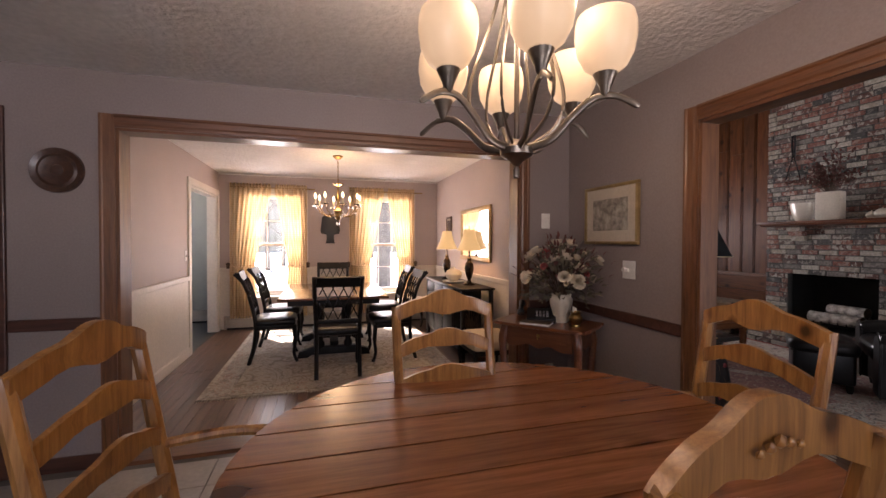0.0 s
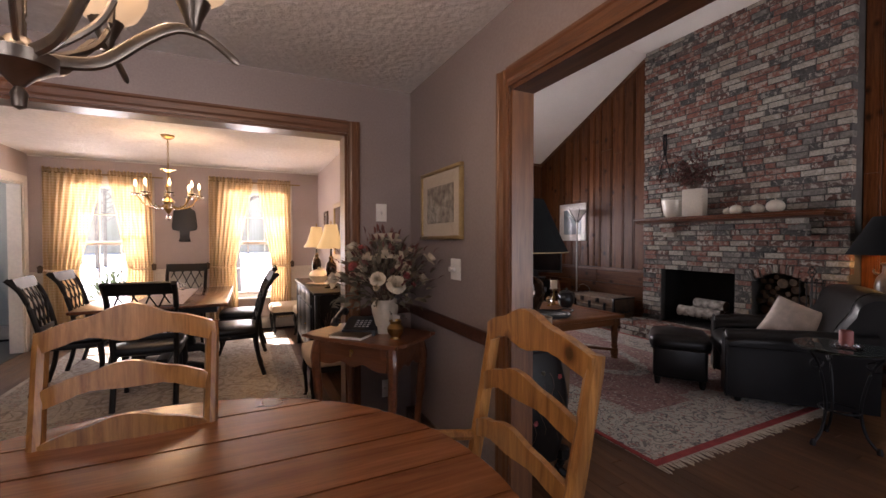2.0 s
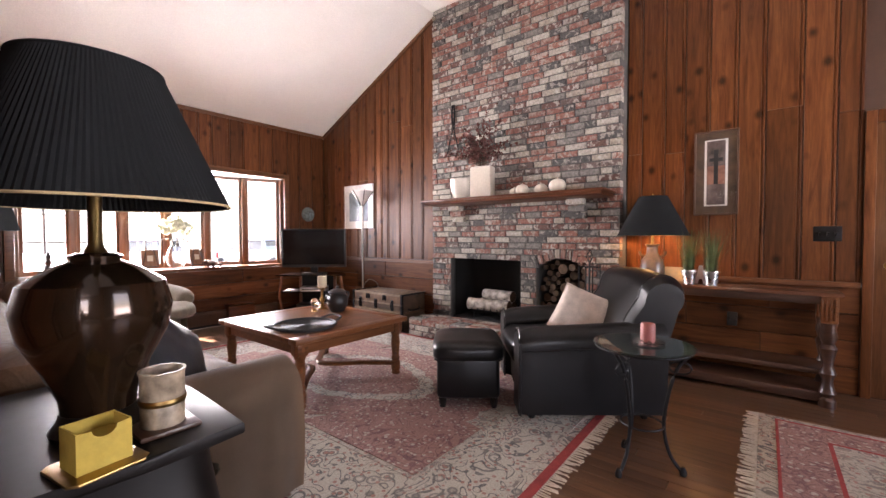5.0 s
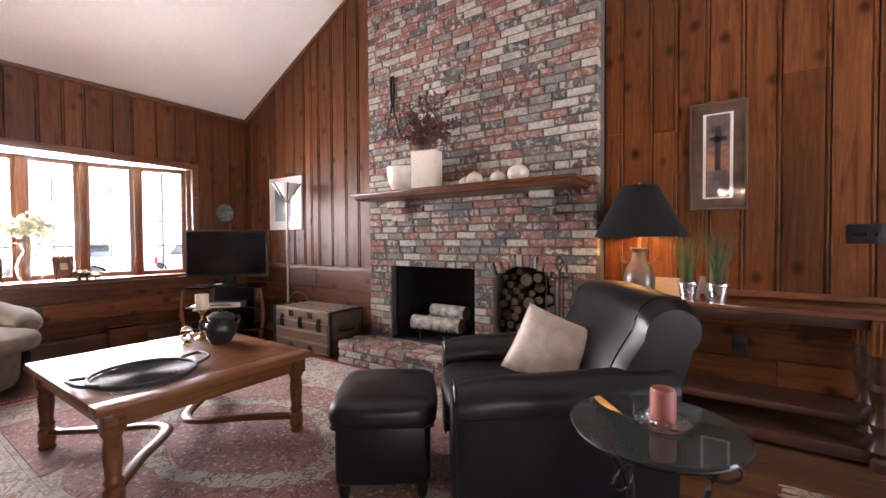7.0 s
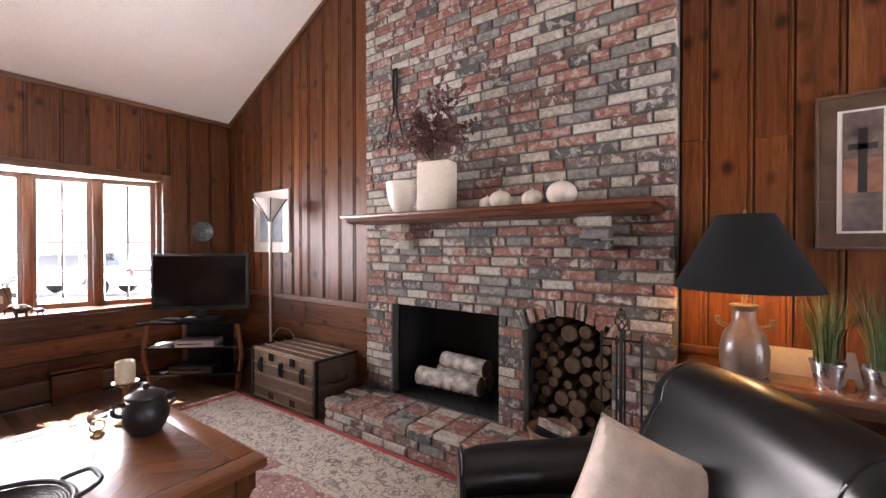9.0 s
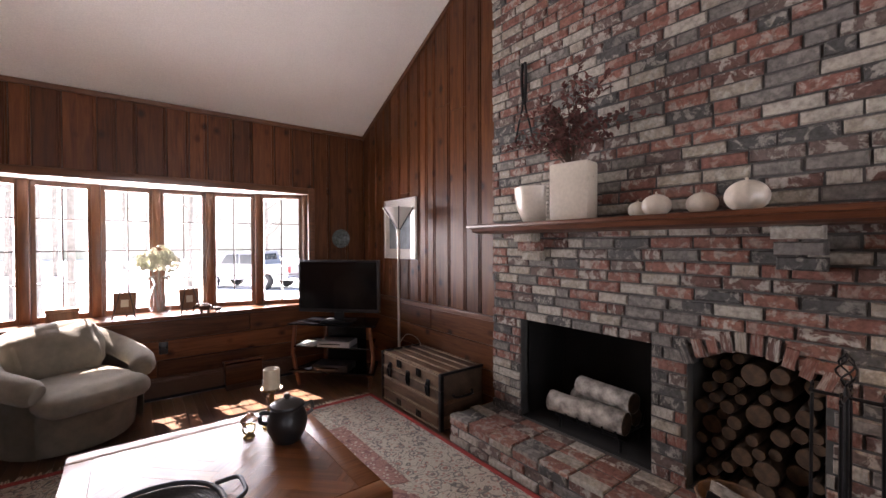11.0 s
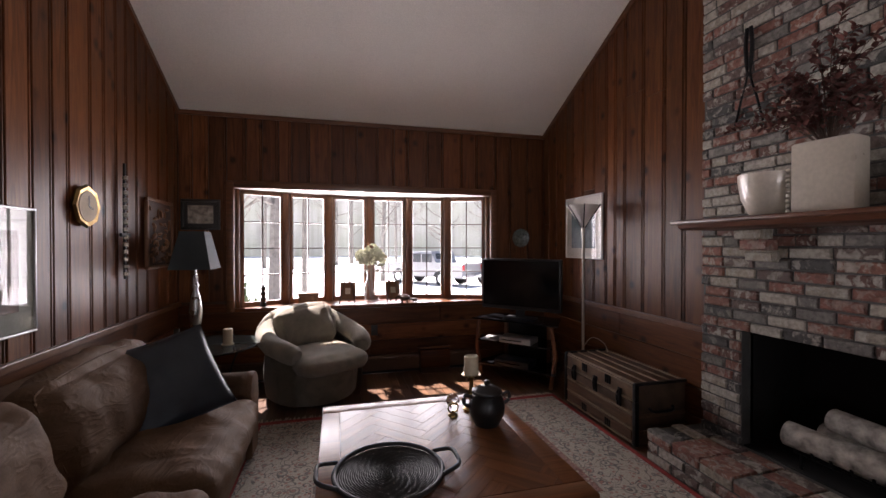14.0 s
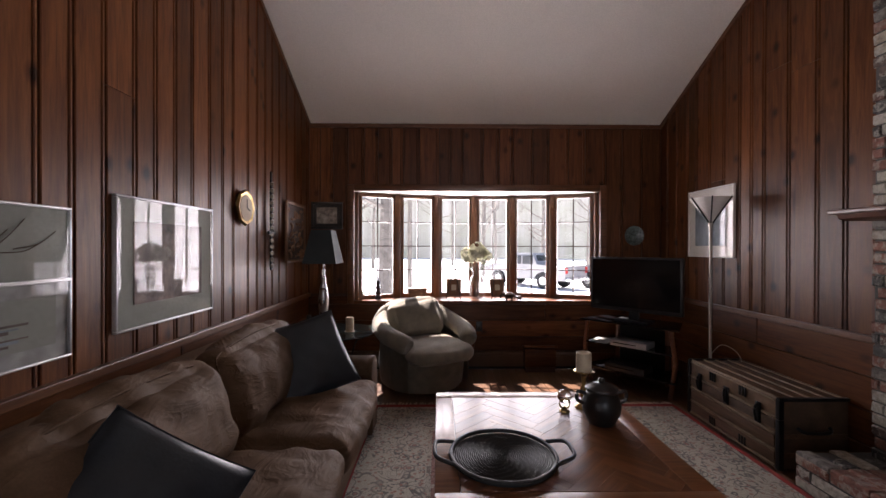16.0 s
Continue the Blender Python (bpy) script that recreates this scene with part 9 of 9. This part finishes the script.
for k in range(34):
    y = 16 + 38 * (k / 34) + rt.uniform(-1.5, 1.5)
    x = 4.5 + rt.uniform(-1, 1) * (y - 3) * 0.75
    bare_tree(x, y, rt.uniform(10, 16), rt.uniform(0.11, 0.24))
bare_tree(2.4, 15.0, 14, 0.3)
bare_tree(0.3, 17.0, 14, 0.26)


def shrub(x, y, r, h):
    t = thing("evergreen_shrub", "low evergreen shrub against the snow", "shrub", at(x, y, GZ), "shrubs in the yard")
    bm = bmesh.new()
    for k in range(420):
        d = Vector((rt.gauss(0, 1), rt.gauss(0, 1), abs(rt.gauss(0, 1)))).normalized()
        p = Vector((d.x * r, d.y * r, d.z * h)) * rt.uniform(0.6, 1.0)
        bm = join(bm, moved(leaf(0.14, 0.06), Matrix.Translation(p) @ d.to_track_quat("X", "Z").to_matrix().to_4x4()))
    part("foliage", bm, M["evergreen"], t)["kind"] = "stuff"
    part("stem", tube([(0, 0, -0.1), (0, 0, h * 0.6)], 0.04, 6), M["treebark"], t)


shrub(2.55, 9.6, 0.6, 1.35)
shrub(-1.5, 12.0, 0.7, 1.2)


def pickup(x, y, turn, label):
    t = thing("parked_pickup", label, "pickup", pose(x, y, GZ, 0, 0, turn))
    side = [(-2.6, 0.45), (-1.85, 0.45), (-1.75, 0.75), (-1.35, 0.9), (-0.95, 0.75), (-0.85, 0.45), (1.05, 0.45), (1.15, 0.75), (1.55, 0.9), (1.95, 0.75), (2.05, 0.45), (2.6, 0.5), (2.62, 0.95), (2.5, 1.08), (1.3, 1.15), (0.6, 1.72), (-0.75, 1.74), (-0.95, 1.15), (-2.6, 1.12)]
    part("body", moved(prism(side, 1.8, "y", 0.04), at(0, -0.9, 0)), M["carwhite"], t)
    part("windscreen", moved(box(-0.02, 0.02, -0.75, 0.75, 0, 0.66, 0.01), pose(1.26, 0, 1.17, 0, -50, 0)), M["carglass"], t)
    for s in (-1, 1):
        for x0, x1 in ((-0.75, -0.1), (-0.02, 0.72)):
            part("side_window", prism([(x0, 1.18), (x1 + (0.25 if x1 > 0.5 else 0), 1.18), (x1 - (0.1 if x1 > 0.5 else 0), 1.6), (x0, 1.62)], 0.01, "y"), M["carglass"], t, "", at(0, s * 0.902 - 0.005, 0))
        for wx in (-1.35, 1.55):
            w = part("wheel", moved(lathe([(0.2, -0.12), (0.37, -0.12), (0.4, -0.06), (0.4, 0.06), (0.37, 0.12), (0.2, 0.12)], 24), pose(wx, s * 0.8, 0.4, 90)), M["tyre"], t)
            part("rim", moved(lathe([(0, -0.1), (0.2, -0.11), (0.22, -0.06), (0.22, 0.06), (0.2, 0.11), (0, 0.1)], 16), pose(wx, s * 0.82, 0.4, 90)), M["chrome"], w)
        part("tail_lamp", box(-2.63, -2.58, s * 0.8 - 0.08, s * 0.8 + 0.08, 0.8, 1.08, 0.01), M["redlens"], t)
        part("headlamp", box(2.58, 2.64, s * 0.7 - 0.14, s * 0.7 + 0.14, 0.78, 0.95, 0.02), M["glass"], t)
    part("rear_window", moved(box(-0.01, 0.01, -0.7, 0.7, 0, 0.42), pose(-0.9, 0, 1.22, 0, 12, 0)), M["carglass"], t)
    part("rear_bumper", box(-2.7, -2.6, -0.85, 0.85, 0.45, 0.62, 0.02), M["chrome"], t)


pickup(8.9, 23.4, 128, "silver pickup truck parked on the snowy drive")
pickup(13.0, 21.6, 122, "pale parked vehicle half hidden by the window edge")
# curved backdrop that glows by itself, haze included in its colour
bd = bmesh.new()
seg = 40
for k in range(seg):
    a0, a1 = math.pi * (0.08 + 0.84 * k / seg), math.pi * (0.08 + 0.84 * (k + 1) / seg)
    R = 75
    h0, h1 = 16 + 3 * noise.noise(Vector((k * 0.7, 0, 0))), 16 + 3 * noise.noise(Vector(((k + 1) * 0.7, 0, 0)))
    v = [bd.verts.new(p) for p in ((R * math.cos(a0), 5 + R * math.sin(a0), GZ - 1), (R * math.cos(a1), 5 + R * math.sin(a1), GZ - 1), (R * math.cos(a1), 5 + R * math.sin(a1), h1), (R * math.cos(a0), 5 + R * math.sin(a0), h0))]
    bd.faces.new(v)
structure("backdrop", bd, M["woods"], "distant woods backdrop with daylight and haze put into its glow")


# ---- pieces of the walls and floors ----
def board_mesh(w, h, mat, hide=0.016, level=False):
    """A beaded board: w wide, h tall, its face towards -y; shared by like boards."""
    g, bead = 0.004, min(0.022, w * 0.2)
    prof = [(g, 0.02), (g, 0.004), (g + 0.004, 0), (w - bead - 0.012, 0), (w - bead - 0.008, 0.008), (w - bead, 0.008), (w - bead + 0.005, 0.001), (w - g - 0.005, 0.001), (w - g, 0.006), (w - g, 0.02)]
    bm = bmesh.new()
    lo, hi = [bm.verts.new((x, y, 0)) for x, y in prof], [bm.verts.new((x, y, h)) for x, y in prof]
    for i in range(len(prof) - 1):
        bm.faces.new((lo[i], lo[i + 1], hi[i + 1], hi[i]))
    bm.faces.new(lo[::-1])
    bm.faces.new(hi)
    return bm


def slanted(bm, fn):
    """Cut a board's top to a sloping ceiling: fn gives the height for each x."""
    top = max(v.co.z for v in bm.verts)
    for v in bm.verts:
        if abs(v.co.z - top) < 1e-6:
            v.co.z = fn(v.co.x)
    return bm


def vault(y):
    return FZ if y <= CREASE else FZ + (y - CREASE) * (EAVE - FZ) / (FY - CREASE)


rng = random.Random(5)
WIDTHS = (0.135, 0.20, 0.165, 0.235, 0.15, 0.19)


def pine_wall(parent, start, end, place, base, top_at, breaks=0.35):
    """Upright boards from start to end along a wall; place(s) gives the pose at s; top_at(s) the ceiling's height."""
    s = start
    while s < end - 0.02:
        w = min(rng.choice(WIDTHS), end - s)
        if end - s - w < 0.06:
            w = end - s
        h0, h1 = top_at(s), top_at(s + w)
        cuts = [base]
        if rng.random() < breaks and min(h0, h1) - base > 1.2:
            cuts.append(base + (min(h0, h1) - base) * rng.uniform(0.25, 0.75))
        for i, z in enumerate(cuts):
            last = i == len(cuts) - 1
            if last:
                bm = slanted(board_mesh(w, max(h0, h1) - z, None), lambda x, z=z: h0 + (h1 - h0) * x / w - z)
            else:
                bm = board_mesh(w, cuts[i + 1] - z - 0.003, None)
            part("board", bm, M["pine"], parent, "", place(s) @ Matrix.Translation((0, 0, z)), smooth=False)
        s += w


def level_boards(parent, length, m, z0, z1, mat, n=4):
    h = (z1 - z0) / n
    for k in range(n):
        cut = rng.uniform(0.3, 0.7) * length
        for a, b in ((0, cut), (cut + 0.003, length)):
            part("board", moved(box(a, b, 0.0, 0.02, z0 + k * h + 0.003, z0 + (k + 1) * h - 0.003, 0.004, 1), m), mat, parent, smooth=False)


east, north, shared = bpy.data.objects["wall_family_east"], bpy.data.objects["wall_family_north"], bpy.data.objects["wall_shared_upper"]
BY0, BY1 = 2.325, 4.65           # sides of the chimney breast
RAIL = 0.90
# hearth wall, seen from the room: boards run from the window corner towards the viewer
pine_wall(east, 0, FY - BY1 - 0.0, lambda s: pose(FR, FY - s, 0, 0, 0, -90), RAIL, lambda s: vault(FY - s) - 0.0)
pine_wall(east, FY - BY0, FY - 0.665, lambda s: pose(RW, FY - s, 0, 0, 0, -90), 0.86, lambda s: FZ, 0.6)
pine_wall(east, FY + 0.32, FY + 2.5, lambda s: pose(RW, FY - s, 0, 0, 0, -90), 0.0, lambda s: FZ, 0.6)
level_boards(east, FY - BY1, pose(FR, FY, 0, 0, 0, -90), 0.0, RAIL - 0.03, M["pine_hy"])
level_boards(east, BY0 - 0.665, pose(RW, BY0, 0, 0, 0, -90), 0.0, 0.83, M["pine_hy"])
# window wall
for a, b, lo in ((FX, WL - 0.075, RAIL), (WL - 0.075, WR + 0.075, WT + 0.075), (WR + 0.075, FR, RAIL)):
    pine_wall(north, a, b, lambda s: pose(s, FY, 0), lo, lambda s: EAVE, 0.0)
level_boards(north, FR - FX, pose(FX, FY, 0), 0.0, WB - 0.04, M["pine_h"])
for a, b in ((FX, WL - 0.075), (WR + 0.075, FR)):
    part("board", box(a, b, FY, FY + 0.02, WB - 0.036, RAIL - 0.03, 0.003, 1), M["pine_h"], north, smooth=False)
# wall shared with the dining room
pine_wall(shared, 2.12, FY, lambda s: pose(FX, s, 0, 0, 0, 90), RAIL, lambda s: vault(s), 0.3)
pine_wall(shared, P_S, 2.12, lambda s: pose(FX, s, 0, 0, 0, 90), P_T + 0.08, lambda s: FZ, 0.0)
pine_wall(shared, -2.5, P_S, lambda s: pose(FX, s, 0, 0, 0, 90), 0, lambda s: FZ, 0.3)
level_boards(shared, FY - 2.12, pose(FX, 2.12, 0, 0, 0, 90), 0.0, RAIL - 0.03, M["pine_hy"])
# cap rails and the strip under the vault
for nm, bm, mt in (("trim_cap_rail_east", join(box(FR - 0.03, FR + 0.01, BY1, FY, RAIL - 0.035, RAIL + 0.01, 0.006)), "casing_y"), ("trim_cap_rail_east_door", box(RW - 0.03, RW + 0.01, 0.665, BY0, 0.825, 0.865, 0.006), "casing_y"),
                   ("trim_cap_rail_shared", box(FX - 0.01, FX + 0.03, 2.12, FY, RAIL - 0.035, RAIL + 0.01, 0.006), "casing_y"),
                   ("trim_cornice_north", box(FX, FR, FY - 0.022, FY + 0.01, EAVE - 0.05, EAVE - 0.005, 0.006), "casing_x")):
    structure(nm, bm, M[mt])
for nm, x0, x1 in (("trim_cornice_east", FR - 0.022, FR + 0.005), ("trim_cornice_shared", FX - 0.005, FX + 0.022)):
    structure(nm, moved(prism([(FY, EAVE - 0.045), (FY, EAVE - 0.0), (CREASE, FZ - 0.0), (2.4 if "east" in nm else -2.5, FZ), (2.4 if "east" in nm else -2.5, FZ - 0.045), (CREASE, FZ - 0.045)], x1 - x0, "x"), pose(x0, 0, 0)) if "shared" in nm else
              moved(prism([(FY, EAVE - 0.045), (FY, EAVE), (CREASE, FZ), (CREASE, FZ - 0.045)], x1 - x0, "x"), pose(x0, 0, 0)), M["casing_y"])

# chimney breast
FACE = 6.585
FB0, FB1, FBZ = 3.38, 4.357, 0.965      # firebox
NB0, NB1, NBZ, ARCH = 2.645, 3.19, 0.875, 0.115   # log niche, its springing and rise
HZ, HX, HY0, HY1 = 0.22, 6.185, 2.325, 4.71   # raised hearth
breast = structure("wall_chimney", join(box(FACE + 0.012, FR + 0.02, FB1, BY1 - 0.008, 0, FZ), box(FACE + 0.012, FR + 0.02, NB1, FB0, 0, FZ), box(FACE + 0.012, RW + 0.02, BY0 + 0.008, NB0, 0, FZ),
                   box(FACE + 0.012, FR + 0.02, FB0, FB1, FBZ, FZ), box(FACE + 0.012, FR + 0.02, NB0, NB1, NBZ + ARCH, FZ)), M["mortar"], "chimney breast of reclaimed red, grey and cream brick")
structure("wall_firebox", join(box(FR + 0.45, FR + 0.5, FB0 - 0.1, FB1 + 0.1, 0, 1.1), box(FR, FR + 0.5, FB0 - 0.06, FB0, 0, 1.1), box(FR, FR + 0.5, FB1, FB1 + 0.06, 0, 1.1), box(FR, FR + 0.5, FB0, FB1, FBZ, 1.1), box(FR - 0.05, FR + 0.5, FB0, FB1, 0.0, HZ - 0.004)), M["soot"], "soot-black firebox lining")
structure("wall_niche", join(box(FR + 0.45, FR + 0.5, NB0 - 0.06, NB1 + 0.06, 0, 1.1), box(FR + 0.0, FR + 0.5, NB0 - 0.06, NB0, 0, 1.1), box(FR + 0.0, FR + 0.5, NB1, NB1 + 0.06, 0, 1.1), box(FR, FR + 0.5, NB0, NB1, NBZ + ARCH, 1.1), box(FR - 0.05, FR + 0.5, NB0, NB1, 0, HZ - 0.004)), M["mortar"])


def brick_bm(w, h, d, r):
    """A worn brick, face towards -x at 0: chamfered, corners uneven. 22 triangles."""
    bm = bmesh.new()
    j = lambda a: r.uniform(-a, a)
    back = [bm.verts.new((d, y, z)) for y, z in ((0, 0), (w, 0), (w, h), (0, h))]
    mid = [bm.verts.new((0.007 + j(0.002), y + j(0.002), z + j(0.0015))) for y, z in ((0, 0), (w, 0), (w, h), (0, h))]
    c = 0.006
    front = [bm.verts.new((j(0.0025), y + j(0.002), z + j(0.002))) for y, z in ((c, c), (w - c, c), (w - c, h - c), (c, h - c))]
    bm.faces.new(front)
    for a, b in ((back, mid), (mid, front)):
        for i in range(4):
            k = (i + 1) % 4
            bm.faces.new((a[i], a[k], b[k], b[i]))
    return bm


def shared_mesh(name, bm, mat):
    me = bpy.data.meshes.new(name)
    bmesh.ops.recalc_face_normals(bm, faces=bm.faces)
    bm.to_mesh(me)
    bm.free()
    me.materials.append(mat)
    return me


rb = random.Random(11)
COURSE, LEN, GAP = 0.0677, 0.2135, 0.0105
BH, BL = COURSE - GAP, LEN - GAP
full = [shared_mesh("brick", brick_bm(BL, BH, 0.09, rb), M["brick"]) for _ in range(8)]


def arch_z(y):
    u = (y - (NB0 + NB1) / 2) / ((NB1 - NB0) / 2)
    return NBZ + ARCH * (1 - u * u)


def put_brick(y0, y1, z, h=BH, x=FACE):
    ob = new("brick", rb.choice(full))
    ob.parent = breast
    ob.matrix_basis = Matrix.Translation((x + rb.uniform(-0.003, 0.003), y0, z)) @ pose(0, 0, 0, rb.uniform(-0.5, 0.5), 0, rb.uniform(-0.4, 0.4)) @ Matrix.Diagonal((1, (y1 - y0) / BL, h / BH, 1))


rest = bmesh.new()
n_courses = int(FZ / COURSE) + 1
for c in range(n_courses):
    z = c * COURSE + GAP / 2
    if z + BH > FZ + 0.02:
        break
    y = BY0 - (LEN / 2 if c % 2 else 0) + rb.uniform(-0.03, 0.03)
    while y < BY1 - 0.02:
        ln = LEN * rb.choice((1.0, 1.0, 1.0, 1.0, 0.93, 1.05, 0.9, 0.53)) + rb.uniform(-0.006, 0.006)
        a, b = max(y, BY0), min(y + ln, BY1 + GAP) - GAP
        y += ln
        if b - a < 0.03:
            continue
        spans = [(a, b)]
        zc = z + BH / 2
        for lo, hi, top in ((FB0, FB1, FBZ), (NB0, NB1, None)):
            out = []
            for p, q in spans:
                edge = top if top else (arch_z(min(max((p + q) / 2, lo), hi)) + 0.095 if q > lo - 0.02 and p < hi + 0.02 else 0)
                if zc < edge + (0.0 if top else 0) and q > lo and p < hi:
                    if p < lo - 0.03:
                        out.append((p, lo - 0.004 if top else lo - 0.004))
                    if q > hi + 0.03:
                        out.append((hi + 0.004, q))
                else:
                    out.append((p, q))
            spans = out
        for p, q in spans:
            if z < HZ - 0.03:
                continue
            if z < 1.9:
                put_brick(p, q, z)
            else:
                me = rb.choice(full)
                m = Matrix.Translation((FACE + rb.uniform(-0.003, 0.003), p, z)) @ Matrix.Diagonal((1, (q - p) / BL, 1, 1))
                n0 = len(rest.verts)
                rest.from_mesh(me)
                rest.verts.ensure_lookup_table()
                for v in rest.verts[n0:]:
                    v.co = m @ v.co
me = shared_mesh("upper_bricks", rest, M["brick_i"])
up = new("upper_bricks", me)
up.parent = breast
up["kind"] = "stuff"
# arch of bricks on edge over the niche
for k in range(10):
    u = -1 + 2 * (k + 0.5) / 10
    yc = (NB0 + NB1) / 2 + u * ((NB1 - NB0) / 2 + 0.02)
    ob = new("arch_brick", full[k % 8])
    ob.parent = breast
    ob.matrix_basis = Matrix.Translation((FACE - 0.004, yc, arch_z(yc) if abs(u) < 0.98 else NBZ)) @ pose(0, 0, 0, -u * 24) @ Matrix.Translation((0, -0.024, 0)) @ Matrix.Diagonal((1, 0.048 / BL, 0.1 / BH, 1))
# corbels under the mantel
for yc in (4.21, 2.72):
    for k in range(3):
        put_brick(yc - 0.085 + 0.0, yc + 0.085, 1.60 - (3 - k) * COURSE + 0.004, BH, FACE - 0.05 - 0.045 * k)
# hearth
hearth = structure("hearth", box(HX + 0.012, FACE + 0.1, HY0, HY1 - 0.012, 0, HZ - 0.012), M["mortar"], "raised brick hearth")
r2 = random.Random(3)
top_brick = [shared_mesh("hearth_brick", moved(brick_bm(BL, 0.09, 0.03, r2), pose(0, 0, 0, 0, 90, 0)), M["brick"]) for _ in range(4)]
for row in range(4):
    y = HY1 - (0.1 if row % 2 else 0.0)
    first = True
    while y > HY0 + 0.03:
        ln = min(LEN, y - HY0) if not (first and row % 2 == 1) else 0.11
        first = False
        ob = new("hearth_brick", r2.choice(top_brick))
        ob.parent = hearth
        ob.matrix_basis = Matrix.Translation((HX + 0.002 + row * 0.1, y - ln + GAP / 2, HZ + r2.uniform(-0.003, 0.002))) @ Matrix.Diagonal((1, (ln - GAP) / BL, 1, 1))
        y -= ln
for c in range(3):
    y = HY1 - (LEN / 2 if c % 2 else 0)
    while y > HY0 + 0.03:
        ob = new("hearth_brick", r2.choice(full))
        ob.parent = hearth
        ob.matrix_basis = Matrix.Translation((HX + r2.uniform(-0.003, 0.003), y - LEN + GAP, c * COURSE + 0.006)) @ Matrix.Diagonal((1, 1, 1, 1))
        y -= LEN
    for k in range(2):
        ob = new("hearth_brick", r2.choice(full))
        ob.parent = hearth
        ob.matrix_basis = Matrix.Translation((HX + 0.004 + k * LEN, HY1, c * COURSE + 0.006)) @ pose(0, 0, 0, 0, 0, -90) @ Matrix.Translation((0, 0, 0)) @ Matrix.Diagonal((1, 0.96, 1, 1))

# kitchen tiles in view
tiles = bpy.data.objects["floor_kitchen"]
TS = 0.305
tile_me = shared_mesh("tile", box(0.002, TS - 0.003, 0.002, TS - 0.003, -0.006, 0.003, 0.0025, 1), M["tile"])
for i in range(-5, 8):
    for j in range(-3, 11):
        x, y = i * TS + 0.03, j * TS + 0.02
        if x + TS > KX + 0.02 or y + TS > KY - 0.02:
            continue
        ob = new("tile", tile_me)
        ob.parent = tiles
        ob.location = (x, y, 0)
# floor boards
fam, din = bpy.data.objects["floor_family"], bpy.data.objects["floor_dining"]
rf = random.Random(8)
boards = {}


def plank(parent, x, y, w, ln, mat, key):
    if key not in boards:
        boards[key] = shared_mesh("floor_board", box(0.0007, w - 0.0007, 0.001, 0.999, -0.012, 0.0, 0.0012, 1), mat)
    ob = new("floor_board", boards[key])
    ob.parent = parent
    ob.matrix_basis = Matrix.Translation((x, y, 0)) @ Matrix.Diagonal((1, ln, 1, 1))


x = FX
while x < RW - 0.01:
    y = -2.5
    while y < FY:
        ln = min(rf.uniform(1.2, 2.6), FY - y)
        plank(fam, x, y, 0.083, ln, M["oakfloor"], "f")
        y += ln
    x += 0.083
x = DL
while x < KX - 0.05:
    y = DY + 0.02
    while y < DF:
        ln = min(rf.uniform(1.0, 2.4), DF - y)
        plank(din, x, y, 0.083, ln, M["oakfloor"], "f")
        y += ln
    x += 0.083
